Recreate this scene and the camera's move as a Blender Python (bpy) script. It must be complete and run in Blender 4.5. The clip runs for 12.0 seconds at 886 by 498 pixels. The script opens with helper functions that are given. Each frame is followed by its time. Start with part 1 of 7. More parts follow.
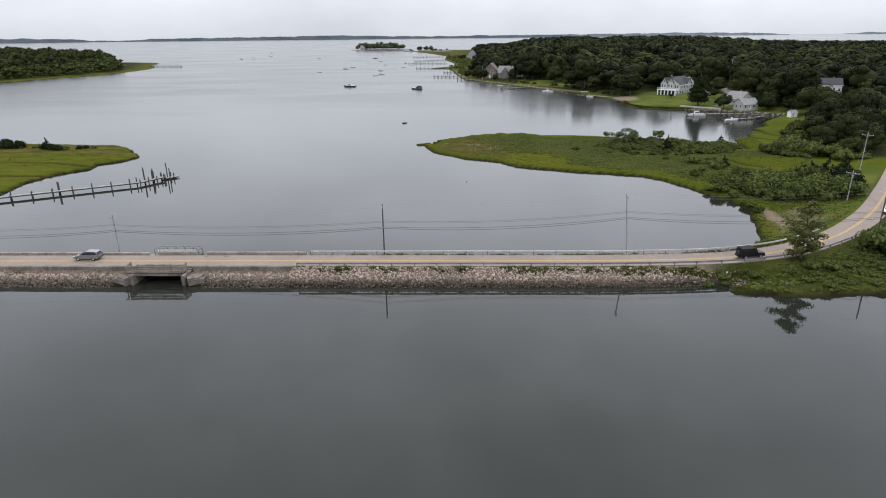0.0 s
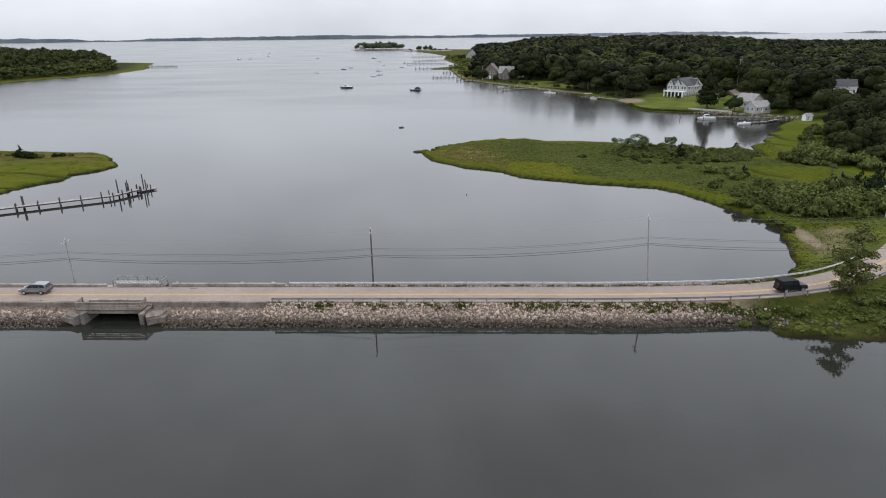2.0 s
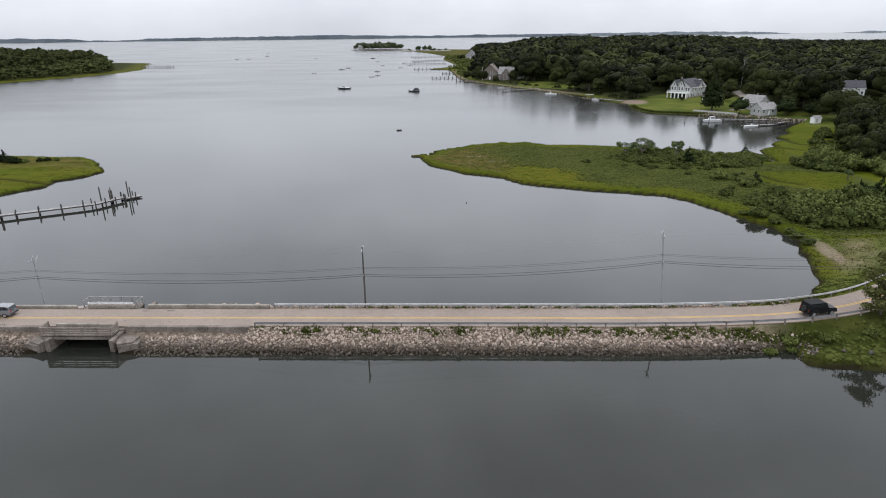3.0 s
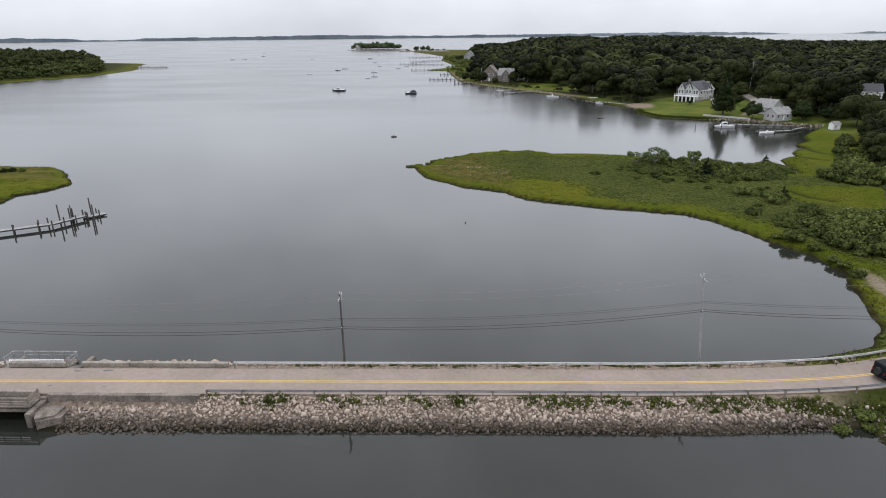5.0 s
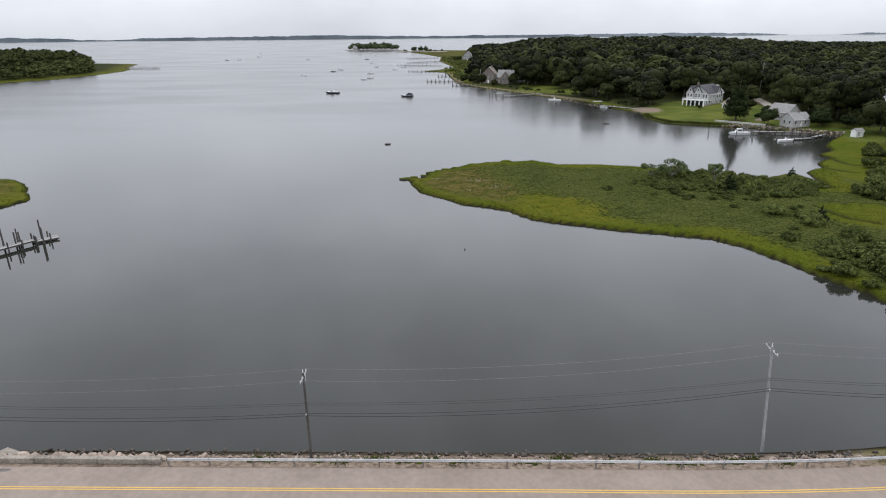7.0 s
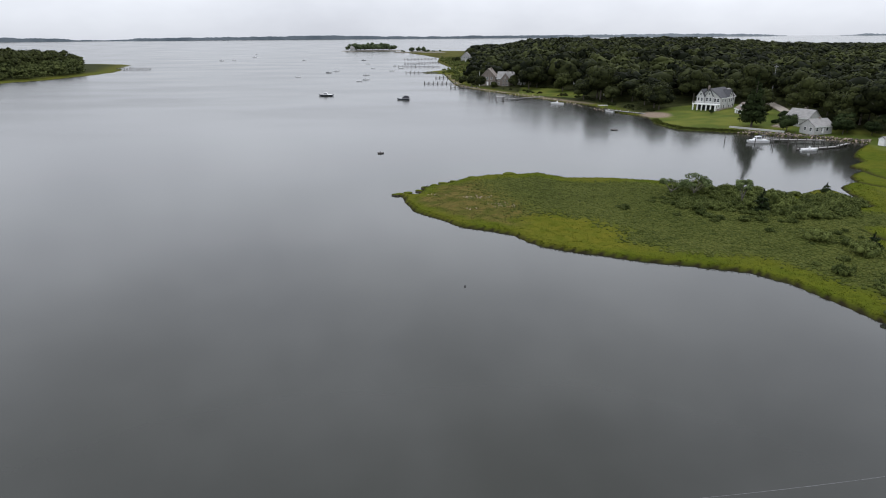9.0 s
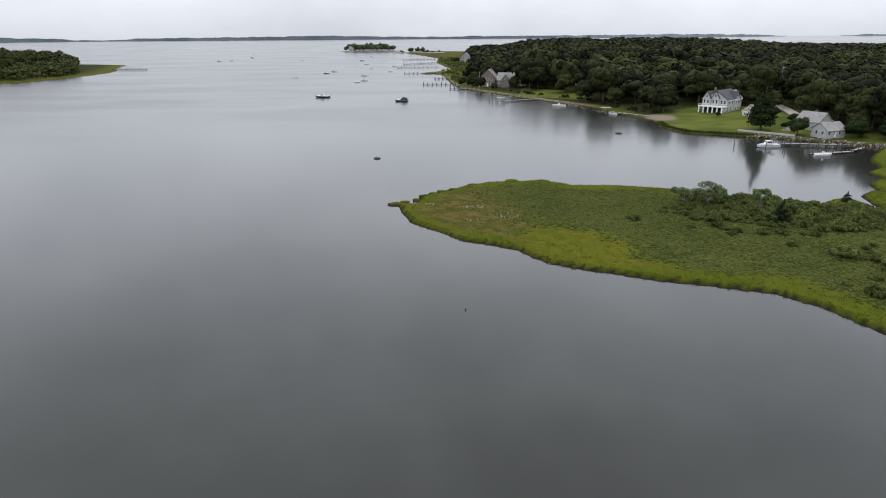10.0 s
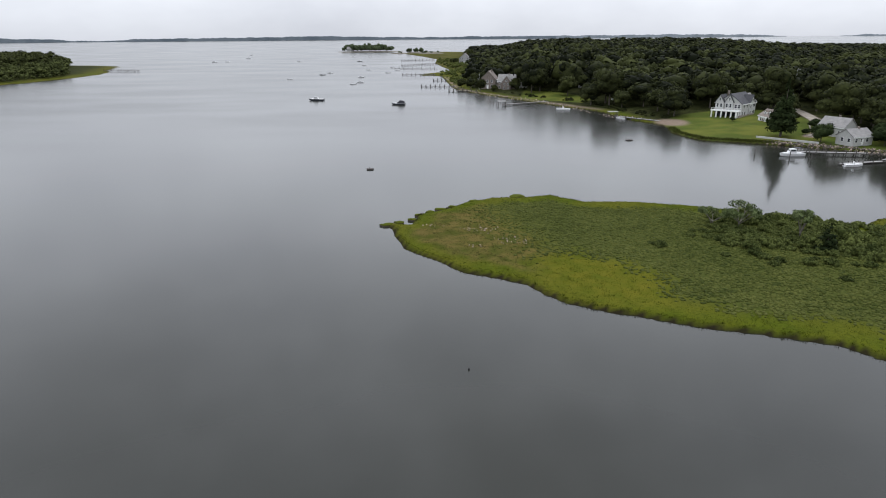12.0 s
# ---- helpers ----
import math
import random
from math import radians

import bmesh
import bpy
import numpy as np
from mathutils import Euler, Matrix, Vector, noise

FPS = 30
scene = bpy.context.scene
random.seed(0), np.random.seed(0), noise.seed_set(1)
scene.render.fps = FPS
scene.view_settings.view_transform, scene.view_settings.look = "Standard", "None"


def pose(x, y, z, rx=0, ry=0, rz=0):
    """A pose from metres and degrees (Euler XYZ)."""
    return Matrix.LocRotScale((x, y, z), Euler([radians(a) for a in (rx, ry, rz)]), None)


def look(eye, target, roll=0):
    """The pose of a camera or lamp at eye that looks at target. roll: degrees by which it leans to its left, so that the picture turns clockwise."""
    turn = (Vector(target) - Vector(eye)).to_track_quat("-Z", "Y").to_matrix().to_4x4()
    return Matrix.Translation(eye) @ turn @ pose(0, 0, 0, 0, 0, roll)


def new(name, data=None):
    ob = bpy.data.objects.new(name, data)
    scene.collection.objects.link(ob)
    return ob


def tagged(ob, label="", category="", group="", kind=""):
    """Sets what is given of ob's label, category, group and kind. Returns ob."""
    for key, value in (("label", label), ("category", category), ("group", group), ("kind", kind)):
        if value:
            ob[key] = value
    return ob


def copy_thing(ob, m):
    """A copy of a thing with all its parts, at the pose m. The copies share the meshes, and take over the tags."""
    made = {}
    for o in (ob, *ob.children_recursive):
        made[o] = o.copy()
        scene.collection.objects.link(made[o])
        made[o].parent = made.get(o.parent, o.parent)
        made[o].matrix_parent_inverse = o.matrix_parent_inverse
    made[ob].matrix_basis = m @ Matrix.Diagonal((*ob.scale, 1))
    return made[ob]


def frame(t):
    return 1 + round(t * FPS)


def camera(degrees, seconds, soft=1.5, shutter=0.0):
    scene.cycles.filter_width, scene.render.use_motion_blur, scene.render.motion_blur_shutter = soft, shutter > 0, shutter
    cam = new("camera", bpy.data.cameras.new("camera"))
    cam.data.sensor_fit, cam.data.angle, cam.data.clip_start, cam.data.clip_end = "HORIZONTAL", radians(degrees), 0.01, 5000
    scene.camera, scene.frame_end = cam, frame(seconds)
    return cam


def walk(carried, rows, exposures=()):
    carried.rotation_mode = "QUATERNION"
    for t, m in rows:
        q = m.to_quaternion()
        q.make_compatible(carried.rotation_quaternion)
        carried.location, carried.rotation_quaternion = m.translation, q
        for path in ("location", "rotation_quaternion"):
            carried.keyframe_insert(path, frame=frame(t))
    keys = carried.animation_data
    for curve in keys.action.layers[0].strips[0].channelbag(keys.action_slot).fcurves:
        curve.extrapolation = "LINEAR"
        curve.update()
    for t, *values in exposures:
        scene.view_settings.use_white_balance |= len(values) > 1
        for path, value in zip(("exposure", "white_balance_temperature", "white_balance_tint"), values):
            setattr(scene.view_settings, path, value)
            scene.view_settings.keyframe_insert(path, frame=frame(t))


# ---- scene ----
cam = camera(73.3, 12.0, soft=1.0)
PATH = [
    (0, (0.24, 3.27, 38.51), (-2.94, 97.42, 4.96), -0.60),
    (0.5, (0.27, 6.34, 38.60), (-2.93, 100.48, 5.02), -0.63),
    (1, (0.29, 9.70, 38.69), (-2.91, 103.83, 5.08), -0.65),
    (1.5, (0.31, 13.26, 38.78), (-2.87, 107.38, 5.16), -0.66),
    (2, (0.32, 16.95, 38.87), (-2.84, 111.06, 5.23), -0.67),
    (2.5, (0.33, 20.71, 38.95), (-2.79, 114.83, 5.30), -0.67),
    (3, (0.33, 24.54, 39.03), (-2.74, 118.66, 5.38), -0.67),
    (3.5, (0.33, 28.42, 39.11), (-2.68, 122.54, 5.45), -0.66),
    (4, (0.33, 32.35, 39.18), (-2.62, 126.47, 5.52), -0.64),
    (4.5, (0.32, 36.33, 39.24), (-2.56, 130.46, 5.58), -0.62),
    (5, (0.31, 40.39, 39.29), (-2.50, 134.51, 5.65), -0.60),
    (5.5, (0.29, 44.52, 39.34), (-2.44, 138.65, 5.70), -0.58),
    (6, (0.27, 48.73, 39.38), (-2.38, 142.87, 5.76), -0.56),
    (6.5, (0.24, 53.02, 39.42), (-2.32, 147.17, 5.80), -0.53),
    (7, (0.21, 57.39, 39.44), (-2.26, 151.54, 5.85), -0.51),
    (7.5, (0.18, 61.83, 39.47), (-2.21, 155.99, 5.88), -0.48),
    (8, (0.14, 66.32, 39.48), (-2.17, 160.49, 5.92), -0.46),
    (8.5, (0.10, 70.83, 39.50), (-2.13, 165.01, 5.95), -0.44),
    (9, (0.06, 75.36, 39.51), (-2.09, 169.54, 5.98), -0.43),
    (9.5, (0.02, 79.86, 39.52), (-2.07, 174.05, 6.01), -0.42),
    (10, (-0.03, 84.32, 39.53), (-2.06, 178.52, 6.04), -0.41),
    (10.5, (-0.09, 88.71, 39.55), (-2.05, 182.92, 6.07), -0.41),
    (11, (-0.14, 93.04, 39.57), (-2.06, 187.26, 6.11), -0.41),
    (11.5, (-0.20, 97.30, 39.60), (-2.08, 191.52, 6.15), -0.43),
    (12, (-0.26, 101.53, 39.64), (-2.12, 195.75, 6.20), -0.45),
]
walk(cam, [(t, look(eye, target, roll)) for t, eye, target, roll in PATH])

# ---- overcast sky and a soft high sun ----
world = bpy.data.worlds.new("overcast")
scene.world = world
world.use_nodes = True
wn, wl = world.node_tree.nodes, world.node_tree.links
wn.clear()
w_out = wn.new("ShaderNodeOutputWorld")
w_bg = wn.new("ShaderNodeBackground")
w_sky = wn.new("ShaderNodeTexSky")
w_sky.sky_type, w_sky.sun_disc = "NISHITA", False
w_sky.sun_elevation, w_sky.sun_rotation = radians(60), radians(25)
w_grey = wn.new("ShaderNodeHueSaturation")
w_grey.inputs["Saturation"].default_value, w_grey.inputs["Value"].default_value = 0.25, 0.8
wl.new(w_sky.outputs[0], w_grey.inputs["Color"])
w_tc = wn.new("ShaderNodeTexCoord")
w_map = wn.new("ShaderNodeMapping")
w_map.inputs["Scale"].default_value = (1, 1, 2.2)
wl.new(w_tc.outputs["Generated"], w_map.inputs[0])
w_no = wn.new("ShaderNodeTexNoise")
w_no.inputs["Scale"].default_value, w_no.inputs["Detail"].default_value = 2.3, 5.0
w_no.inputs["Roughness"].default_value = 0.55
wl.new(w_map.outputs[0], w_no.inputs["Vector"])
w_ramp = wn.new("ShaderNodeValToRGB")
w_ramp.color_ramp.elements[0].position, w_ramp.color_ramp.elements[0].color = 0.3, (5.9, 6.2, 6.97, 1)
w_ramp.color_ramp.elements[1].position, w_ramp.color_ramp.elements[1].color = 0.7, (8.22, 8.6, 9.38, 1)
wl.new(w_no.outputs[0], w_ramp.inputs[0])
w_mix = wn.new("ShaderNodeMix")
w_mix.data_type = "RGBA"
w_mix.inputs[0].default_value = 0.85
wl.new(w_grey.outputs[0], w_mix.inputs[6])
wl.new(w_ramp.outputs[0], w_mix.inputs[7])
# an overcast sky is about twice as bright overhead as at the horizon
w_sep = wn.new("ShaderNodeSeparateXYZ")
wl.new(w_tc.outputs["Generated"], w_sep.inputs[0])
w_rise = wn.new("ShaderNodeMapRange")
w_rise.inputs[1].default_value, w_rise.inputs[2].default_value = 0.0, 0.3
w_rise.inputs[3].default_value, w_rise.inputs[4].default_value = 1.08, 2.14
wl.new(w_sep.outputs[2], w_rise.inputs[0])
w_mul = wn.new("ShaderNodeVectorMath")
w_mul.operation = "SCALE"
wl.new(w_mix.outputs[2], w_mul.inputs[0])
wl.new(w_rise.outputs[0], w_mul.inputs[3])
# the veiled sun brightens the cloud round it
w_dot = wn.new("ShaderNodeVectorMath")
w_dot.operation = "DOT_PRODUCT"
w_nrm = wn.new("ShaderNodeVectorMath")
w_nrm.operation = "NORMALIZE"
wl.new(w_tc.outputs["Generated"], w_nrm.inputs[0])
wl.new(w_nrm.outputs[0], w_dot.inputs[0])
w_dot.inputs[1].default_value = (0.21, 0.45, 0.866)
w_glow = wn.new("ShaderNodeMapRange")
w_glow.interpolation_type = "SMOOTHSTEP"
w_glow.inputs[1].default_value, w_glow.inputs[2].default_value = 0.3, 1.0
w_glow.inputs[3].default_value, w_glow.inputs[4].default_value = 0.97, 1.16
wl.new(w_dot.outputs["Value"], w_glow.inputs[0])
w_mul2 = wn.new("ShaderNodeVectorMath")
w_mul2.operation = "SCALE"
wl.new(w_mul.outputs[0], w_mul2.inputs[0])
wl.new(w_glow.outputs[0], w_mul2.inputs[3])
# heavier cloud banks overhead
w_bank = wn.new("ShaderNodeTexNoise")
w_bank.inputs["Scale"].default_value, w_bank.inputs["Detail"].default_value = 3.4, 3.0
w_drift = wn.new("ShaderNodeMapping")
w_drift.inputs["Location"].default_value = (3.1, 1.7, 0.4)
wl.new(w_nrm.outputs[0], w_drift.inputs[0])
wl.new(w_drift.outputs[0], w_bank.inputs["Vector"])
w_heavy = wn.new("ShaderNodeMapRange")
w_heavy.inputs[1].default_value, w_heavy.inputs[2].default_value = 0.33, 0.67
w_heavy.inputs[3].default_value, w_heavy.inputs[4].default_value = 0.86, 1.18
wl.new(w_bank.outputs[0], w_heavy.inputs[0])
w_share = wn.new("ShaderNodeMapRange")
w_share.inputs[1].default_value, w_share.inputs[2].default_value = 0.2, 0.6
wl.new(w_sep.outputs[2], w_share.inputs[0])
w_lerp = wn.new("ShaderNodeMix")
w_lerp.inputs[2].default_value = 1.0
wl.new(w_share.outputs[0], w_lerp.inputs[0])
wl.new(w_heavy.outputs[0], w_lerp.inputs[3])
w_mul3 = wn.new("ShaderNodeVectorMath")
w_mul3.operation = "SCALE"
wl.new(w_mul2.outputs[0], w_mul3.inputs[0])
wl.new(w_lerp.outputs[0], w_mul3.inputs[3])
wl.new(w_mul3.outputs[0], w_bg.inputs[0])
w_bg.inputs[1].default_value = 0.1
wl.new(w_bg.outputs[0], w_out.inputs[0])

sun_data = bpy.data.lights.new("sun", "SUN")
sun_data.energy, sun_data.angle, sun_data.color = 0.7, radians(18), (1.0, 0.97, 0.93)
sun = new("sun", sun_data)
sun.matrix_world = look((84, 180, 346), (0, 0, 0))

# ---- materials ----
def surface(name, dark, light, scale=1.0, rough=0.8, bump=0.3, metal=0.0, fine=6.0, specular=0.5, random_share=0.0, island_share=0.0, spread=0.25, coat=0.0):
    """Two scales of noise between two colours, with relief. Shares: how far the piece's own random number takes part."""
    m = bpy.data.materials.new(name)
    m.use_nodes = True
    n, l = m.node_tree.nodes, m.node_tree.links
    b = n["Principled BSDF"]
    b.inputs["Roughness"].default_value, b.inputs["Metallic"].default_value = rough, metal
    b.inputs["Specular IOR Level"].default_value = specular
    b.inputs["Coat Weight"].default_value = coat
    tc = n.new("ShaderNodeTexCoord")
    big, small = n.new("ShaderNodeTexNoise"), n.new("ShaderNodeTexNoise")
    big.inputs["Scale"].default_value, big.inputs["Detail"].default_value = scale, 3.0
    small.inputs["Scale"].default_value, small.inputs["Detail"].default_value = scale * fine, 4.0
    for q in (big, small):
        l.new(tc.outputs["Object"], q.inputs["Vector"])
    half = n.new("ShaderNodeMath")
    half.operation = "ADD"
    l.new(big.outputs[0], half.inputs[0])
    l.new(small.outputs[0], half.inputs[1])
    value = half.outputs[0]
    for share, node, socket in ((random_share, "ShaderNodeObjectInfo", "Random"), (island_share, "ShaderNodeNewGeometry", "Random Per Island")):
        if share:
            src, mul = n.new(node), n.new("ShaderNodeMath")
            mul.operation = "MULTIPLY_ADD"
            l.new(src.outputs[socket], mul.inputs[0])
            mul.inputs[1].default_value = share
            less = n.new("ShaderNodeMath")
            less.operation, less.inputs[1].default_value = "SUBTRACT", share / 2
            l.new(value, less.inputs[0])
            l.new(less.outputs[0], mul.inputs[2])
            value = mul.outputs[0]
    if island_share:
        tint, plus = n.new("ShaderNodeAttribute"), n.new("ShaderNodeMath")
        tint.attribute_name, plus.operation = "tint", "ADD"
        l.new(value, plus.inputs[0])
        l.new(tint.outputs["Fac"], plus.inputs[1])
        value = plus.outputs[0]
    fit = n.new("ShaderNodeMapRange")
    fit.inputs[1].default_value, fit.inputs[2].default_value = 1 - spread, 1 + spread
    l.new(value, fit.inputs[0])
    mix = n.new("ShaderNodeMix")
    mix.data_type = "RGBA"
    mix.inputs[6].default_value, mix.inputs[7].default_value = (*dark, 1), (*light, 1)
    l.new(fit.outputs[0], mix.inputs[0])
    l.new(mix.outputs[2], b.inputs["Base Color"])
    if bump:
        bp = n.new("ShaderNodeBump")
        bp.inputs["Strength"].default_value, bp.inputs["Distance"].default_value = bump, 0.3 / (scale * fine)
        l.new(small.outputs[0], bp.inputs["Height"])
        l.new(bp.outputs[0], b.inputs["Normal"])
    return m


def glass_dark(name):
    m = surface(name, (0.012, 0.015, 0.018), (0.03, 0.035, 0.04), 0.6, 0.08, 0.0)
    return m


M_ASPHALT = surface("worn_asphalt", (0.188, 0.147, 0.120), (0.268, 0.215, 0.180), 0.22, 0.9, 0.1, fine=9, spread=0.4)
M_PATCH = surface("dark_asphalt_patch", (0.09, 0.08, 0.075), (0.15, 0.13, 0.12), 0.8, 0.9, 0.2)
M_YELLOW = surface("yellow_road_paint", (0.45, 0.27, 0.05), (0.58, 0.37, 0.08), 0.6, 0.7, 0.05)
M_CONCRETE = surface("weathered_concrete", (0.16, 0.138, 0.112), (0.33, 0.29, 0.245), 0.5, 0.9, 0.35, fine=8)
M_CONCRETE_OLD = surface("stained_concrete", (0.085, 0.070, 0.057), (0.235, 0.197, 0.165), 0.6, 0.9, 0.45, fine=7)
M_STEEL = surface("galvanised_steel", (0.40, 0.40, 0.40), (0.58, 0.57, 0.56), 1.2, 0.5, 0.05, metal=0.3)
# darker, rougher steel for the rail above the riprap
M_STEEL_DARK = surface("dull_dark_steel", (0.17, 0.17, 0.175), (0.27, 0.27, 0.275), 1.2, 0.65, 0.05, metal=0.3)
M_POST = surface("weathered_post_wood", (0.12, 0.10, 0.085), (0.24, 0.21, 0.18), 2.0, 0.9, 0.4)
M_POLE = surface("dark_pole_wood", (0.045, 0.04, 0.036), (0.10, 0.09, 0.08), 1.5, 0.85, 0.3)
M_POLE_GREY = surface("grey_pole_wood", (0.24, 0.242, 0.246), (0.34, 0.342, 0.348), 1.5, 0.85, 0.3)
M_WIRE = surface("black_cable", (0.015, 0.015, 0.016), (0.03, 0.03, 0.032), 2.0, 0.6, 0.0)
M_WIRE_PALE = surface("aluminium_wire", (0.17, 0.17, 0.18), (0.24, 0.24, 0.25), 2.0, 0.5, 0.0, metal=0.3)
M_CERAMIC = surface("pale_insulator", (0.5, 0.5, 0.5), (0.68, 0.68, 0.68), 3.0, 0.3, 0.0)
M_ROCK = surface("riprap_granite", (0.16, 0.118, 0.092), (0.45, 0.362, 0.295), 1.6, 0.9, 0.5, random_share=0.6, island_share=0.5, spread=0.45)
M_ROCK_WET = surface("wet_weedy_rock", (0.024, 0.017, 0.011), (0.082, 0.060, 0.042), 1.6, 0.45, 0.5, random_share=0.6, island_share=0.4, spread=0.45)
M_ROCK_DAMP = surface("damp_granite", (0.06, 0.044, 0.033), (0.29, 0.232, 0.188), 1.6, 0.75, 0.5, random_share=0.7, island_share=0.5, spread=0.45)
M_LEAF = surface("oak_leaves", (0.0075, 0.0096, 0.0045), (0.049, 0.056, 0.019), 0.10, 0.75, 0.0, fine=9, specular=0.03, random_share=0.45, island_share=0.55, spread=0.42)
M_LEAF_SHRUB = surface("shrub_leaves", (0.026, 0.036, 0.010), (0.118, 0.138, 0.040), 0.18, 0.75, 0.0, fine=7, specular=0.03, random_share=0.5, island_share=0.6, spread=0.42)
M_LEAF_CEDAR = surface("cedar_needles", (0.008, 0.013, 0.005), (0.03, 0.042, 0.015), 0.5, 0.8, 0.0, specular=0.03, random_share=0.3, island_share=0.5, spread=0.4)
M_LEAF_OLIVE = surface("olive_tree_leaves", (0.046, 0.052, 0.014), (0.140, 0.142, 0.052), 0.4, 0.75, 0.0, specular=0.03, island_share=0.6, spread=0.4)
M_LEAF_PALE = surface("pale_willow_leaves", (0.05, 0.07, 0.024), (0.135, 0.165, 0.07), 0.4, 0.75, 0.0, specular=0.03, random_share=0.4, island_share=0.6, spread=0.4)
M_BARK = surface("grey_bark", (0.045, 0.038, 0.03), (0.12, 0.10, 0.085), 1.2, 0.9, 0.5)
M_DEAD = surface("bleached_dead_wood", (0.07, 0.062, 0.05), (0.15, 0.135, 0.11), 1.5, 0.9, 0.3)
M_GRASS = surface("cord_grass", (0.040, 0.052, 0.005), (0.069, 0.077, 0.008), 0.15, 0.85, 0.0, fine=8, specular=0.03, island_share=0.6, spread=0.4)
M_MARSHBUSH = surface("marsh_elder", (0.034, 0.044, 0.010), (0.082, 0.090, 0.023), 0.07, 0.85, 0.0, fine=8, specular=0.03, island_share=0.45, spread=0.4)
M_SCRUB = surface("dry_bank_scrub", (0.020, 0.023, 0.007), (0.062, 0.060, 0.020), 0.25, 0.85, 0.0, fine=8, specular=0.03, island_share=0.7, spread=0.4)
M_WHITE = surface("white_paint", (0.66, 0.66, 0.64), (0.80, 0.80, 0.79), 0.8, 0.55, 0.05)
M_GREYCLAP = surface("grey_clapboard", (0.27, 0.27, 0.265), (0.37, 0.37, 0.365), 0.8, 0.75, 0.1)
M_PALECLAP = surface("pale_clapboard", (0.36, 0.36, 0.34), (0.46, 0.46, 0.44), 0.8, 0.75, 0.1)
M_SHINGLE = surface("brown_shingle", (0.12, 0.098, 0.082), (0.23, 0.195, 0.17), 0.9, 0.85, 0.2)
M_ROOF = surface("charcoal_shingle_roof", (0.030, 0.030, 0.034), (0.065, 0.065, 0.072), 0.8, 0.85, 0.25)
M_ROOF_GREY = surface("grey_shingle_roof", (0.17, 0.165, 0.16), (0.27, 0.26, 0.25), 0.8, 0.85, 0.25)
M_TIMBER = surface("brown_weathered_timber", (0.13, 0.105, 0.085), (0.27, 0.225, 0.185), 1.1, 0.9, 0.35)
M_GLASS = glass_dark("window_glass")
M_DOCK = surface("silvered_dock_wood", (0.16, 0.155, 0.15), (0.33, 0.32, 0.31), 0.9, 0.9, 0.3)
M_PILE = surface("tarred_pile", (0.035, 0.03, 0.027), (0.09, 0.08, 0.075), 1.2, 0.85, 0.3)
M_GEL = surface("white_gelcoat", (0.62, 0.62, 0.62), (0.76, 0.76, 0.76), 0.7, 0.3, 0.0)
M_GEL_DARK = surface("navy_hull_paint", (0.02, 0.022, 0.03), (0.045, 0.05, 0.06), 0.7, 0.3, 0.0)
M_CANVAS = surface("dark_canvas", (0.02, 0.02, 0.025), (0.05, 0.05, 0.06), 0.9, 0.9, 0.1)
M_BLACKPAINT = surface("black_car_paint", (0.004, 0.004, 0.005), (0.008, 0.008, 0.009), 1.0, 0.42, 0.0, specular=0.3)
M_BLACKTOP = surface("matt_black_hard_top", (0.005, 0.005, 0.006), (0.012, 0.012, 0.013), 1.0, 0.7, 0.05, specular=0.2)
M_SILVER = surface("silver_car_paint", (0.20, 0.205, 0.21), (0.28, 0.285, 0.29), 1.0, 0.35, 0.0, metal=0.5, coat=0.3)
M_TYRE = surface("tyre_rubber", (0.012, 0.012, 0.012), (0.025, 0.025, 0.025), 3.0, 0.9, 0.1)
M_RIM = surface("alloy_rim", (0.40, 0.40, 0.41), (0.55, 0.55, 0.56), 3.0, 0.4, 0.0, metal=0.6)
M_LAMP_RED = surface("red_lamp_lens", (0.22, 0.01, 0.01), (0.35, 0.02, 0.02), 3.0, 0.3, 0.0)
M_LAMP_CLEAR = surface("clear_lamp_lens", (0.45, 0.45, 0.45), (0.6, 0.6, 0.6), 3.0, 0.2, 0.0)
# far ridges: distance haze is put into these pale blue-grey base colours
M_FAR = surface("haze_tinted_woodland", (0.105, 0.13, 0.15), (0.16, 0.185, 0.205), 0.004, 0.95, 0.0, specular=0.1)
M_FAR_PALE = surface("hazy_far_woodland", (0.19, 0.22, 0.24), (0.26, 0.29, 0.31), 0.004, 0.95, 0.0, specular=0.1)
# islet leaves, lightened to carry the distance haze in their colour
M_MID = surface("hazed_distant_leaves", (0.034, 0.046, 0.024), (0.080, 0.100, 0.050), 0.05, 0.85, 0.0, specular=0.03, island_share=0.6, spread=0.4)

M_ISLAND = surface("island_scrub_leaves", (0.018, 0.024, 0.009), (0.092, 0.106, 0.036), 0.03, 0.85, 0.0, specular=0.03, island_share=0.6, spread=0.4)


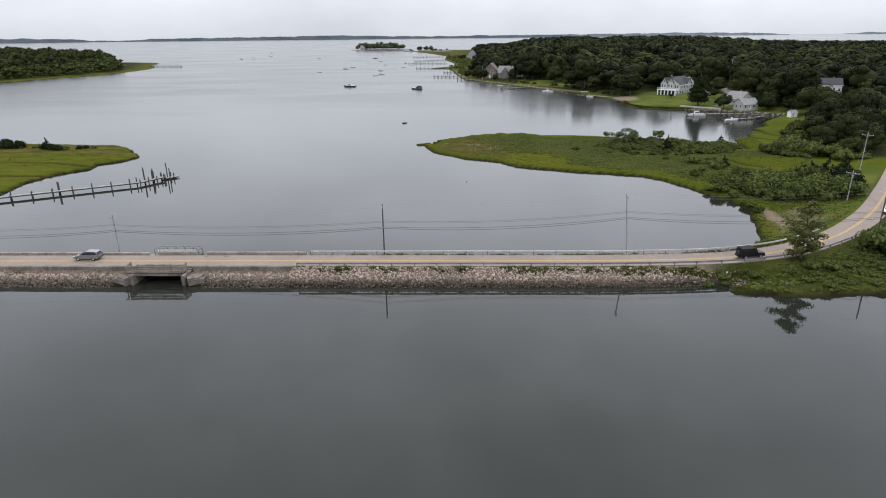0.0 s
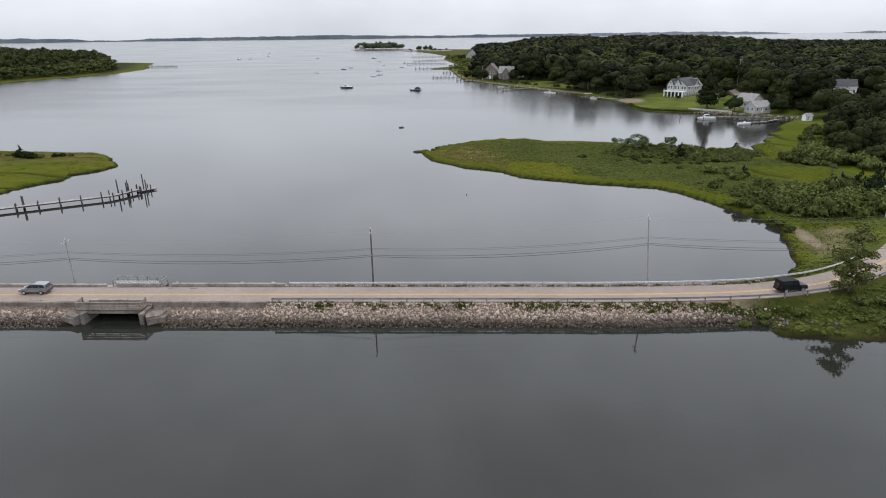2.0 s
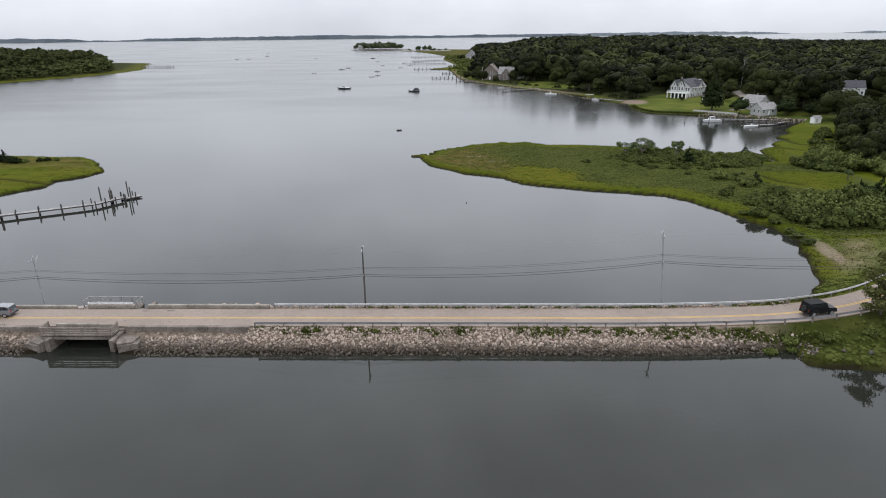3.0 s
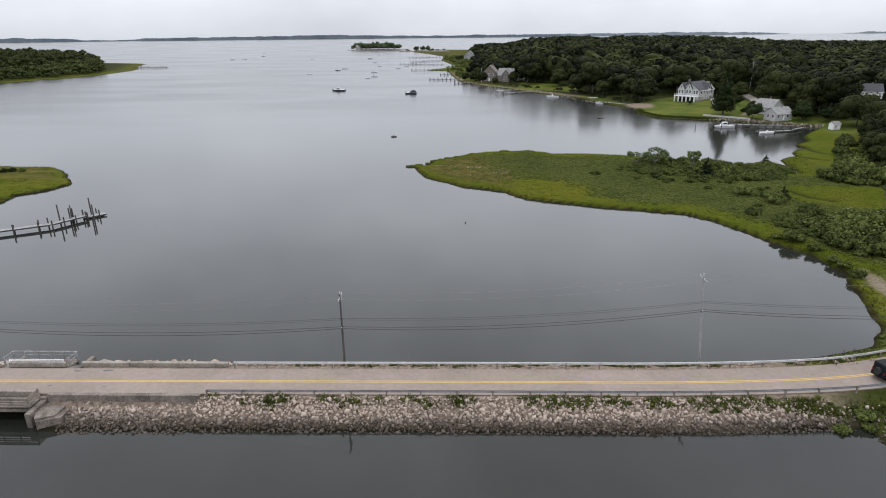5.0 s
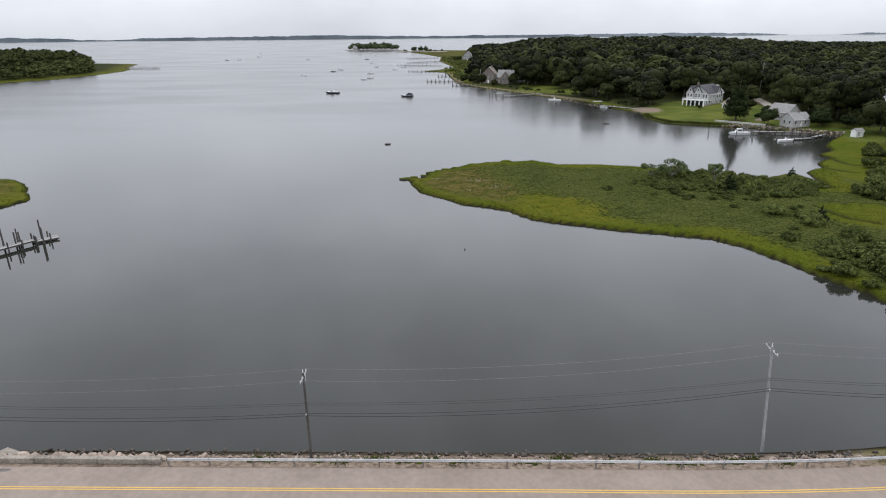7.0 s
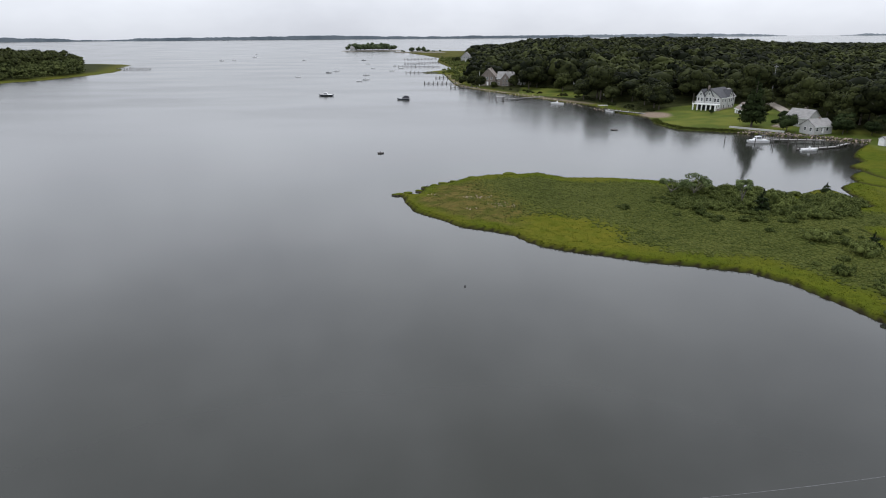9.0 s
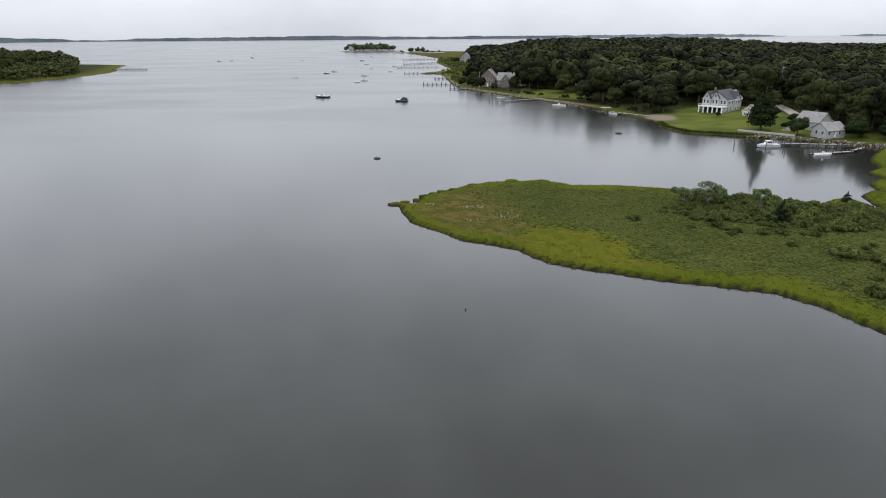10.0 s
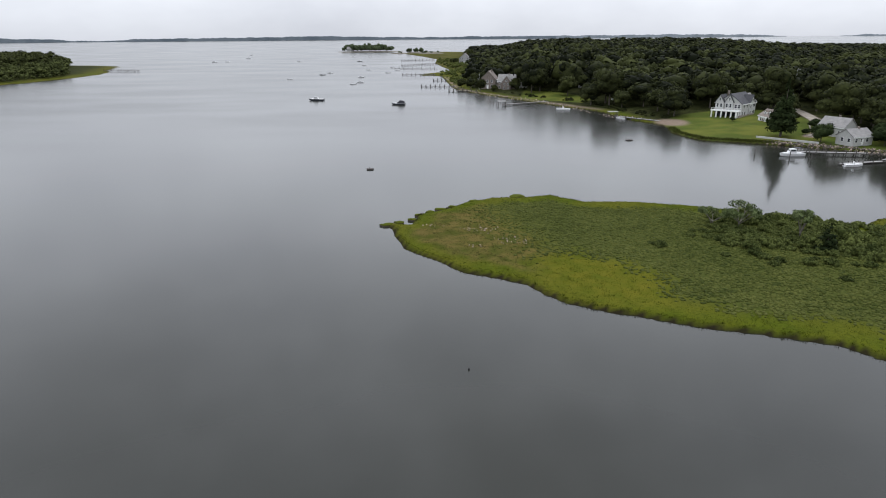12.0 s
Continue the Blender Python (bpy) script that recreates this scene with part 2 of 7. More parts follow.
# ---- geometry helpers ----
class Geo:
    """Vertices and faces of one part."""

    def __init__(self):
        self.v, self.f = [], []

    def add(self, vs, fs):
        k = len(self.v)
        self.v += [tuple(p) for p in vs]
        self.f += [tuple(i + k for i in q) for q in fs]
        return self

    def box(self, c, s, rz=0.0, bevel=0.0):
        x, y, z = (q / 2 for q in s)
        co, si = math.cos(radians(rz)), math.sin(radians(rz))
        if bevel:
            e = min(bevel, x * 0.9, y * 0.9, z * 0.9)
            vs = []
            for sx in (-1, 1):
                for sy in (-1, 1):
                    for sz in (-1, 1):
                        vs += [(sx * (x - e), sy * (y - e), sz * z), (sx * (x - e), sy * y, sz * (z - e)), (sx * x, sy * (y - e), sz * (z - e))]
            bm = bmesh.new()
            for p in vs:
                bm.verts.new(p)
            bmesh.ops.convex_hull(bm, input=bm.verts[:])
            bm.verts.index_update()
            pts = [q.co[:] for q in bm.verts]
            fs = [[q.index for q in f.verts] for f in bm.faces]
            bm.free()
        else:
            pts = [(sx * x, sy * y, sz * z) for sx in (-1, 1) for sy in (-1, 1) for sz in (-1, 1)]
            fs = [(0, 1, 3, 2), (4, 6, 7, 5), (0, 4, 5, 1), (2, 3, 7, 6), (0, 2, 6, 4), (1, 5, 7, 3)]
        return self.add([(c[0] + p[0] * co - p[1] * si, c[1] + p[0] * si + p[1] * co, c[2] + p[2]) for p in pts], fs)

    def tube(self, a, b, r0, r1=None, n=8):
        r1 = r0 if r1 is None else r1
        a, b = Vector(a), Vector(b)
        q = (b - a).to_track_quat("Z", "Y")
        vs, fs = [], []
        for p, r in ((a, r0), (b, r1)):
            for i in range(n):
                w = 2 * math.pi * i / n
                vs.append(p + q @ Vector((r * math.cos(w), r * math.sin(w), 0)))
        for i in range(n):
            j = (i + 1) % n
            fs.append((i, j, n + j, n + i))
        fs += [tuple(reversed(range(n))), tuple(range(n, 2 * n))]
        return self.add(vs, fs)

    def line(self, pts, r, n=5):
        """A round cable or bar along points."""
        pts = [Vector(p) for p in pts]
        vs, fs = [], []
        for k, p in enumerate(pts):
            d = (pts[min(k + 1, len(pts) - 1)] - pts[max(k - 1, 0)]).to_track_quat("Z", "Y")
            for i in range(n):
                w = 2 * math.pi * i / n
                vs.append(p + d @ Vector((r * math.cos(w), r * math.sin(w), 0)))
        for k in range(len(pts) - 1):
            for i in range(n):
                j = (i + 1) % n
                fs.append((k * n + i, k * n + j, k * n + n + j, k * n + n + i))
        return self.add(vs, fs)

    def prism(self, outline, z0, z1):
        """An upright prism over a plan outline."""
        n = len(outline)
        vs = [(x, y, z0) for x, y in outline] + [(x, y, z1) for x, y in outline]
        fs = [tuple(reversed(range(n))), tuple(range(n, 2 * n))]
        fs += [(i, (i + 1) % n, n + (i + 1) % n, n + i) for i in range(n)]
        return self.add(vs, fs)

    def loft(self, sections):
        """Closed sections of equal length, joined and capped."""
        n = len(sections[0])
        vs = [p for s in sections for p in s]
        fs = [(k * n + i, k * n + (i + 1) % n, k * n + n + (i + 1) % n, k * n + n + i) for k in range(len(sections) - 1) for i in range(n)]
        fs += [tuple(reversed(range(n))), tuple(range((len(sections) - 1) * n, len(sections) * n))]
        return self.add(vs, fs)

    def mesh(self, name, material, smooth=False):
        me = bpy.data.meshes.new(name)
        me.from_pydata(self.v, [], self.f)
        me.materials.append(material)
        me.update()
        bm = bmesh.new()
        bm.from_mesh(me)
        bmesh.ops.recalc_face_normals(bm, faces=bm.faces)
        bm.to_mesh(me)
        bm.free()
        if smooth:
            me.shade_smooth()
        return me


def part(name, geo, material, parent=None, label="", smooth=False):
    """One mesh object under a thing or a part."""
    ob = new(name, geo.mesh(name, material, smooth) if isinstance(geo, Geo) else geo)
    if parent is not None:
        ob.parent = parent
    if label:
        tagged(ob, label)
    return ob


def thing(name, label, category, m=None, group="", kind=""):
    ob = tagged(new(name), label, category, group, kind)
    ob.empty_display_size = 0.3
    if m is not None:
        ob.matrix_basis = m
    return ob


def raw_mesh(name, verts, faces, material, smooth=False):
    """A large mesh from arrays of vertices and of faces of one size."""
    verts, faces = np.asarray(verts, np.float32), np.asarray(faces, np.int32)
    me = bpy.data.meshes.new(name)
    me.vertices.add(len(verts))
    me.vertices.foreach_set("co", verts.ravel())
    me.loops.add(faces.size)
    me.loops.foreach_set("vertex_index", faces.ravel())
    me.polygons.add(len(faces))
    me.polygons.foreach_set("loop_start", np.arange(0, faces.size, faces.shape[1], dtype=np.int32))
    me.materials.append(material)
    me.update(calc_edges=True)
    me.validate()
    if smooth:
        me.shade_smooth()
    return me


def chain(points, step):
    """A smooth line through plan points, at even steps."""
    p = np.array(points, float)
    out = []
    for i in range(len(p) - 1):
        a, b, c, d = p[max(i - 1, 0)], p[i], p[i + 1], p[min(i + 2, len(p) - 1)]
        n = max(2, int(np.linalg.norm(c - b) / step))
        for t in np.arange(n) / n:
            out.append(0.5 * (2 * b + (c - a) * t + (2 * a - 5 * b + 4 * c - d) * t * t + (3 * b - a - 3 * c + d) * t ** 3))
    return np.array(out + [p[-1]])


def line_distance(x, y, pts, closed=False):
    """The distance to a line, and for a closed one whether inside."""
    p = np.array(pts, float)
    q = np.roll(p, -1, 0) if closed else p[1:]
    p = p if closed else p[:-1]
    best, inside = np.full(x.shape, 1e18), np.zeros(x.shape, bool)
    for (ax, ay), (bx, by) in zip(p, q):
        dx, dy = bx - ax, by - ay
        t = np.clip(((x - ax) * dx + (y - ay) * dy) / max(dx * dx + dy * dy, 1e-9), 0, 1)
        best = np.minimum(best, (x - ax - t * dx) ** 2 + (y - ay - t * dy) ** 2)
        if closed and ay != by:
            inside ^= ((ay > y) != (by > y)) & (x < (bx - ax) * (y - ay) / (by - ay) + ax)
    d = np.sqrt(best)
    return np.where(inside, d, -d) if closed else d


def ripple(x, y, s, seed=0.0):
    """A cheap smooth unevenness between about -1 and 1 for plans."""
    x, y = x / s + seed, y / s - seed
    return (np.sin(x * 1.7 + 1.3 * np.sin(y * 1.1)) + np.sin(y * 2.1 + 1.7 * np.sin(x * 0.9 + 2)) + 0.6 * np.sin(x * 3.9 + y * 2.7) + 0.5 * np.sin(5.3 * y - 4.1 * x)) / 3.1

# ---- plan of the shores ----
NEAR_BANK = [(43, 90.6), (51, 89.2), (65, 90), (100, 87), (250, 75), (1100, 20), (1900, 1100), (600, 1800), (60, 1900), (-70, 1990)]
WEST_COAST = [(-135, 1960), (-131, 1754), (-70, 1500), (-33, 1317), (-31, 1120), (-14, 974), (-2, 880), (-36, 818), (-42, 800), (-14, 778), (-8, 700), (-2, 622), (3, 592), (11, 571),
              (23, 547), (38, 520), (52, 490), (66, 466), (80, 445), (84, 424), (88, 404), (96, 390), (98, 376), (94, 364), (95, 353), (99, 342)]
CREEK = [(110, 337), (122, 331), (133, 325), (142, 318), (150, 314), (157, 306), (152, 300), (146, 294), (136, 281), (133, 271), (124, 264), (124, 257), (115, 249), (114, 243.5), (105, 236),
         (103.3, 231), (103, 227), (100.6, 216), (99.2, 215.4), (99, 217), (101, 226), (101.4, 230)]
SPIT_BACK = [(100, 232.4), (95.7, 233), (89.8, 227.5), (83, 228.5), (76, 231.5), (70, 236), (65, 241), (55, 245), (42, 248.3), (33, 248), (25.4, 255), (18.4, 252.6), (9.6, 252.5), (2, 247), (-2, 242),
             (-8.7, 237), (-9.6, 229), (-15, 230)]
SPIT_FRONT = [(-14.5, 227.5), (-10.3, 213.5), (-3.9, 207), (0, 202), (5.3, 198.6), (12, 195.3), (14.6, 191.2), (17.2, 187.3), (22, 185.2), (32, 180.3), (39.5, 177.8), (47, 175.8), (52.3, 173.2),
              (56.5, 168.5), (58.8, 163), (61.5, 155.5), (64.5, 149), (66.5, 143), (66.5, 137), (63.6, 130), (61, 122), (59.2, 116.6), (55, 111.6), (48, 109), (43, 106)]
MAINLAND = NEAR_BANK + WEST_COAST + CREEK + SPIT_BACK + SPIT_FRONT
LEFT_MARSH = [(-122, 153), (-125, 166), (-123, 178), (-117, 187), (-119, 192.5), (-113.5, 199), (-112, 206.8), (-118, 214), (-122, 220), (-131, 228.5), (-160, 232), (-230, 245), (-330, 240), (-330, 110), (-180, 122), (-140, 140)]
LEFT_ISLAND = [(-800, 330), (-600, 480), (-456, 600), (-438, 676), (-425, 710), (-424, 778), (-436, 862), (-452, 905), (-492, 985), (-530, 1085), (-590, 1120), (-700, 1150), (-860, 1190), (-1140, 1190), (-1140, 330)]
UPLAND = [(121, 190), (114, 205), (126, 230), (145, 262), (157, 290), (165, 303), (157, 312), (141, 322), (122, 334), (100, 345), (97, 360), (100, 378), (92, 402), (84, 440), (60, 474), (40, 522), (12, 585),
          (4, 640), (6, 760), (12, 900), (18, 1100), (22, 1300), (20, 1500), (16, 1800), (600, 1750), (1850, 1100), (1080, 60), (300, 100), (165, 140), (136, 178)]
ROAD = [(-260, 97.4), (-80, 98.7), (0, 99.2), (25, 99.35), (42, 100.4), (52, 102.5), (60, 105.6), (68, 110.5), (75.8, 116.6), (88.2, 129), (102.3, 146), (121, 170), (146, 204), (186, 254), (250, 334)]
ROAD_LINE = chain(ROAD, 1.5)
BRIDGE = (-54.4, -46.2)
LAWN_BIG = [(90, 352), (99, 340), (122, 330), (142, 318), (158, 306), (170, 316), (166, 340), (160, 365), (163, 392), (160, 418), (140, 420), (116, 411), (104, 400), (97, 386)]
LAWN_SMALL = [(44, 512), (78, 476), (88, 492), (72, 545), (52, 560)]
LAWN_OAK = [(150, 288), (163, 280), (190, 300), (186, 315), (165, 320), (156, 306)]
BARE_FIELD = [(69.7, 134.2), (75.9, 138.0), (81.1, 137.0), (78.4, 128.0), (70.3, 120.1), (64.6, 118.6), (65.5, 124.7)]
DRIVEWAY = [(141, 342), (152, 350), (166, 385), (182, 440), (196, 500)]
BRIGHT_PATCH = [(13, 205), (21, 211), (31, 205), (38, 195), (34, 186), (29, 183.5), (21, 187), (15, 194)]


DITCHES = [[(-190, 195), (-152, 193.3), (-133, 193.2), (-117, 187.5)], [(-170, 176), (-138, 174.6), (-124, 174.5)], [(85, 195.5), (87, 186), (91, 182)], [(104, 181), (108, 183)], [(124.8, 260.1), (123.0, 251.1), (123.1, 244.9), (127.9, 242.2)], [(112.8, 240.7), (115.3, 235.4), (118.0, 233.0)]]


def soft(v, a, b):
    t = np.clip((v - a) / (b - a), 0, 1)
    return t * t * (3 - 2 * t)


def road_z(y):
    return 2.2 + 0.012 * np.maximum(0, y - 150)


def land(x, y):
    """Height of the ground, and its covers (marsh, lawn, sand, mud with painted bank shade), over the plan."""
    x, y = np.asarray(x, float), np.asarray(y, float)
    edge = 0.45 * ripple(x, y, 2.9) + 0.14 * ripple(x, y, 1.3, 3.0)
    main, left, isle = (line_distance(x, y, p, True) for p in (MAINLAND, LEFT_MARSH, LEFT_ISLAND))
    sd = np.maximum(np.maximum(main, left) + edge, isle)
    up = line_distance(x, y, UPLAND, True)
    h = np.where(sd > 0, 0.58 * np.tanh(sd / 0.6) + 0.012 * np.clip(sd, 0, 25), np.maximum(-1.5, sd * 0.6))
    h += np.where(sd > 1.5, 0.07 * ripple(x, y, 3.1, 1.0) + 0.05 * ripple(x, y, 1.2), 0)
    h += 0.05 * np.clip(up, 0, 45) + 0.031 * np.clip(up - 130, 0, 480) * soft(x + 0.4 * y, 150, 700) * (1 - 0.75 * soft(x / np.maximum(y, 1), 0.36, 0.6))
    slant = x / np.maximum(y, 1)
    h += 9.0 * soft(up, 30, 170) * soft(y, 440, 640) * soft(slant, 0.0, 0.12) * (1 - soft(slant, 0.26, 0.48))
    h += 0.065 * np.clip(isle - 14, 0, 170) * soft(-x - 0.56 * (y - 75), 0, 60)
    h += soft(up, 30, 200) * 1.6 * ripple(x, y, 60, 5.0)
    d = line_distance(x, y, ROAD_LINE[::2])
    far_side = y > np.interp(x, ROAD_LINE[:, 0], ROAD_LINE[:, 1])
    bank = np.where(far_side, 0.42, 0.66)
    slope = bank + (0.13 - bank) * np.where(far_side, soft(x, 56, 68), soft(x, 42, 58))
    zr = road_z(y) - 0.13
    verge = zr - slope * np.maximum(0, d - 3.4) - 0.05 * np.maximum(0, d - 3.0)
    walled = (x < -28.5) & (y < 99)
    verge = np.where(walled, zr - 0.85 * soft(d, 2.7, 3.3) - 0.38 * np.maximum(0, d - 3.2), verge)
    verge = np.where((x > BRIDGE[0] - 0.7) & (x < BRIDGE[1] + 0.7) & (np.abs(y - 99) < 18), -1.5, verge)
    low = h
    h = np.maximum(h, verge)
    h = np.minimum(h, zr + 0.25 * np.maximum(0, d - 4.5))
    on_bank = verge > low + 0.02
    lawn = np.maximum.reduce([soft(line_distance(x, y, p, True), -1.5, 1.5) for p in (LAWN_BIG, LAWN_SMALL, LAWN_OAK)])
    verge_grass = soft(x, 44, 60) * soft(d, 2.8, 4) * (1 - soft(d, 8, 12)) * (y > 92) * (1 - soft(y, 165, 185))
    lawn = np.maximum(lawn, np.where(far_side, 0.9, 0.3) * verge_grass)
    lawn = np.maximum(lawn, 0.12 * soft(x, 46, 54) * (1 - soft(y, 108, 116)))
    sand = np.maximum(soft(line_distance(x, y, BARE_FIELD, True), -2.0, 3.0) * 0.32 * (1 + 0.9 * ripple(x, y, 2.2, 7.0)), 1 - soft(line_distance(x, y, DRIVEWAY), 2.2, 3.0))
    sand = np.maximum(sand, 1 - soft(np.hypot(x - 103, (y - 390) * 0.7), 5, 9))
    sand = np.maximum(sand, 0.8 * (1 - soft(np.hypot((x - 0.16 * (y - 130) - 68.4) / 2.0, (y - 130) / 8.5), 0.5, 1.15)))
    sand = np.maximum(sand, np.where(on_bank, 1.0 - soft(x, 36, 46), 0))
    sand = np.maximum(sand, 0.8 * soft(main, 0.3, 2) * (1 - soft(main, 3.5, 8)) * soft(y, 420, 460) * (y < 760) * soft(ripple(x, y, 14), -0.7, 0.4))
    marsh = np.where(up > 0, 1 - soft(up, 0, 9), 1.0) * np.where(isle > 0, 1 - soft(isle, 12, 30), 1.0)
    # shore mud, its dark band widened to paint in the shade of the bank
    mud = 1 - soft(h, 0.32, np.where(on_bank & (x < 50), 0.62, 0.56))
    # ground between the near rocks darkened: shade of the gaps put into the colour
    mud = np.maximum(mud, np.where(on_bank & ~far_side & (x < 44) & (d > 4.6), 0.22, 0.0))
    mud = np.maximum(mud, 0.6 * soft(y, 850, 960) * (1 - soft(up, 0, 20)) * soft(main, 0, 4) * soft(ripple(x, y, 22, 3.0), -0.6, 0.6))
    marsh = np.where(~far_side & (x > 40) & (y < 150), 0.3, marsh)
    ditch = np.minimum.reduce([line_distance(x, y, p) for p in DITCHES])
    h = h - 0.5 * np.exp(-(ditch / 0.7) ** 2)
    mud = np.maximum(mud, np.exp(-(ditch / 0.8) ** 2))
    return h, marsh, lawn, sand, mud, sd, up


FIELD = [(82.5, 188), (87, 198), (96, 199), (111, 194), (99, 173), (92, 176), (83, 182)]


def plants(x, y, sd):
    """Where marsh elder, hay-coloured salt grass and golden cord grass grow on the marsh."""
    open_field = soft(line_distance(x, y, FIELD, True), -1.5, 1.5)
    gold = soft(line_distance(x, y, BRIGHT_PATCH, True) + 1.6 * ripple(x, y, 2.6, 3.0), -3.5, 6.0)
    elder = soft(sd + 2.0 * ripple(x, y, 6), 4.0, 10.0) * soft(x + 0.35 * (y - 215) + 3.0 * ripple(x, y, 4.0, 6.0), 6, 26) * (x < 112) * (y > 140) * (y < 262) * (1 - open_field) * (1 - gold)
    hay = soft(sd + 1.5 * ripple(x, y, 5, 2.0), 2.5, 6) * (1 - soft(x + 0.35 * (y - 215), 10, 24)) * (x > -20) * (y > 195) * (y < 262) * (1 - gold)
    left = (x < -105) & (y < 260)
    gold = np.maximum(gold, np.where(left, 0.75 * soft(sd, 1.0, 4) * (0.6 + 0.4 * ripple(x, y, 9)), 0))
    gold = np.maximum(gold, 0.12 * open_field)
    hay = np.maximum(hay, 0.35 * soft(y, 560, 640) + 0.3 * soft(y, 850, 950))
    hay = np.maximum(hay, 0.7 * soft(x, 44, 52) * (1 - soft(y, 108, 116)) * soft(ripple(x, y, 4.0, 9.0), -0.3, 0.4))
    tan = np.where(left, soft(y + 5 * ripple(x, y, 7.0, 4.0), 203, 214) * soft(sd, 1, 4), 0)
    hay = np.maximum(hay, tan)
    gold = gold * (1 - 0.9 * tan)
    return elder, hay, np.clip(gold, 0, 1)


def ground_material():
    m = bpy.data.materials.new("land_cover")
    m.use_nodes = True
    n, l = m.node_tree.nodes, m.node_tree.links
    b = n["Principled BSDF"]
    b.inputs["Roughness"].default_value, b.inputs["Specular IOR Level"].default_value = 0.95, 0.02
    tc = n.new("ShaderNodeTexCoord")

    def noise_of(scale, detail=4.0):
        q = n.new("ShaderNodeTexNoise")
        q.inputs["Scale"].default_value, q.inputs["Detail"].default_value = scale, detail
        l.new(tc.outputs["Object"], q.inputs["Vector"])
        return q.outputs[0]

    def blend(f, a, c):
        q = n.new("ShaderNodeMix")
        q.data_type = "RGBA"
        for socket, v in ((q.inputs[0], f), (q.inputs[6], a), (q.inputs[7], c)):
            if isinstance(v, tuple):
                socket.default_value = (*v, 1)
            elif isinstance(v, float):
                socket.default_value = v
            else:
                l.new(v, socket)
        return q.outputs[2]

    def span(v, a, c):
        q = n.new("ShaderNodeMapRange")
        q.inputs[1].default_value, q.inputs[2].default_value = a, c
        l.new(v, q.inputs[0])
        return q.outputs[0]

    wide, mid, fine = noise_of(0.06), noise_of(0.35), noise_of(2.2, 6.0)
    cover = n.new("ShaderNodeAttribute")
    cover.attribute_name = "cover"
    split = n.new("ShaderNodeSeparateColor")
    l.new(cover.outputs["Color"], split.inputs[0])
    wild = blend(span(mid, 0.35, 0.65), (0.01408, 0.01792, 0.0064), (0.0384, 0.0416, 0.01408))
    plant = n.new("ShaderNodeAttribute")
    plant.attribute_name = "plant"
    kind = n.new("ShaderNodeSeparateColor")
    l.new(plant.outputs["Color"], kind.inputs[0])
    reed = blend(span(mid, 0.3, 0.7), (0.046, 0.064, 0.005), (0.072, 0.086, 0.007))
    reed = blend(span(wide, 0.42, 0.66), reed, (0.086, 0.088, 0.010))
    reed = blend(span(fine, 0.5, 0.85), reed, (0.0352, 0.04224, 0.00512))
    elder = blend(span(fine, 0.35, 0.65), (0.040, 0.050, 0.011), (0.064, 0.072, 0.018))
    hay = blend(span(mid, 0.35, 0.65), (0.052, 0.058, 0.010), (0.104, 0.082, 0.024))
    hay = blend(span(fine, 0.6, 0.9), hay, (0.0384, 0.03968, 0.00896))
    gold = blend(span(mid, 0.3, 0.7), (0.066, 0.076, 0.007), (0.104, 0.098, 0.011))
    reed = blend(kind.outputs[0], reed, elder)
    reed = blend(kind.outputs[1], reed, hay)
    reed = blend(kind.outputs[2], reed, gold)
    turf = blend(span(fine, 0.3, 0.7), (0.044, 0.066, 0.012), (0.072, 0.098, 0.018))
    turf = blend(span(mid, 0.4, 0.7), turf, (0.0608, 0.0672, 0.01664))
    turf = blend(span(wide, 0.45, 0.62), turf, (0.100, 0.108, 0.022))
    grit = blend(span(fine, 0.3, 0.7), (0.10, 0.074, 0.055), (0.27, 0.212, 0.165))
    col = blend(split.outputs[0], wild, reed)
    col = blend(split.outputs[1], col, turf)
    col = blend(split.outputs[2], col, grit)
    # alpha: dark mud, with the painted bank and rock-gap shade
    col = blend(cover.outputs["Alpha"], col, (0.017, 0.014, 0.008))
    l.new(col, b.inputs["Base Color"])
    bp = n.new("ShaderNodeBump")
    bp.inputs["Strength"].default_value, bp.inputs["Distance"].default_value = 0.6, 0.25
    l.new(fine, bp.inputs["Height"])
    l.new(bp.outputs[0], b.inputs["Normal"])
    return m


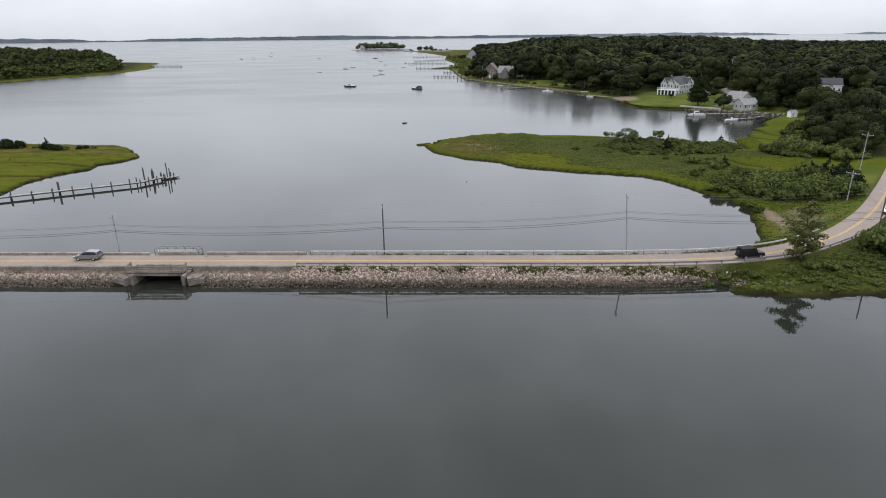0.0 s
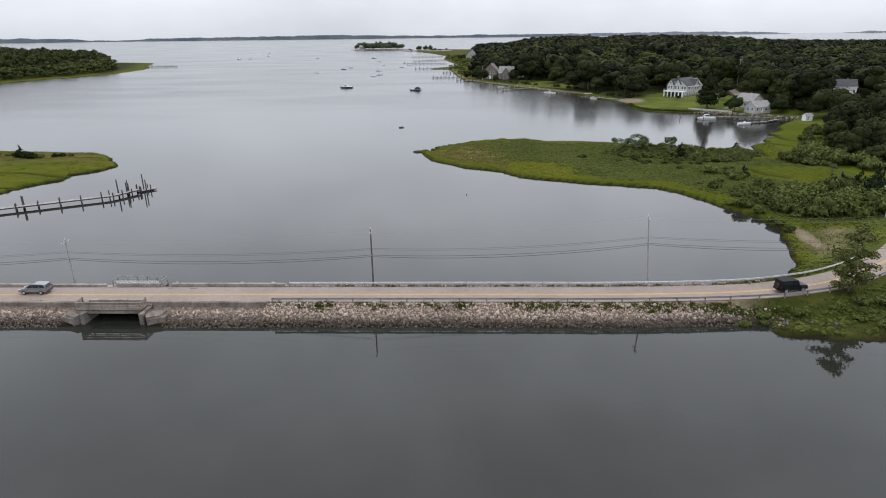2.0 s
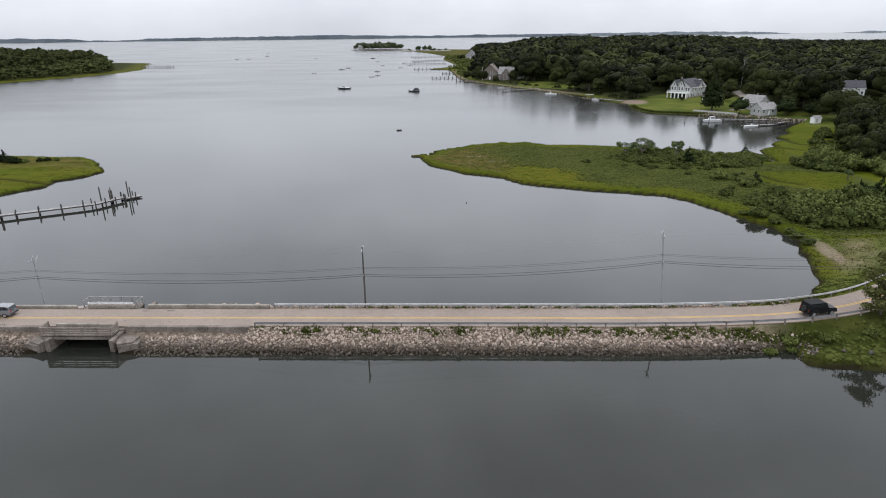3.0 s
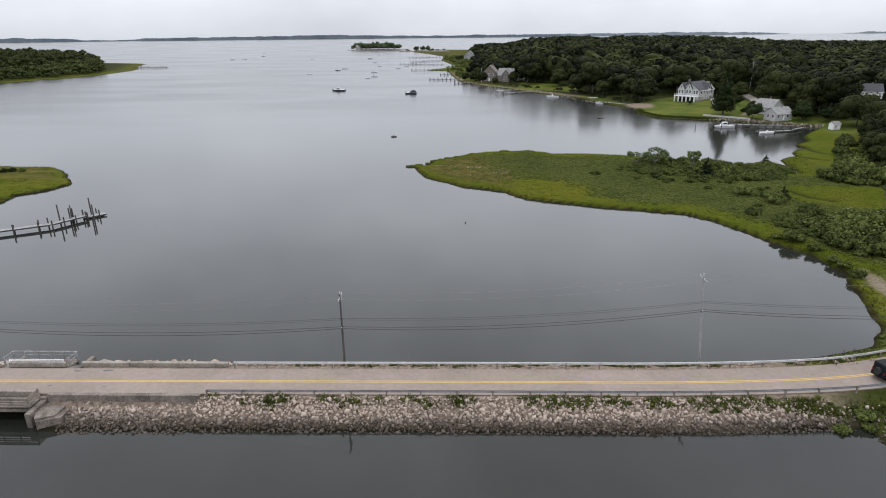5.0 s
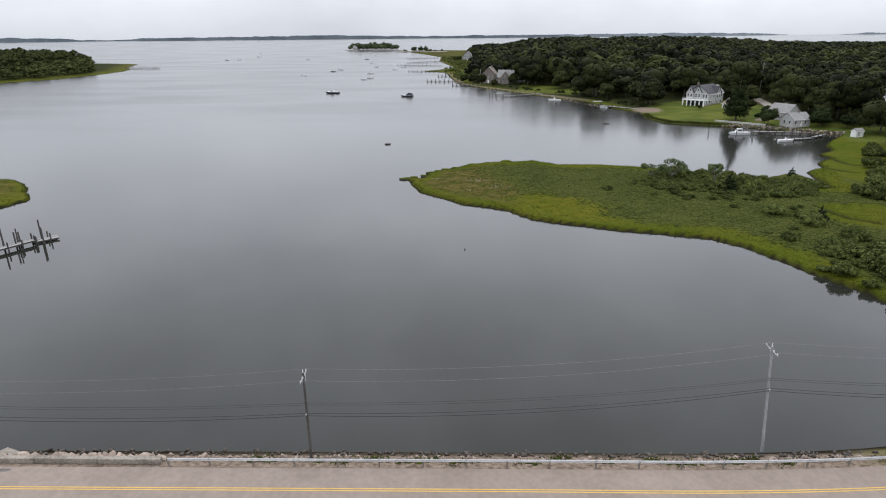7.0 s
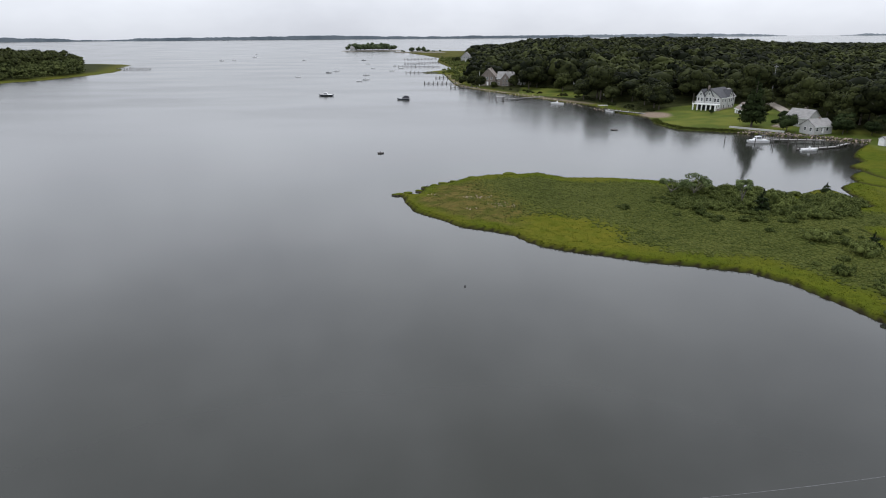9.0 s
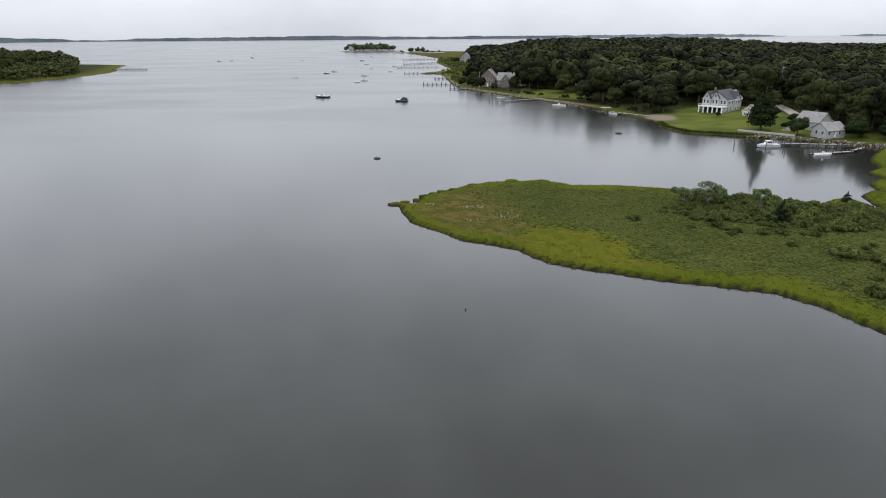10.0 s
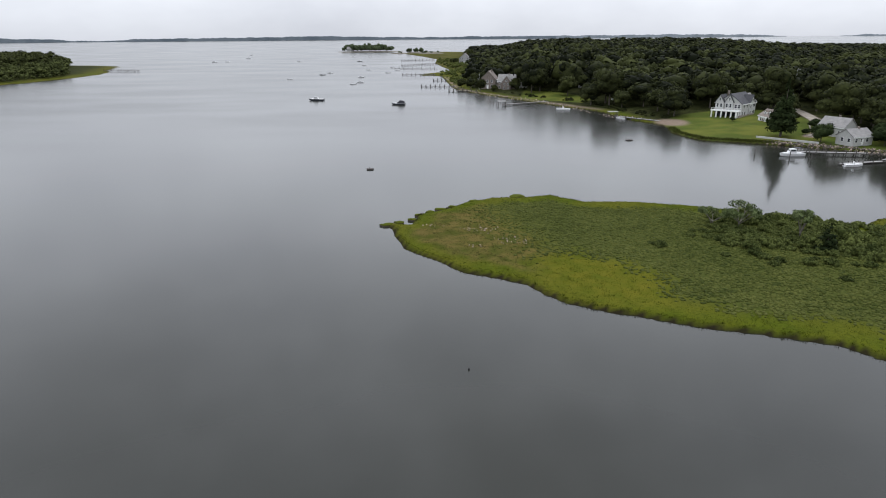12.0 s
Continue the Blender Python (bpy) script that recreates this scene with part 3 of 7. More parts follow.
def build_land():
    xs = np.concatenate([np.arange(-1140, -460, 15), np.arange(-460, -332, 6), np.arange(-332, -180, 4), np.arange(-180, 165, 1.0), np.arange(165, 300, 3), np.arange(300, 1900, 16)])
    ys = np.concatenate([np.arange(20, 84, 8), np.arange(84, 345, 1.0), np.arange(345, 700, 2.5), np.arange(700, 2000, 12)])
    X, Y = np.meshgrid(xs, ys)
    h, marsh, lawn, sand, mud, sd, up = land(X, Y)
    nx, ny = len(xs), len(ys)
    keep = np.ones((ny - 1, nx - 1), bool)
    deep = h <= -1.45
    keep &= ~(deep[:-1, :-1] & deep[1:, :-1] & deep[:-1, 1:] & deep[1:, 1:])
    j, i = np.nonzero(keep)
    a = j * nx + i
    faces = np.stack([a, a + 1, a + 1 + nx, a + nx], 1)
    used, inverse = np.unique(faces, return_inverse=True)
    verts = np.stack([X, Y, h], -1).reshape(-1, 3)[used]
    me = raw_mesh("ground", verts, inverse.reshape(faces.shape), ground_material(), True)
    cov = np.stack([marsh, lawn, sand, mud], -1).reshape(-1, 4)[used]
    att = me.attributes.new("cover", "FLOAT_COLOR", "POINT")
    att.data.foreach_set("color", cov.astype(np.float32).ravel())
    elder, hay, gold = plants(X, Y, sd)
    pl = np.stack([elder, hay, gold, np.ones_like(gold)], -1).reshape(-1, 4)[used]
    me.attributes.new("plant", "FLOAT_COLOR", "POINT").data.foreach_set("color", pl.astype(np.float32).ravel())
    return tagged(new("ground", me), "low marsh, lawns, woodland floor and causeway bank along the bay", "ground", kind="structure")


def water_material():
    m = bpy.data.materials.new("calm_bay_water")
    m.use_nodes = True
    n, l = m.node_tree.nodes, m.node_tree.links
    b = n["Principled BSDF"]
    b.inputs["Roughness"].default_value, b.inputs["IOR"].default_value = 0.03, 1.333
    tc = n.new("ShaderNodeTexCoord")
    wide = n.new("ShaderNodeTexNoise")
    wide.inputs["Scale"].default_value, wide.inputs["Detail"].default_value = 0.02, 3.0
    l.new(tc.outputs["Object"], wide.inputs["Vector"])
    mix = n.new("ShaderNodeMix")
    mix.data_type = "RGBA"
    mix.inputs[6].default_value, mix.inputs[7].default_value = (0.013, 0.014, 0.011, 1), (0.024, 0.025, 0.020, 1)
    l.new(wide.outputs[0], mix.inputs[0])
    l.new(mix.outputs[2], b.inputs["Base Color"])
    mp = n.new("ShaderNodeMapping")
    mp.inputs["Scale"].default_value = (0.6, 1.0, 1.0)
    l.new(tc.outputs["Object"], mp.inputs[0])
    rip = n.new("ShaderNodeTexNoise")
    rip.inputs["Scale"].default_value, rip.inputs["Detail"].default_value = 1.6, 3.0
    l.new(mp.outputs[0], rip.inputs["Vector"])
    streak = n.new("ShaderNodeTexNoise")
    streak.inputs["Scale"].default_value, streak.inputs["Detail"].default_value = 0.012, 2.0
    mp2 = n.new("ShaderNodeMapping")
    mp2.inputs["Scale"].default_value = (0.6, 1.4, 1.0)
    l.new(tc.outputs["Object"], mp2.inputs[0])
    l.new(mp2.outputs[0], streak.inputs["Vector"])
    # calm in the lee of the causeway, more wind on the open bay
    place = n.new("ShaderNodeSeparateXYZ")
    l.new(tc.outputs["Object"], place.inputs[0])
    wind = n.new("ShaderNodeMapRange")
    wind.inputs[1].default_value, wind.inputs[2].default_value = 110, 430
    wind.inputs[3].default_value, wind.inputs[4].default_value = 0.018, 0.2
    l.new(place.outputs[1], wind.inputs[0])
    gust = n.new("ShaderNodeMapRange")
    gust.inputs[1].default_value, gust.inputs[2].default_value = 0.35, 0.65
    gust.inputs[3].default_value, gust.inputs[4].default_value = 0.88, 1.14
    l.new(streak.outputs[0], gust.inputs[0])
    both = n.new("ShaderNodeMath")
    both.operation = "MULTIPLY"
    l.new(wind.outputs[0], both.inputs[0])
    l.new(gust.outputs[0], both.inputs[1])
    open_bay = n.new("ShaderNodeMapRange")
    open_bay.inputs[1].default_value, open_bay.inputs[2].default_value = -300, -60
    open_bay.inputs[3].default_value, open_bay.inputs[4].default_value = 1.15, 1.0
    l.new(place.outputs[0], open_bay.inputs[0])
    windy = n.new("ShaderNodeMath")
    windy.operation = "MULTIPLY"
    l.new(both.outputs[0], windy.inputs[0])
    l.new(open_bay.outputs[0], windy.inputs[1])
    l.new(windy.outputs[0], b.inputs["Roughness"])
    fit = n.new("ShaderNodeMapRange")
    fit.inputs[1].default_value, fit.inputs[2].default_value = 0.4, 0.65
    fit.inputs[3].default_value, fit.inputs[4].default_value = 0.015, 0.05
    l.new(streak.outputs[0], fit.inputs[0])
    bp = n.new("ShaderNodeBump")
    bp.inputs["Distance"].default_value = 0.12
    l.new(fit.outputs[0], bp.inputs["Strength"])
    l.new(rip.outputs[0], bp.inputs["Height"])
    l.new(bp.outputs[0], b.inputs["Normal"])
    return m


def build_water():
    """One sheet to the horizon; the far sea lies a little higher, as it would past the curve of the near bay."""
    rings = [0, 60, 150, 300, 600, 1200, 1500] + list(range(1700, 4950, 200)) + [4950]
    n = 64
    verts = [(0.0, 0.0, 0.0)]
    for r in rings[1:]:
        z = 33.0 * max(0.0, (r - 1500) / 3450) ** 2
        verts += [(r * math.cos(2 * math.pi * i / n), r * math.sin(2 * math.pi * i / n), z) for i in range(n)]
    geo = Geo()
    fs = [(0, 1 + i, 1 + (i + 1) % n) for i in range(n)]
    for k in range(len(rings) - 2):
        a = 1 + k * n
        fs += [(a + i, a + n + i, a + n + (i + 1) % n, a + (i + 1) % n) for i in range(n)]
    geo.add(verts, fs)
    return tagged(part("water", geo, water_material()), "calm grey tidal bay reflecting an overcast sky", "water", kind="structure")


def build_road():
    p = ROAD_LINE
    t = np.gradient(p, axis=0)
    t /= np.linalg.norm(t, axis=1)[:, None]
    nrm = np.stack([-t[:, 1], t[:, 0]], 1)

    def strip(a, b, top, thick):
        geo = Geo()
        z = road_z(p[:, 1]) + top
        sec = []
        for k in range(len(p)):
            q, r = p[k] + nrm[k] * a, p[k] + nrm[k] * b
            sec.append([(*q, z[k] - thick), (*r, z[k] - thick), (*r, z[k]), (*q, z[k])])
        geo.loft(sec)
        return geo

    road = tagged(part("road", strip(-2.6, 2.75, 0.0, 0.25), M_ASPHALT), "worn tan asphalt two-lane road along the causeway", "road", kind="structure")
    for a in (-0.19, 0.07):
        part("yellow_line", strip(a, a + 0.12, 0.006, 0.004), M_YELLOW, road, "faded yellow centre line")
    rng = random.Random(5)
    for x, y, s in ((-41.6, 101.2, 1.1), (-45.2, 101.1, 0.8), (-46.5, 97.9, 0.5), (-40.1, 97.8, 0.4), (-66, 101.0, 0.7)):
        n = 14
        out = [(x + s * 0.6 * math.cos(w) * rng.uniform(0.7, 1.2), y + s * 0.22 * math.sin(w) * rng.uniform(0.7, 1.2)) for w in (2 * math.pi * i / n for i in range(n))]
        part("asphalt_patch", Geo().prism(out, 2.198, 2.205), M_PATCH, road, "dark tar patch")
    return road


def build_driveway():
    p = chain(DRIVEWAY, 3.0)
    t = np.gradient(p, axis=0)
    t /= np.linalg.norm(t, axis=1)[:, None]
    q = np.stack([-t[:, 1], t[:, 0]], 1) * 2.6
    z = land(p[:, 0], p[:, 1])[0]
    sec = [[(*(a + n), h - 0.3), (*(a - n), h - 0.3), (*(a - n), h + 0.12), (*(a + n), h + 0.12)] for a, n, h in zip(p, q, z)]
    return tagged(part("driveway", Geo().loft(sec), M_CONCRETE), "pale concrete driveway climbing from the houses into the wood", "driveway", kind="structure")


build_land()
build_driveway()
build_water()
build_road()

# ---- trees, shrubs and marsh plants ----
def ico_arrays(level):
    bm = bmesh.new()
    bmesh.ops.create_icosphere(bm, subdivisions=level, radius=1.0)
    v = np.array([q.co[:] for q in bm.verts])
    f = np.array([[q.index for q in fc.verts] for fc in bm.faces])
    bm.free()
    return v, f


ICO = {k: ico_arrays(k) for k in (1, 2)}


def foliage(rng, lobes, leaves, size, level=2, fill=0.8, up=0.35, droop=0.0):
    """Leafy lumps: a dark uneven core in every lobe under a coat of small leaf sprays, all triangles."""
    V, F, k = [], [], 0
    iv, jf = ICO[level]
    for c, r in lobes:
        c, r = np.array(c, float), np.array(r, float)
        if fill:
            core = iv * (fill * rng.uniform(0.82, 1.12, (len(iv), 1))) * r + c
            V.append(core)
            F.append(jf + k)
            k += len(core)
        d = rng.normal(size=(leaves, 3))
        d[:, 2] += up
        d /= np.linalg.norm(d, axis=1)[:, None]
        p = c + d * r * rng.uniform(0.78, 1.1, (leaves, 1))
        p[:, 2] -= droop * rng.uniform(0, 1, leaves)
        nrm = d + rng.normal(scale=0.36, size=d.shape)
        nrm /= np.linalg.norm(nrm, axis=1)[:, None]
        a = np.cross(nrm, rng.normal(size=d.shape))
        a /= np.linalg.norm(a, axis=1)[:, None] + 1e-9
        b = np.cross(nrm, a)
        s = size * rng.uniform(0.55, 1.25, (leaves, 1))
        quad = np.stack([p - a * s * 0.6, p + b * s * 0.38, p + a * s * 0.6, p - b * s * 0.38], 1)
        V.append(quad.reshape(-1, 3))
        q = np.arange(leaves) * 4 + k
        F.append(np.stack([q, q + 1, q + 2], 1))
        F.append(np.stack([q, q + 2, q + 3], 1))
        k += leaves * 4
    return np.concatenate(V), np.concatenate(F)


def broad_lobes(rng, height, radius, count):
    out = [((0, 0, height * 0.58), (radius * 0.80, radius * 0.80, height * 0.37))]
    for i in range(count):
        w = 2.4 * i + rng.uniform(0, 0.7)
        q = rng.uniform(0.35, 0.72)
        z = height * rng.uniform(0.36, 0.84)
        s = radius * rng.uniform(0.36, 0.54)
        squeeze = 1.0 - 0.55 * max(0.0, (z / height - 0.6) / 0.4)
        out.append(((radius * q * squeeze * math.cos(w), radius * q * squeeze * math.sin(w), z), (s, s, s * rng.uniform(0.7, 0.95))))
    return out


def trunk_geo(rng, height, r, limbs, spread):
    geo = Geo()
    bend = [(rng.uniform(-0.2, 0.2) * k * 0.5, rng.uniform(-0.2, 0.2) * k * 0.5, height * q) for k, q in enumerate((0, 0.2, 0.4, 0.6))]
    bend[0] = (0, 0, -0.4)
    for k in range(3):
        geo.tube(bend[k], bend[k + 1], r * (1 - 0.22 * k), r * (1 - 0.22 * (k + 1)), 7)
    for i in range(limbs):
        w, q = 2.4 * i + rng.uniform(0, 0.6), rng.uniform(0.3, 0.55)
        s = (0, 0, height * q)
        e = (spread * math.cos(w) * 0.7, spread * math.sin(w) * 0.7, height * (q + rng.uniform(0.15, 0.3)))
        geo.tube(s, e, r * 0.42, r * 0.12, 5)
    return geo


def make_tree(name, label, seed, height, radius, count, leaves, size, leaf, group="", fill=0.8):
    rng = np.random.default_rng(seed)
    tree = thing(name, label, "tree", group=group)
    part("trunk", trunk_geo(rng, height, 0.022 * height + 0.06, 6, radius), M_BARK, tree)
    v, f = foliage(rng, broad_lobes(rng, height, radius, count), leaves, size, fill=fill)
    part("crown", raw_mesh("crown", v, f, leaf), leaf, tree)
    return tree


def make_cedar(name, label, seed, height, radius, leaves, size, leaf=None, bare=0.06):
    """A conical evergreen in tiers."""
    rng = np.random.default_rng(seed)
    tree = thing(name, label, "tree")
    part("trunk", Geo().tube((0, 0, -0.3), (0, 0, height * 0.9), 0.02 * height + 0.05, 0.03, 7), M_BARK, tree)
    lobes = []
    tiers = 9
    for k in range(tiers):
        q = k / (tiers - 1)
        rr = radius * (1 - q) ** 0.75 * rng.uniform(0.85, 1.1) + 0.06 * radius
        z = height * (bare + (0.97 - bare) * q) + rr * 0.2
        for i in range(max(1, int(6 * (1 - q)))):
            w = 2.4 * i + k + rng.uniform(0, 0.5)
            lobes.append(((rr * 0.55 * math.cos(w), rr * 0.55 * math.sin(w), z + rng.uniform(-0.3, 0.3)), (rr * 0.55, rr * 0.55, height * 0.075)))
    v, f = foliage(rng, lobes, leaves, size, 1, 0.75, 0.1, 0.25)
    part("crown", raw_mesh("crown", v, f, leaf or M_LEAF_CEDAR), None, tree)
    return tree


def make_shrub(seed, height, radius, lobes_n, leaves, size, leaf, label):
    rng = np.random.default_rng(seed)
    lobes = []
    for i in range(lobes_n):
        w, q = 2.4 * i, math.sqrt((i + 0.3) / lobes_n) * 0.72
        s = radius * rng.uniform(0.2, 0.42)
        z = height * (0.60 - 0.34 * q) * rng.uniform(0.6, 1.3)
        lobes.append(((radius * q * 1.15 * math.cos(w), radius * q * 1.15 * math.sin(w), z), (s, s, max(0.2, height * rng.uniform(0.2, 0.36)))))
    shrub = thing("shrub", label, "shrub")
    stems = Geo()
    for i in range(5):
        w = 1.26 * i
        stems.tube((0.1 * math.cos(w), 0.1 * math.sin(w), -0.2), (radius * 0.5 * math.cos(w), radius * 0.5 * math.sin(w), height * 0.6), 0.05, 0.02, 5)
    part("stem", stems, M_BARK, shrub)
    v, f = foliage(rng, lobes, leaves, size, 1, 0.72)
    part("crown", raw_mesh("crown", v, f, leaf), None, shrub)
    return shrub


def make_snag(seed, height, spread, tuft):
    """A half-dead tree: pale forking limbs with thin tufts of leaf."""
    rng = np.random.default_rng(seed)
    geo, ends = Geo(), []
    for i in range(6):
        w = 2.4 * i + rng.uniform(0, 0.5)
        a = Vector((0, 0, height * rng.uniform(0.05, 0.3)))
        b = Vector((spread * 0.5 * math.cos(w), spread * 0.5 * math.sin(w), height * rng.uniform(0.5, 0.7)))
        geo.tube(a, b, 0.10, 0.06, 6)
        for s in (-0.5, 0.1, 0.6):
            c = b + Vector((spread * 0.4 * math.cos(w + s), spread * 0.4 * math.sin(w + s), height * rng.uniform(0.15, 0.32)))
            geo.tube(b, c, 0.055, 0.02, 5)
            ends.append(tuple(c))
    tree = thing("half_dead_tree", "half-dead small tree with bleached limbs on the marsh", "tree")
    part("bare_wood", geo, M_DEAD, tree)
    v, f = foliage(rng, [(e, (tuft, tuft, tuft * 0.7)) for e in ends], 90, 0.34, 1, 0.0)
    part("foliage", raw_mesh("foliage", v, f, M_LEAF_PALE), None, tree)
    return tree


def put(ob, x, y, s=1.0, turn=0.0, first=[], sink=0.0, z=None, squash=1.0):
    """The thing itself at its first place, then copies of it."""
    zz = float(land(np.array([x]), np.array([y]))[0][0]) if z is None else z
    m = pose(x, y, zz - sink, 0, 0, turn) @ Matrix.Diagonal((s, s, s * squash, 1))
    if ob.name in first:
        return copy_thing(ob, m)
    first.append(ob.name)
    ob.matrix_basis = m
    return ob


OAKS = [make_tree("oak_tree", "tall dark green broadleaf tree at the edge of the wood", 10 + k, h, r, c, 80, 0.95, M_LEAF, "trees of the wood edge") for k, (h, r, c) in enumerate(((16, 8.2, 17), (14, 7.2, 15), (18, 8.0, 18), (12, 6.8, 14), (15, 6.2, 15)))]
SHRUBS = [make_shrub(30 + k, h, r, 15, 80, 0.36, M_LEAF_SHRUB, "rounded green shrub on the marsh edge") for k, (h, r) in enumerate(((2.6, 2.4), (2.0, 2.2), (3.4, 2.8), (1.5, 1.8)))]
CEDARS = [make_cedar("cedar_tree", "small dark green cedar tree", 50 + k, h, r, 34, 0.3) for k, (h, r) in enumerate(((4.6, 1.9), (3.8, 1.8)))]


def thicket(name, label, shrubs, pts, lo, hi, share=1.0):
    """Low bushes that nobody could count, as one sheet."""
    r = np.random.default_rng(len(pts))
    z = land(pts[:, 0], pts[:, 1])[0]
    V, F, k = [], [], 0
    arrays = []
    for ob in shrubs:
        me = [c for c in ob.children if c.name.startswith("crown")][0].data
        fs = np.array([p.vertices[:] for p in me.polygons])
        arrays.append((np.array([v.co[:] for v in me.vertices]), fs[: int(len(fs) * share)]))
    for (x, y), h in zip(pts, z):
        v, f = arrays[int(r.integers(len(arrays)))]
        s, w = r.uniform(lo, hi), r.uniform(0, 6.28)
        co, si = math.cos(w) * s, math.sin(w) * s
        q = np.stack([v[:, 0] * co - v[:, 1] * si + x, v[:, 0] * si + v[:, 1] * co + y, v[:, 2] * s + h - 0.1], 1)
        V.append(q)
        F.append(f + k)
        k += len(q)
    return tagged(new(name, raw_mesh(name, np.concatenate(V), np.concatenate(F), M_LEAF_SHRUB)), label, "bushes", kind="stuff")


def wood_points():
    rng = np.random.default_rng(77)
    pts = []
    for y0, y1, step in ((180, 300, 6.6), (300, 620, 13.0), (620, 1000, 13.0), (1000, 1720, 17.0)):
        gx, gy = np.meshgrid(np.arange(-140, 1500, step), np.arange(y0, y1, step))
        x = (gx + rng.uniform(-0.42, 0.42, gx.shape) * step).ravel()
        y = (gy + rng.uniform(-0.42, 0.42, gx.shape) * step).ravel()
        keep = (x < 0.80 * y + 60)
        pts.append(np.stack([x[keep], y[keep], np.full(keep.sum(), step)], 1))
    p = np.concatenate(pts)
    h, marsh, lawn, sand, mud, sd, up = land(p[:, 0], p[:, 1])
    ok = (up > np.where(p[:, 1] < 300, 3.5, 9 + 5 * ripple(p[:, 0], p[:, 1], 25) + 6 * soft(p[:, 1], 620, 700))) & (lawn < 0.3) & (sand < 0.3) & (line_distance(p[:, 0], p[:, 1], ROAD_LINE) > 7)
    for hx, hy, hr in HOUSE_GAPS:
        ok &= np.hypot(p[:, 0] - hx, p[:, 1] - hy) > hr
    return np.column_stack([p, h, up])[ok]


HOUSE_GAPS = [(135, 402, 24), (146, 378, 12), (152, 335, 14), (212, 362, 14), (201, 345, 15), (195, 333, 13), (184, 312, 11), (178, 300, 10), (188, 320, 9), (160, 368, 8), (168, 387, 10), (175, 405, 11), (180, 425, 11), (186, 448, 11), (192, 475, 10), (36, 580, 17), (28, 568, 12), (45, 564, 10), (52, 585, 12), (100, 484, 8), (75, 640, 12)]
WOOD = wood_points()
edge_open = np.minimum(np.abs(line_distance(WOOD[:, 0], WOOD[:, 1], LAWN_BIG, True)), WOOD[:, 4])
near_edge = (WOOD[:, 1] < 640) & (edge_open < 24)
rng = np.random.default_rng(3)
for k, (x, y, step, h, up) in enumerate(WOOD[near_edge]):
    small = min(1.0, 0.5 + 0.028 * up) if y < 300 else (0.75 if up < 12 else 1.0)
    put(OAKS[int(rng.integers(5))], x, y, small * rng.uniform(0.75, 1.1) * (1.0 if y < 320 else 1.28), rng.uniform(0, 360), z=h, squash=1.0 if y < 320 else 0.9)


def build_wood():
    """The closed wood behind its edge, and the low woods across the water, each one sheet of crowns."""
    r = np.random.default_rng(8)
    kinds = []
    for k in range(8):
        lobes = broad_lobes(r, 14, 6.2, 4)
        kinds.append(foliage(r, lobes, 44, 1.0, 2, 0.86, 0.6))
    plain = [foliage(r, broad_lobes(r, 14, 6.2, 4), 16, 1.7, 1, 0.9, 0.6) for k in range(8)]
    small = [foliage(r, broad_lobes(r, 14, 6.2, 2), 12, 2.2, 1, 0.9, 0.6) for k in range(8)]
    bushy = [foliage(r, broad_lobes(r, 14, 6.2, 6)[1:], 26, 1.9, 1, 0.8, 0.6) for k in range(8)]
    V, F, T, k = [], [], [], 0
    for x, y, step, h, up in WOOD[~near_edge]:
        v, f = (kinds if y < 420 else plain if y < 800 else small)[int(r.integers(8))]
        s = r.uniform(0.9, 1.5) * (0.55 if y < 300 else 1.0) * max(1.0, step / 10)
        w = r.uniform(0, 6.28)
        co, si = math.cos(w) * s, math.sin(w) * s
        q = np.stack([v[:, 0] * co - v[:, 1] * si + x, v[:, 0] * si + v[:, 1] * co + y, v[:, 2] * min(s, 1.2) * r.uniform(0.78, 1.2) * (1.2 if y > 430 and 0.09 * y < x < 0.2 * y else 1.0) + h], 1)
        V.append(q)
        F.append(f + k)
        T.append(np.full(len(q), r.normal(scale=0.30) + 0.30 * float(ripple(np.array([x]), np.array([y]), 55.0, 2.0)[0]), np.float32))
        k += len(q)
    me = raw_mesh("far_wood", np.concatenate(V), np.concatenate(F), M_LEAF)
    me.attributes.new("tint", "FLOAT", "POINT").data.foreach_set("value", np.concatenate(T))
    tagged(new("far_wood", me), "dense dark green deciduous wood behind the shore houses", "woods", kind="stuff")
    V, F, k, TV, TF, tk = [], [], 0, [], [], 0
    gx, gy = np.meshgrid(np.arange(-1000, -400, 8.2), np.arange(420, 1120, 8.2))
    x, y = (gx + r.uniform(-4, 4, gx.shape)).ravel(), (gy + r.uniform(-4, 4, gx.shape)).ravel()
    d = line_distance(x, y, LEFT_ISLAND, True)
    hh = land(x, y)[0]
    for x, y, h, d in np.stack([x, y, hh, d], 1)[(d > 13) & (x > -0.95 * y - 60) & (x < -0.60 * (y - 75) - 8)]:
        v, f = bushy[int(r.integers(8))]
        s = r.uniform(0.4, 0.85) * (0.6 if d < 22 else 1.0)
        tall = d > 55 and r.uniform() < soft(d, 55, 120) * 0.5
        s = r.uniform(0.9, 1.3) if tall else s
        q = v * np.array([s * 1.25, s * 1.25, s * (1.12 if tall else 1.0)]) + np.array([x, y, h])
        (TV if tall else V).append(q)
        (TF if tall else F).append(f + (tk if tall else k))
        tk, k = (tk + len(q), k) if tall else (tk, k + len(q))
    for name, label, VV, FF, mat in (("island_scrub", "green scrub covering the front of the marsh-edged island", V, F, M_ISLAND), ("island_wood", "taller dark trees along the back of the island", TV, TF, M_LEAF)):
        tagged(new(name, raw_mesh(name, np.concatenate(VV), np.concatenate(FF), mat)), label, "woods", kind="stuff")


build_wood()

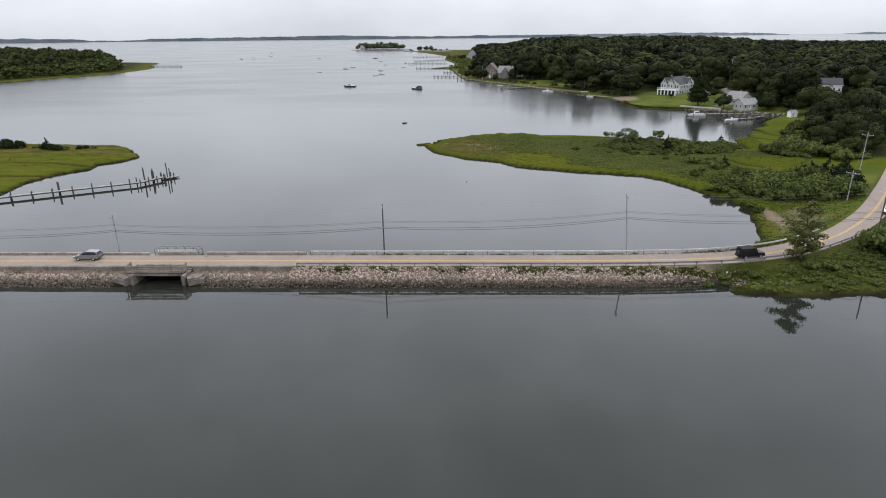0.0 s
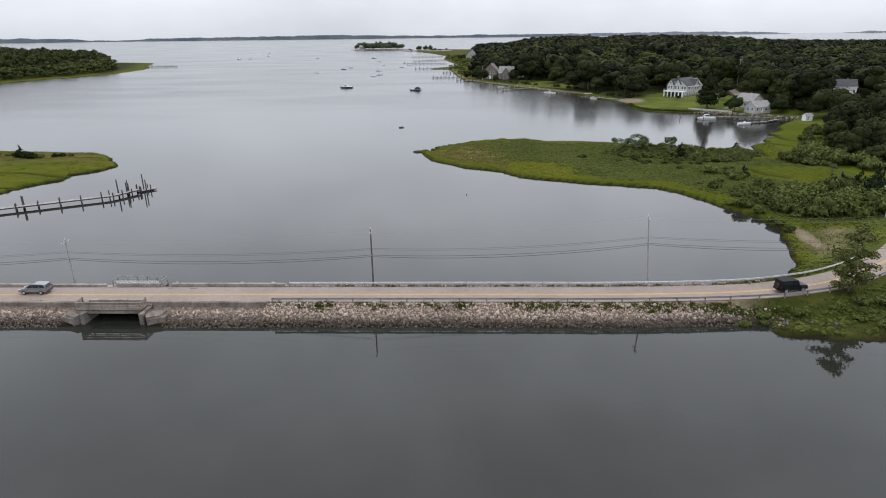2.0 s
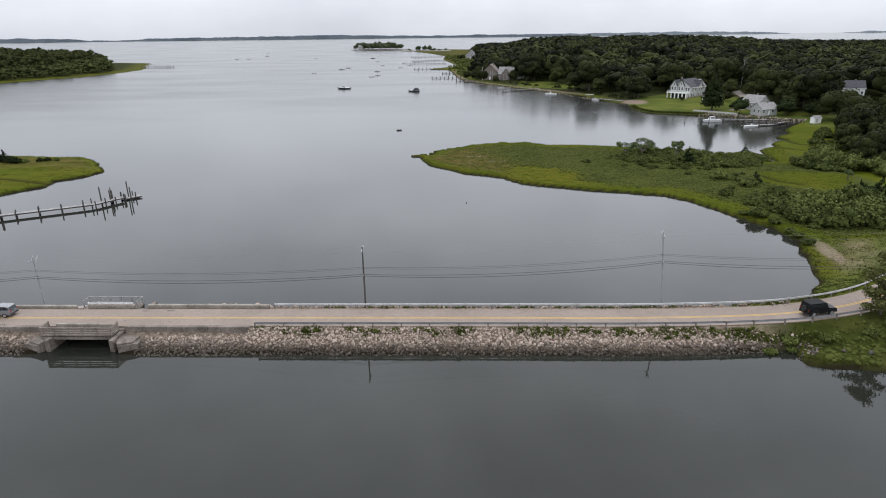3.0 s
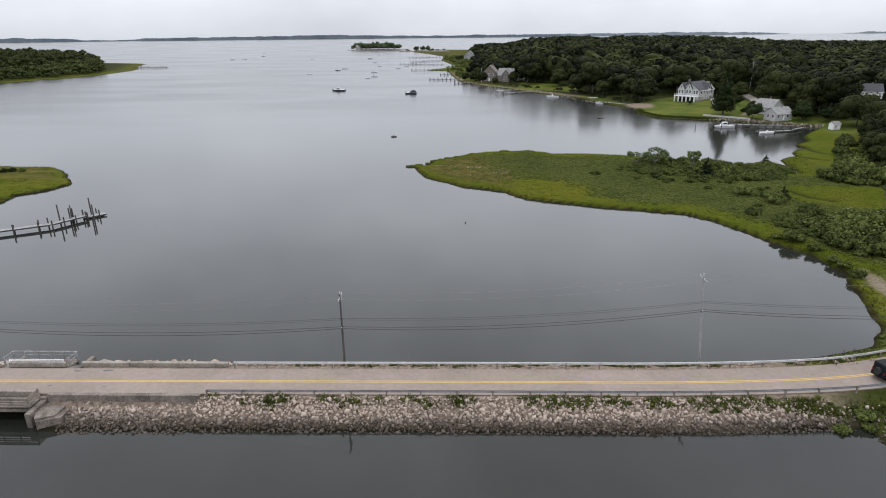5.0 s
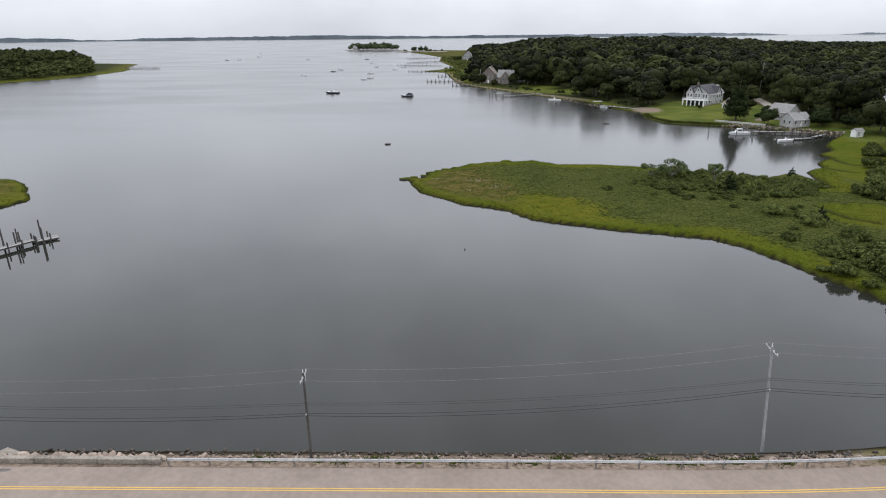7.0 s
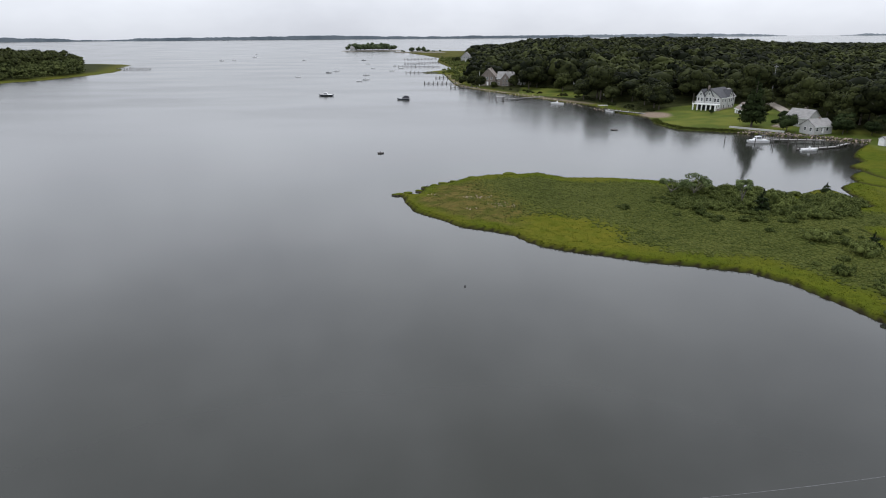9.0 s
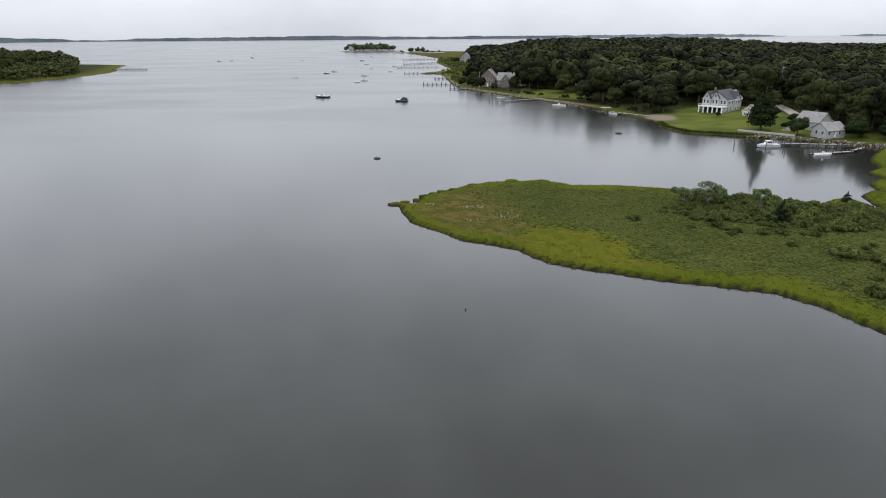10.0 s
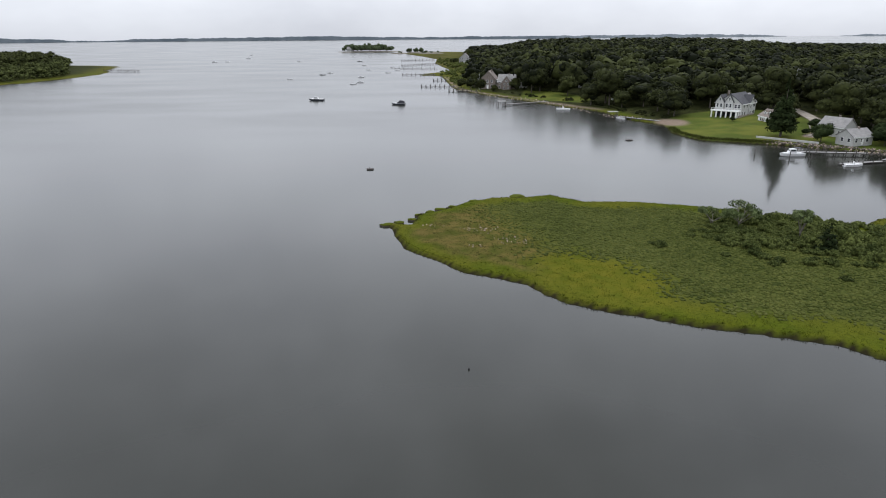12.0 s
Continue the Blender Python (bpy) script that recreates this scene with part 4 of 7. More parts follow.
# ---- far islands and the land across the bay ----
def far_land(name, label, r, profile, base, mat, seed):
    """A long low wooded ridge on an arc round the bay, with an uneven treeline and real depth."""
    rg = np.random.default_rng(seed)
    a = np.arange(profile[0][0], profile[-1][0], 0.11)
    t = np.interp(a, [p[0] for p in profile], [p[1] for p in profile])
    sec = []
    for k, w in enumerate(a):
        c, s = math.sin(radians(w)), math.cos(radians(w))
        top = max(base + 0.5, base + (t[k] - base) * 0.68 + (rg.uniform(-2.0, 2.0) + 2.5 * math.sin(k * 0.31 + seed) * math.sin(k * 0.083)) * (t[k] > base + 6))
        sec.append([((r - 30) * c, (r - 30) * s, base - 8), ((r - 24) * c, (r - 24) * s, base + (top - base) * 0.94), (r * c, r * s, top), ((r + 30) * c, (r + 30) * s, base - 8)])
    return tagged(part(name, Geo().loft(sec), mat), label, "far land", kind="backdrop")


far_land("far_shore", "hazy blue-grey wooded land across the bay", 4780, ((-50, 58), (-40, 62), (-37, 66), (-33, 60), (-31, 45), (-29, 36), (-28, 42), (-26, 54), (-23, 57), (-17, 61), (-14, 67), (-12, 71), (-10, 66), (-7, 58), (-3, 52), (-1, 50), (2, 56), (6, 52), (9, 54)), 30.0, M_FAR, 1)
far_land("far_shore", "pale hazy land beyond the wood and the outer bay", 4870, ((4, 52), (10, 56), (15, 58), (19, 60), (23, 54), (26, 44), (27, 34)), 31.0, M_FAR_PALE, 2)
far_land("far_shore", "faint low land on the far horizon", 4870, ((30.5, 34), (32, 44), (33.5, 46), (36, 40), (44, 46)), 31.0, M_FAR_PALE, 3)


def islet(cx, cy, rx, ry, trees, height, seed, label):
    rg = np.random.default_rng(seed)
    n = 26
    rim = [(rx * math.cos(2 * math.pi * i / n) * rg.uniform(0.85, 1.1), ry * math.sin(2 * math.pi * i / n) * rg.uniform(0.85, 1.1)) for i in range(n)]
    sec = [[(x * s, y * s, z) for x, y in rim] for s, z in ((1.04, -1.5), (1.0, 0.4), (0.92, 1.6), (0.5, 3.0))]
    isle = thing("islet", label, "island", pose(cx, cy, 33.0 * max(0.0, (math.hypot(cx, cy) - 1560) / 3450) ** 2), kind="structure")
    part("shore", Geo().loft(sec), M_SHORE, isle)
    V, F, k = [], [], 0
    for i in range(trees):
        w, q = rg.uniform(0, 6.28), math.sqrt(rg.uniform(0, 1)) * 0.86
        x, y = rx * q * math.cos(w), ry * q * math.sin(w)
        h = height * rg.uniform(0.55, 1.0) * (1 - 0.45 * q ** 3)
        v, f = foliage(rg, broad_lobes(rg, h, h * 0.42, 5), 24, 2.2, 1, 0.85)
        V.append(v + np.array([x, y, 1.4]))
        F.append(f + k)
        k += len(v)
    part("trees", raw_mesh("trees", np.concatenate(V), np.concatenate(F), M_MID), None, isle)
    return isle


M_SHORE = surface("stony_shore", (0.10, 0.092, 0.075), (0.22, 0.20, 0.165), 0.05, 0.9, 0.2)
islet(-258, 1990, 98, 50, 100, 26, 4, "small wooded islet far out in the bay")
islet(-104, 1790, 26, 22, 14, 17, 5, "low stony islet with a clump of trees")
islet(-145, 1770, 22, 12, 4, 6, 6, "low stony point with a few bushes")
islet(-60, 1750, 34, 24, 8, 8, 7, "low stony point with bushes")

# ---- the causeway: walls, bridge, rails, poles and cables ----
def offset_line(a, x0, x1, step=1.0):
    """Points beside the road's middle line, from one plan x to another."""
    p = chain(ROAD, step)
    t = np.gradient(p, axis=0)
    t /= np.linalg.norm(t, axis=1)[:, None]
    q = p + np.stack([-t[:, 1], t[:, 0]], 1) * a
    return q[(q[:, 0] >= x0) & (q[:, 0] <= x1)]


def guard_rail(label, offset, x0, x1, face, steel):
    """A W-beam rail on posts; face: the side of the posts that carries the beam."""
    rail = thing("guard_rail", label, "guard rail", kind="structure")
    p = offset_line(offset, x0, x1, 0.5)
    t = np.gradient(p, axis=0)
    t /= np.linalg.norm(t, axis=1)[:, None]
    nrm = np.stack([-t[:, 1], t[:, 0]], 1) * face
    z = road_z(p[:, 1])
    shape = [(0.00, 0.42), (0.05, 0.47), (0.05, 0.52), (0.00, 0.565), (0.05, 0.61), (0.05, 0.66), (0.00, 0.73), (-0.012, 0.73), (0.034, 0.655), (0.034, 0.615), (-0.015, 0.565), (0.034, 0.515), (0.034, 0.475), (-0.012, 0.42)]
    run = int(7.5 / 0.5)
    for k in range(0, len(p) - 2, run):
        sec = [[(*(p[i] + nrm[i] * (0.11 + d)), z[i] + h) for d, h in shape] for i in range(k, min(k + run + 1, len(p)))]
        part("beam", Geo().loft(sec), steel, rail, "galvanised W-beam")
    s, last = 0.0, p[0]
    post = None
    for k in range(len(p)):
        s += np.linalg.norm(p[k] - last)
        last = p[k]
        if k == 0 or s > 3.73:
            s = 0.0
            if post is None:
                g = Geo().box((0, 0, 0.05), (0.15, 0.17, 1.4), 0, 0.02)
                g.box((0, 0.1 * face, 0.56), (0.14, 0.08, 0.3))
                post = g.mesh("post", M_POST)
            ob = part("post", post, None, rail)
            ob.matrix_basis = pose(p[k][0], p[k][1], z[k], 0, 0, math.degrees(math.atan2(t[k][1], t[k][0])))
    return rail


guard_rail("galvanised guard rail on posts along the road edge above the riprap", -2.95, -28.0, 76.0, 1, M_STEEL_DARK)
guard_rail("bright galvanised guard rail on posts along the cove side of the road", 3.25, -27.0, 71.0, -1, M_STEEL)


def low_wall(label, y, x0, x1, z0, z1, thick, length, mat, seed):
    rg = random.Random(seed)
    wall = thing("concrete_wall", label, "wall", kind="structure")
    x = x0
    while x < x1 - 0.5:
        w = min(length, x1 - x)
        part("wall_section", Geo().box((x + w / 2, y + rg.uniform(-0.03, 0.03), (z0 + z1) / 2 + rg.uniform(-0.03, 0.03)), (w - 0.03, thick, z1 - z0), rg.uniform(-0.3, 0.3), 0.05), mat, wall)
        x += w
    return wall


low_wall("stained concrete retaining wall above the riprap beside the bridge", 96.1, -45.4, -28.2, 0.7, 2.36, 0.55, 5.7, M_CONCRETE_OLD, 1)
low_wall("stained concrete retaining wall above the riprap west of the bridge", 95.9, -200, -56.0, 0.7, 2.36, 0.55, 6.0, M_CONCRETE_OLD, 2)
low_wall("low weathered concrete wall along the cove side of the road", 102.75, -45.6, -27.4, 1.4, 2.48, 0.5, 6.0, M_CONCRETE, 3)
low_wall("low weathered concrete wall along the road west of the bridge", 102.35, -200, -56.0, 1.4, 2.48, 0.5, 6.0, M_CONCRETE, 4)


def bridge():
    b = thing("road_bridge", "short concrete road bridge with timber-railed side platforms over the tidal channel", "bridge", kind="structure")
    x0, x1 = BRIDGE
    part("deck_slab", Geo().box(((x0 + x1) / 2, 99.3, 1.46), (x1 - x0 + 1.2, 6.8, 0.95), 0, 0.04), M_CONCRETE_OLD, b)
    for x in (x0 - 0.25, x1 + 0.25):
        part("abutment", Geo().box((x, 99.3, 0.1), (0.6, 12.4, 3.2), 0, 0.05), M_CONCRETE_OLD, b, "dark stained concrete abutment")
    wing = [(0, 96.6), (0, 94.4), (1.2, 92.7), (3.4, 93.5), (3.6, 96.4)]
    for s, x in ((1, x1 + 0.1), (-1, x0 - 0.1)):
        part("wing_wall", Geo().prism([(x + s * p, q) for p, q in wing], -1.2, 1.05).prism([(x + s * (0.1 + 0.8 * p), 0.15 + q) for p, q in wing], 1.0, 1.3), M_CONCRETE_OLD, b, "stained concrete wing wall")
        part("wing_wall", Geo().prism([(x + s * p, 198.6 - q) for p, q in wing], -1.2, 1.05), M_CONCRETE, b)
    # the two side platforms: slab, fascia, posts and rails
    for sgn, y_in, y_out, xa, xb in ((-1, 96.2, 94.1, -56.0, -46.3), (1, 102.4, 104.3, -55.2, -47.0)):
        mid = (y_in + y_out) / 2
        part("platform_slab", Geo().box(((xa + xb) / 2, mid, 1.83), (xb - xa, abs(y_out - y_in), 0.28), 0, 0.03), M_CONCRETE_OLD, b)
        part("edge_beam", Geo().box(((xa + xb) / 2, y_out - sgn * 0.12, 1.55), (xb - xa, 0.24, 0.55), 0, 0.03), M_CONCRETE_OLD, b)
        part("kerb", Geo().box(((xa + xb) / 2 + 0.3, y_in - sgn * 0.05, 2.3), (xb - xa - 1.2, 0.36, 0.62), 0, 0.05), M_CONCRETE, b, "pale worn concrete kerb")
        top = 3.0
        wood = M_TIMBER if sgn < 0 else M_DOCK
        for z, h in ((top, 0.1), (2.78, 0.2), (2.5, 0.2), (2.2, 0.2)) if sgn < 0 else ((top, 0.12), (2.55, 0.1)):
            part("rail", Geo().box(((xa + xb) / 2, y_out - sgn * 0.05, z), (xb - xa, 0.14 if z == top else 0.06, h), 0, 0.015), wood, b, "weathered timber rail")
            for x in (xa + 0.06, xb - 0.06):
                part("side_rail", Geo().box((x, mid, z), (0.06, abs(y_out - y_in) - 0.3, h), 0, 0.015), wood, b)
        n = 5
        for k in range(n + 1):
            x = xa + 0.1 + (xb - xa - 0.2) * k / n
            part("rail_post", Geo().box((x, y_out - sgn * 0.14, 2.35), (0.16, 0.12, 1.4), 0, 0.02), wood, b)
        for x in (xa + 0.1, xb - 0.1):
            part("rail_post", Geo().box((x, y_in + sgn * 0.25, 2.5), (0.16, 0.16, 1.2), 0, 0.02), wood, b)
        if sgn > 0:
            for z in (2.75, 2.95):
                part("pipe_rail", Geo().tube((xa + 0.9, y_in + 0.02, z), (xb - 0.6, y_in + 0.02, z), 0.04), M_WHITE, b, "white painted pipe rail")
            for k in range(5):
                x = xa + 0.9 + (xb - xa - 1.5) * k / 4
                part("pipe_post", Geo().tube((x, y_in + 0.02, 2.5), (x, y_in + 0.02, 2.95), 0.035), M_WHITE, b)
    return b


bridge()


def utility_pole(x, y, top, arm, mat, label, turn=0.0, base=None, lean=0.0, drop=0.0):
    z0 = float(land(np.array([x]), np.array([y]))[0][0]) if base is None else base
    pole = thing("utility_pole", label, "utility pole", pose(x, y, z0, 0, lean, turn), "poles along the road")
    h = top - z0
    part("shaft", Geo().tube((0, 0, -1.2), (0, 0, h), 0.15, 0.10, 10), mat, pole)
    if arm:
        part("crossarm", Geo().box((0, 0, h - 0.45), (0.1, arm, 0.12), 0, 0.015), M_POLE_GREY, pole)
        for s in (-0.46, -0.16, 0.46):
            part("insulator", Geo().tube((0, s * arm, h - 0.4), (0, s * arm, h - 0.2), 0.06, 0.04), M_CERAMIC, pole, "pale ceramic insulator")
        part("brace", Geo().tube((0.07, -0.3 * arm, h - 0.45), (0.07, 0, h - 1.1), 0.02).tube((0.07, 0.3 * arm, h - 0.45), (0.07, 0, h - 1.1), 0.02), M_STEEL, pole)
        part("insulator", Geo().tube((0, 0, h), (0, 0, h + 0.3), 0.06, 0.04), M_CERAMIC, pole)
    part("cable_bracket", Geo().box((0, -0.2, 7.1 - z0 + drop), (0.12, 0.25, 0.12)), M_STEEL, pole)
    return pole


POLES = [(-107, 103.6, 11.0, 2.2, M_POLE), (-63.8, 106.2, 8.6, 2.2, M_POLE_GREY), (-13.75, 103.9, 11.0, 2.2, M_POLE), (30.6, 107.4, 12.0, 2.2, M_POLE_GREY), (75.0, 107.5, 12.6, 0, M_POLE)]
DROP = (-1.5, -1.7, -0.35, 0.35, 0.3)
for (x, y, top, arm, mat), drop in zip(POLES, DROP):
    utility_pole(x, y, top, arm, mat, "weathered timber utility pole carrying cables beside the road", base=0.3 if y > 105 and x < 50 else 1.6, lean=-5.0 if x == 30.6 else 0.0, drop=drop)
for x, y, top in ((90.4, 141.3, 8.4), (113.3, 173.8, 12.0), (148, 232, 13.0)):
    utility_pole(x, y, top, 3.0, M_POLE_GREY, "grey timber utility pole with a crossarm on the grass verge", 35)
for x, y, top in ((192, 452, 22.0), (188, 414, 18.0), (188, 386, 15.5)):
    utility_pole(x, y, top, 3.4, M_POLE_GREY, "grey timber utility pole with a crossarm among the trees", 20)


def cable(a, b, sag, r, mat, label):
    pts = [(a[0] + (b[0] - a[0]) * t, a[1] + (b[1] - a[1]) * t, a[2] + (b[2] - a[2]) * t - 4 * sag * t * (1 - t)) for t in (i / 16 for i in range(17))]
    ob = part("overhead_cable", Geo().line(pts, r), mat)
    return tagged(ob, label, "cable", "cables between the poles")


for k in range(len(POLES) - 1):
    (xa, ya, ta, *_), (xb, yb, tb, *_) = POLES[k], POLES[k + 1]
    xa, xb = xa - 0.6 * (xa == 30.6), xb - 0.6 * (xb == 30.6)
    for z, sag, r in ((7.25, 0.85, 0.030), (7.0, 1.0, 0.034), (8.35, 0.75, 0.018), (8.15, 0.8, 0.016)):
        cable((xa, ya - 0.3, z + DROP[k]), (xb, yb - 0.3, z + DROP[k + 1]), sag, r, M_WIRE, "black sagging utility cable between poles")
    for s in (-0.46, 0.46):
        cable((xa, ya + s * 2.2, ta - 0.2), (xb, yb + s * 2.2, tb - 0.2), 1.0, 0.008, M_WIRE_PALE, "thin pale power line between poles")
cable((113.3, 173.8, 11.5), (90.4, 141.3, 8.0), 0.6, 0.015, M_WIRE, "thin black power line between poles")
cable((90.4, 141.3, 7.6), (75.0, 107.5, 9.0), 0.4, 0.015, M_WIRE, "thin black power line between poles")


# ---- vehicles ----
def wheel(parent, x, y, r, w):
    ob = part("wheel", Geo().tube((x, y - w / 2, r), (x, y + w / 2, r), r, r, 18), M_TYRE, parent, "black tyre")
    part("rim", Geo().tube((x, y - w / 2 - 0.012, r), (x, y + w / 2 + 0.012, r), r * 0.62, r * 0.62, 14), M_RIM, ob, "alloy rim")
    return ob


def jeep(m):
    car = thing("off_road_car", "black boxy off-road car driving on the causeway road", "car", m)
    half = 0.86
    side = [(-2.15, 0.5), (-2.15, 1.12), (0.75, 1.14), (2.0, 1.05), (2.12, 0.95), (2.12, 0.55)]
    part("body", Geo().loft([[(x, s * half * q, z) for x, z in side] for s, q in ((-1, 1.0), (-1, 0.999), (1, 0.999), (1, 1.0))]), M_BLACKPAINT, car)
    roof = [(-2.12, 1.12), (-2.06, 1.82), (-1.9, 1.86), (0.35, 1.86), (0.45, 1.80), (0.85, 1.14)]
    part("hardtop", Geo().loft([[(x, s * w, z) for x, z in roof] for s, w in ((-1, 0.80), (-1, 0.74), (1, 0.74), (1, 0.80))]), M_BLACKTOP, car, "black hard top")
    for s in (-1, 1):
        for xa, xb in ((-1.95, -1.15), (-1.05, -0.3), (-0.2, 0.42)):
            part("side_window", Geo().box(((xa + xb) / 2, s * 0.79, 1.46), (xb - xa, 0.03, 0.42), 0, 0.01), M_GLASS, car)
        for x in (-1.35, 1.4):
            part("fender", Geo().box((x, s * 0.9, 0.93), (1.0, 0.2, 0.1), 0, 0.03), M_BLACKTOP, car)
        part("headlight", Geo().tube((2.12, s * 0.55, 0.86), (2.17, s * 0.55, 0.86), 0.1, 0.09, 12), M_LAMP_CLEAR, car, "round clear headlight")
        part("tail_lamp", Geo().box((-2.17, s * 0.74, 1.0), (0.05, 0.12, 0.2)), M_LAMP_RED, car)
        part("mirror", Geo().box((0.55, s * 1.0, 1.2), (0.1, 0.2, 0.18), 0, 0.02), M_BLACKTOP, car)
        for x in (-1.35, 1.4):
            wheel(car, x, s * 0.78, 0.4, 0.26)
    part("windscreen", Geo().add([(0.50, -0.68, 1.74), (0.50, 0.68, 1.74), (0.86, 0.72, 1.2), (0.86, -0.72, 1.2), (0.47, -0.68, 1.72), (0.47, 0.68, 1.72), (0.83, 0.72, 1.18), (0.83, -0.72, 1.18)],
                                 [(0, 1, 2, 3), (7, 6, 5, 4), (0, 4, 5, 1), (1, 5, 6, 2), (2, 6, 7, 3), (3, 7, 4, 0)]), M_GLASS, car)
    part("bumper", Geo().box((2.22, 0, 0.55), (0.18, 1.6, 0.2), 0, 0.03), M_BLACKTOP, car)
    part("bumper", Geo().box((-2.22, 0, 0.55), (0.14, 1.6, 0.2), 0, 0.03), M_BLACKTOP, car)
    part("spare_wheel", Geo().tube((-2.18, 0, 1.05), (-2.42, 0, 1.05), 0.4, 0.38, 18), M_TYRE, car)
    return car


def hatchback(m, paint, name, label):
    """A low people carrier with a long sloping nose."""
    car = thing(name, label, "car", m)
    rings = []
    low = [(-2.2, 0.45), (-2.25, 0.95), (-1.7, 1.02), (0.9, 1.0), (1.7, 0.88), (2.15, 0.7), (2.2, 0.42)]
    for y, q in ((-0.88, 0.97), (-0.84, 1.0), (0.84, 1.0), (0.88, 0.97)):
        rings.append([(x * q, y, z) for x, z in low])
    part("body", Geo().loft(rings), paint, car)
    cab = [(-2.2, 0.96), (-2.0, 1.5), (-1.6, 1.62), (-0.2, 1.64), (0.35, 1.5), (1.25, 0.97)]
    part("cabin", Geo().loft([[(x, y, z) for x, z in cab] for y in (-0.68, -0.62, 0.62, 0.68)]), paint, car)
    for s in (-1, 1):
        g = Geo()
        for pts in ([(-1.95, 1.08), (-1.75, 1.48), (-1.1, 1.54), (-1.1, 1.06)], [(-1.02, 1.06), (-1.02, 1.54), (-0.1, 1.55), (-0.1, 1.05)], [(-0.02, 1.05), (-0.02, 1.54), (0.25, 1.46), (0.95, 1.05)]):
            g = Geo().loft([[(x, s * y, z) for x, z in pts] for y in (0.66, 0.70)])
            part("side_window", g, M_GLASS, car)
        part("headlight", Geo().box((2.0, s * 0.62, 0.72), (0.3, 0.3, 0.12), -18 * s, 0.03), M_LAMP_CLEAR, car)
        part("tail_lamp", Geo().box((-2.2, s * 0.72, 0.95), (0.1, 0.16, 0.3), 0, 0.02), M_LAMP_RED, car)
        part("mirror", Geo().box((0.75, s * 0.95, 1.08), (0.12, 0.2, 0.14), 0, 0.02), paint, car)
        for x in (-1.35, 1.35):
            wheel(car, x, s * 0.8, 0.33, 0.2)
    part("windscreen", Geo().loft([[(0.42, y, 1.50), (1.2, y * 1.05, 1.04), (1.17, y * 1.05, 1.0), (0.36, y, 1.46)] for y in (-0.6, 0.6)]), M_GLASS, car)
    part("rear_window", Geo().loft([[(-2.05, y, 1.5), (-2.26, y, 1.05), (-2.2, y, 1.05), (-1.98, y, 1.5)] for y in (-0.58, 0.58)]), M_GLASS, car)
    part("bumper", Geo().box((2.16, 0, 0.48), (0.14, 1.6, 0.22), 0, 0.04), M_CANVAS, car)
    part("bumper", Geo().box((-2.22, 0, 0.5), (0.12, 1.6, 0.24), 0, 0.04), M_CANVAS, car)
    return car


jeep(pose(49.6, 100.65, 2.2, 0, 0, 13) @ Matrix.Diagonal((1.03, 1.0, 1.1, 1)))
hatchback(pose(-65.5, 99.6, 2.2, 0, 0, 180), M_SILVER, "family_car", "silver family car driving on the causeway road")
hatchback(pose(91.2, 128.4, 2.2, 0, 0, 230), M_WHITE, "white_car", "white car on the curving road")

# ---- shrubs, cedars, snags and grasses on the marsh and banks ----
rng = np.random.default_rng(21)


def scatter(kinds, pts, lo, hi, jitter=0.0):
    for x, y in pts:
        put(kinds[int(rng.integers(len(kinds)))], x + rng.uniform(-jitter, jitter), y + rng.uniform(-jitter, jitter), rng.uniform(lo, hi), rng.uniform(0, 360), sink=0.1)


def fill(outline, step, hole=0.0):
    o = np.array(outline)
    gx, gy = np.meshgrid(np.arange(o[:, 0].min(), o[:, 0].max(), step), np.arange(o[:, 1].min(), o[:, 1].max(), step))
    x, y = (gx + rng.uniform(-0.4, 0.4, gx.shape) * step).ravel(), (gy + rng.uniform(-0.4, 0.4, gx.shape) * step).ravel()
    keep = (line_distance(x, y, outline, True) > 0) & (rng.uniform(size=x.shape) > hole)
    return np.stack([x, y], 1)[keep]


# the shrub belt along the back of the spit and its root
BELT = [(50, 219), (57, 231), (62, 239), (74, 233), (82, 228.5), (91, 227), (98, 224), (99.5, 217), (90, 205), (79, 202.5), (70, 205), (60, 211), (54, 211)]
thicket("spit_thicket", "tangled green thicket along the back of the spit", SHRUBS, fill(BELT, 2.1, 0.15), 0.3, 0.75)
scatter(SHRUBS, fill([(54, 227), (62, 232), (72, 230), (84, 222), (95, 219), (97, 214), (88, 207), (76, 208), (64, 213)], 5.2, 0.2), 0.6, 1.2)
thicket("spit_thicket", "scattered low green bushes over the middle of the spit", SHRUBS[1:], fill([(36, 214), (44, 226), (52, 222), (62, 209), (76, 201), (84, 196), (80, 186), (70, 184), (60, 196), (46, 206)], 3.4, 0.6), 0.2, 0.5)
thicket("spit_thicket", "tangled green thicket at the root of the spit", SHRUBS, fill([(66, 160), (70, 168), (80, 173.5), (90, 170.5), (97, 168), (99, 152), (86, 143), (74, 143), (69, 150)], 2.4, 0.2), 0.35, 0.75)
scatter(SHRUBS, fill([(70, 164), (80, 171), (92, 167), (94, 158), (84, 152), (74, 155)], 4.4, 0.25), 0.7, 1.2)
scatter(SHRUBS, fill([(72, 158), (80, 162), (94, 160), (98, 152), (92, 145), (82, 143), (74, 147)], 4.2, 0.1), 1.4, 2.2)
scatter(SHRUBS, [(72, 189), (66.6, 171.5), (76, 181), (70.5, 178), (57, 205.5), (64.5, 176)], 0.6, 0.95)
scatter(SHRUBS, fill([(99, 206), (106, 212), (122, 214), (132, 206), (128, 186), (112, 195.5)], 4.2, 0.15), 0.9, 1.7)
thicket("marsh_bushes", "green bushes along the foot of the wood", SHRUBS, fill([(106, 212), (118, 226), (136, 258), (150, 280), (146, 262), (128, 226), (118, 208)], 3.6, 0.25), 0.6, 1.3)
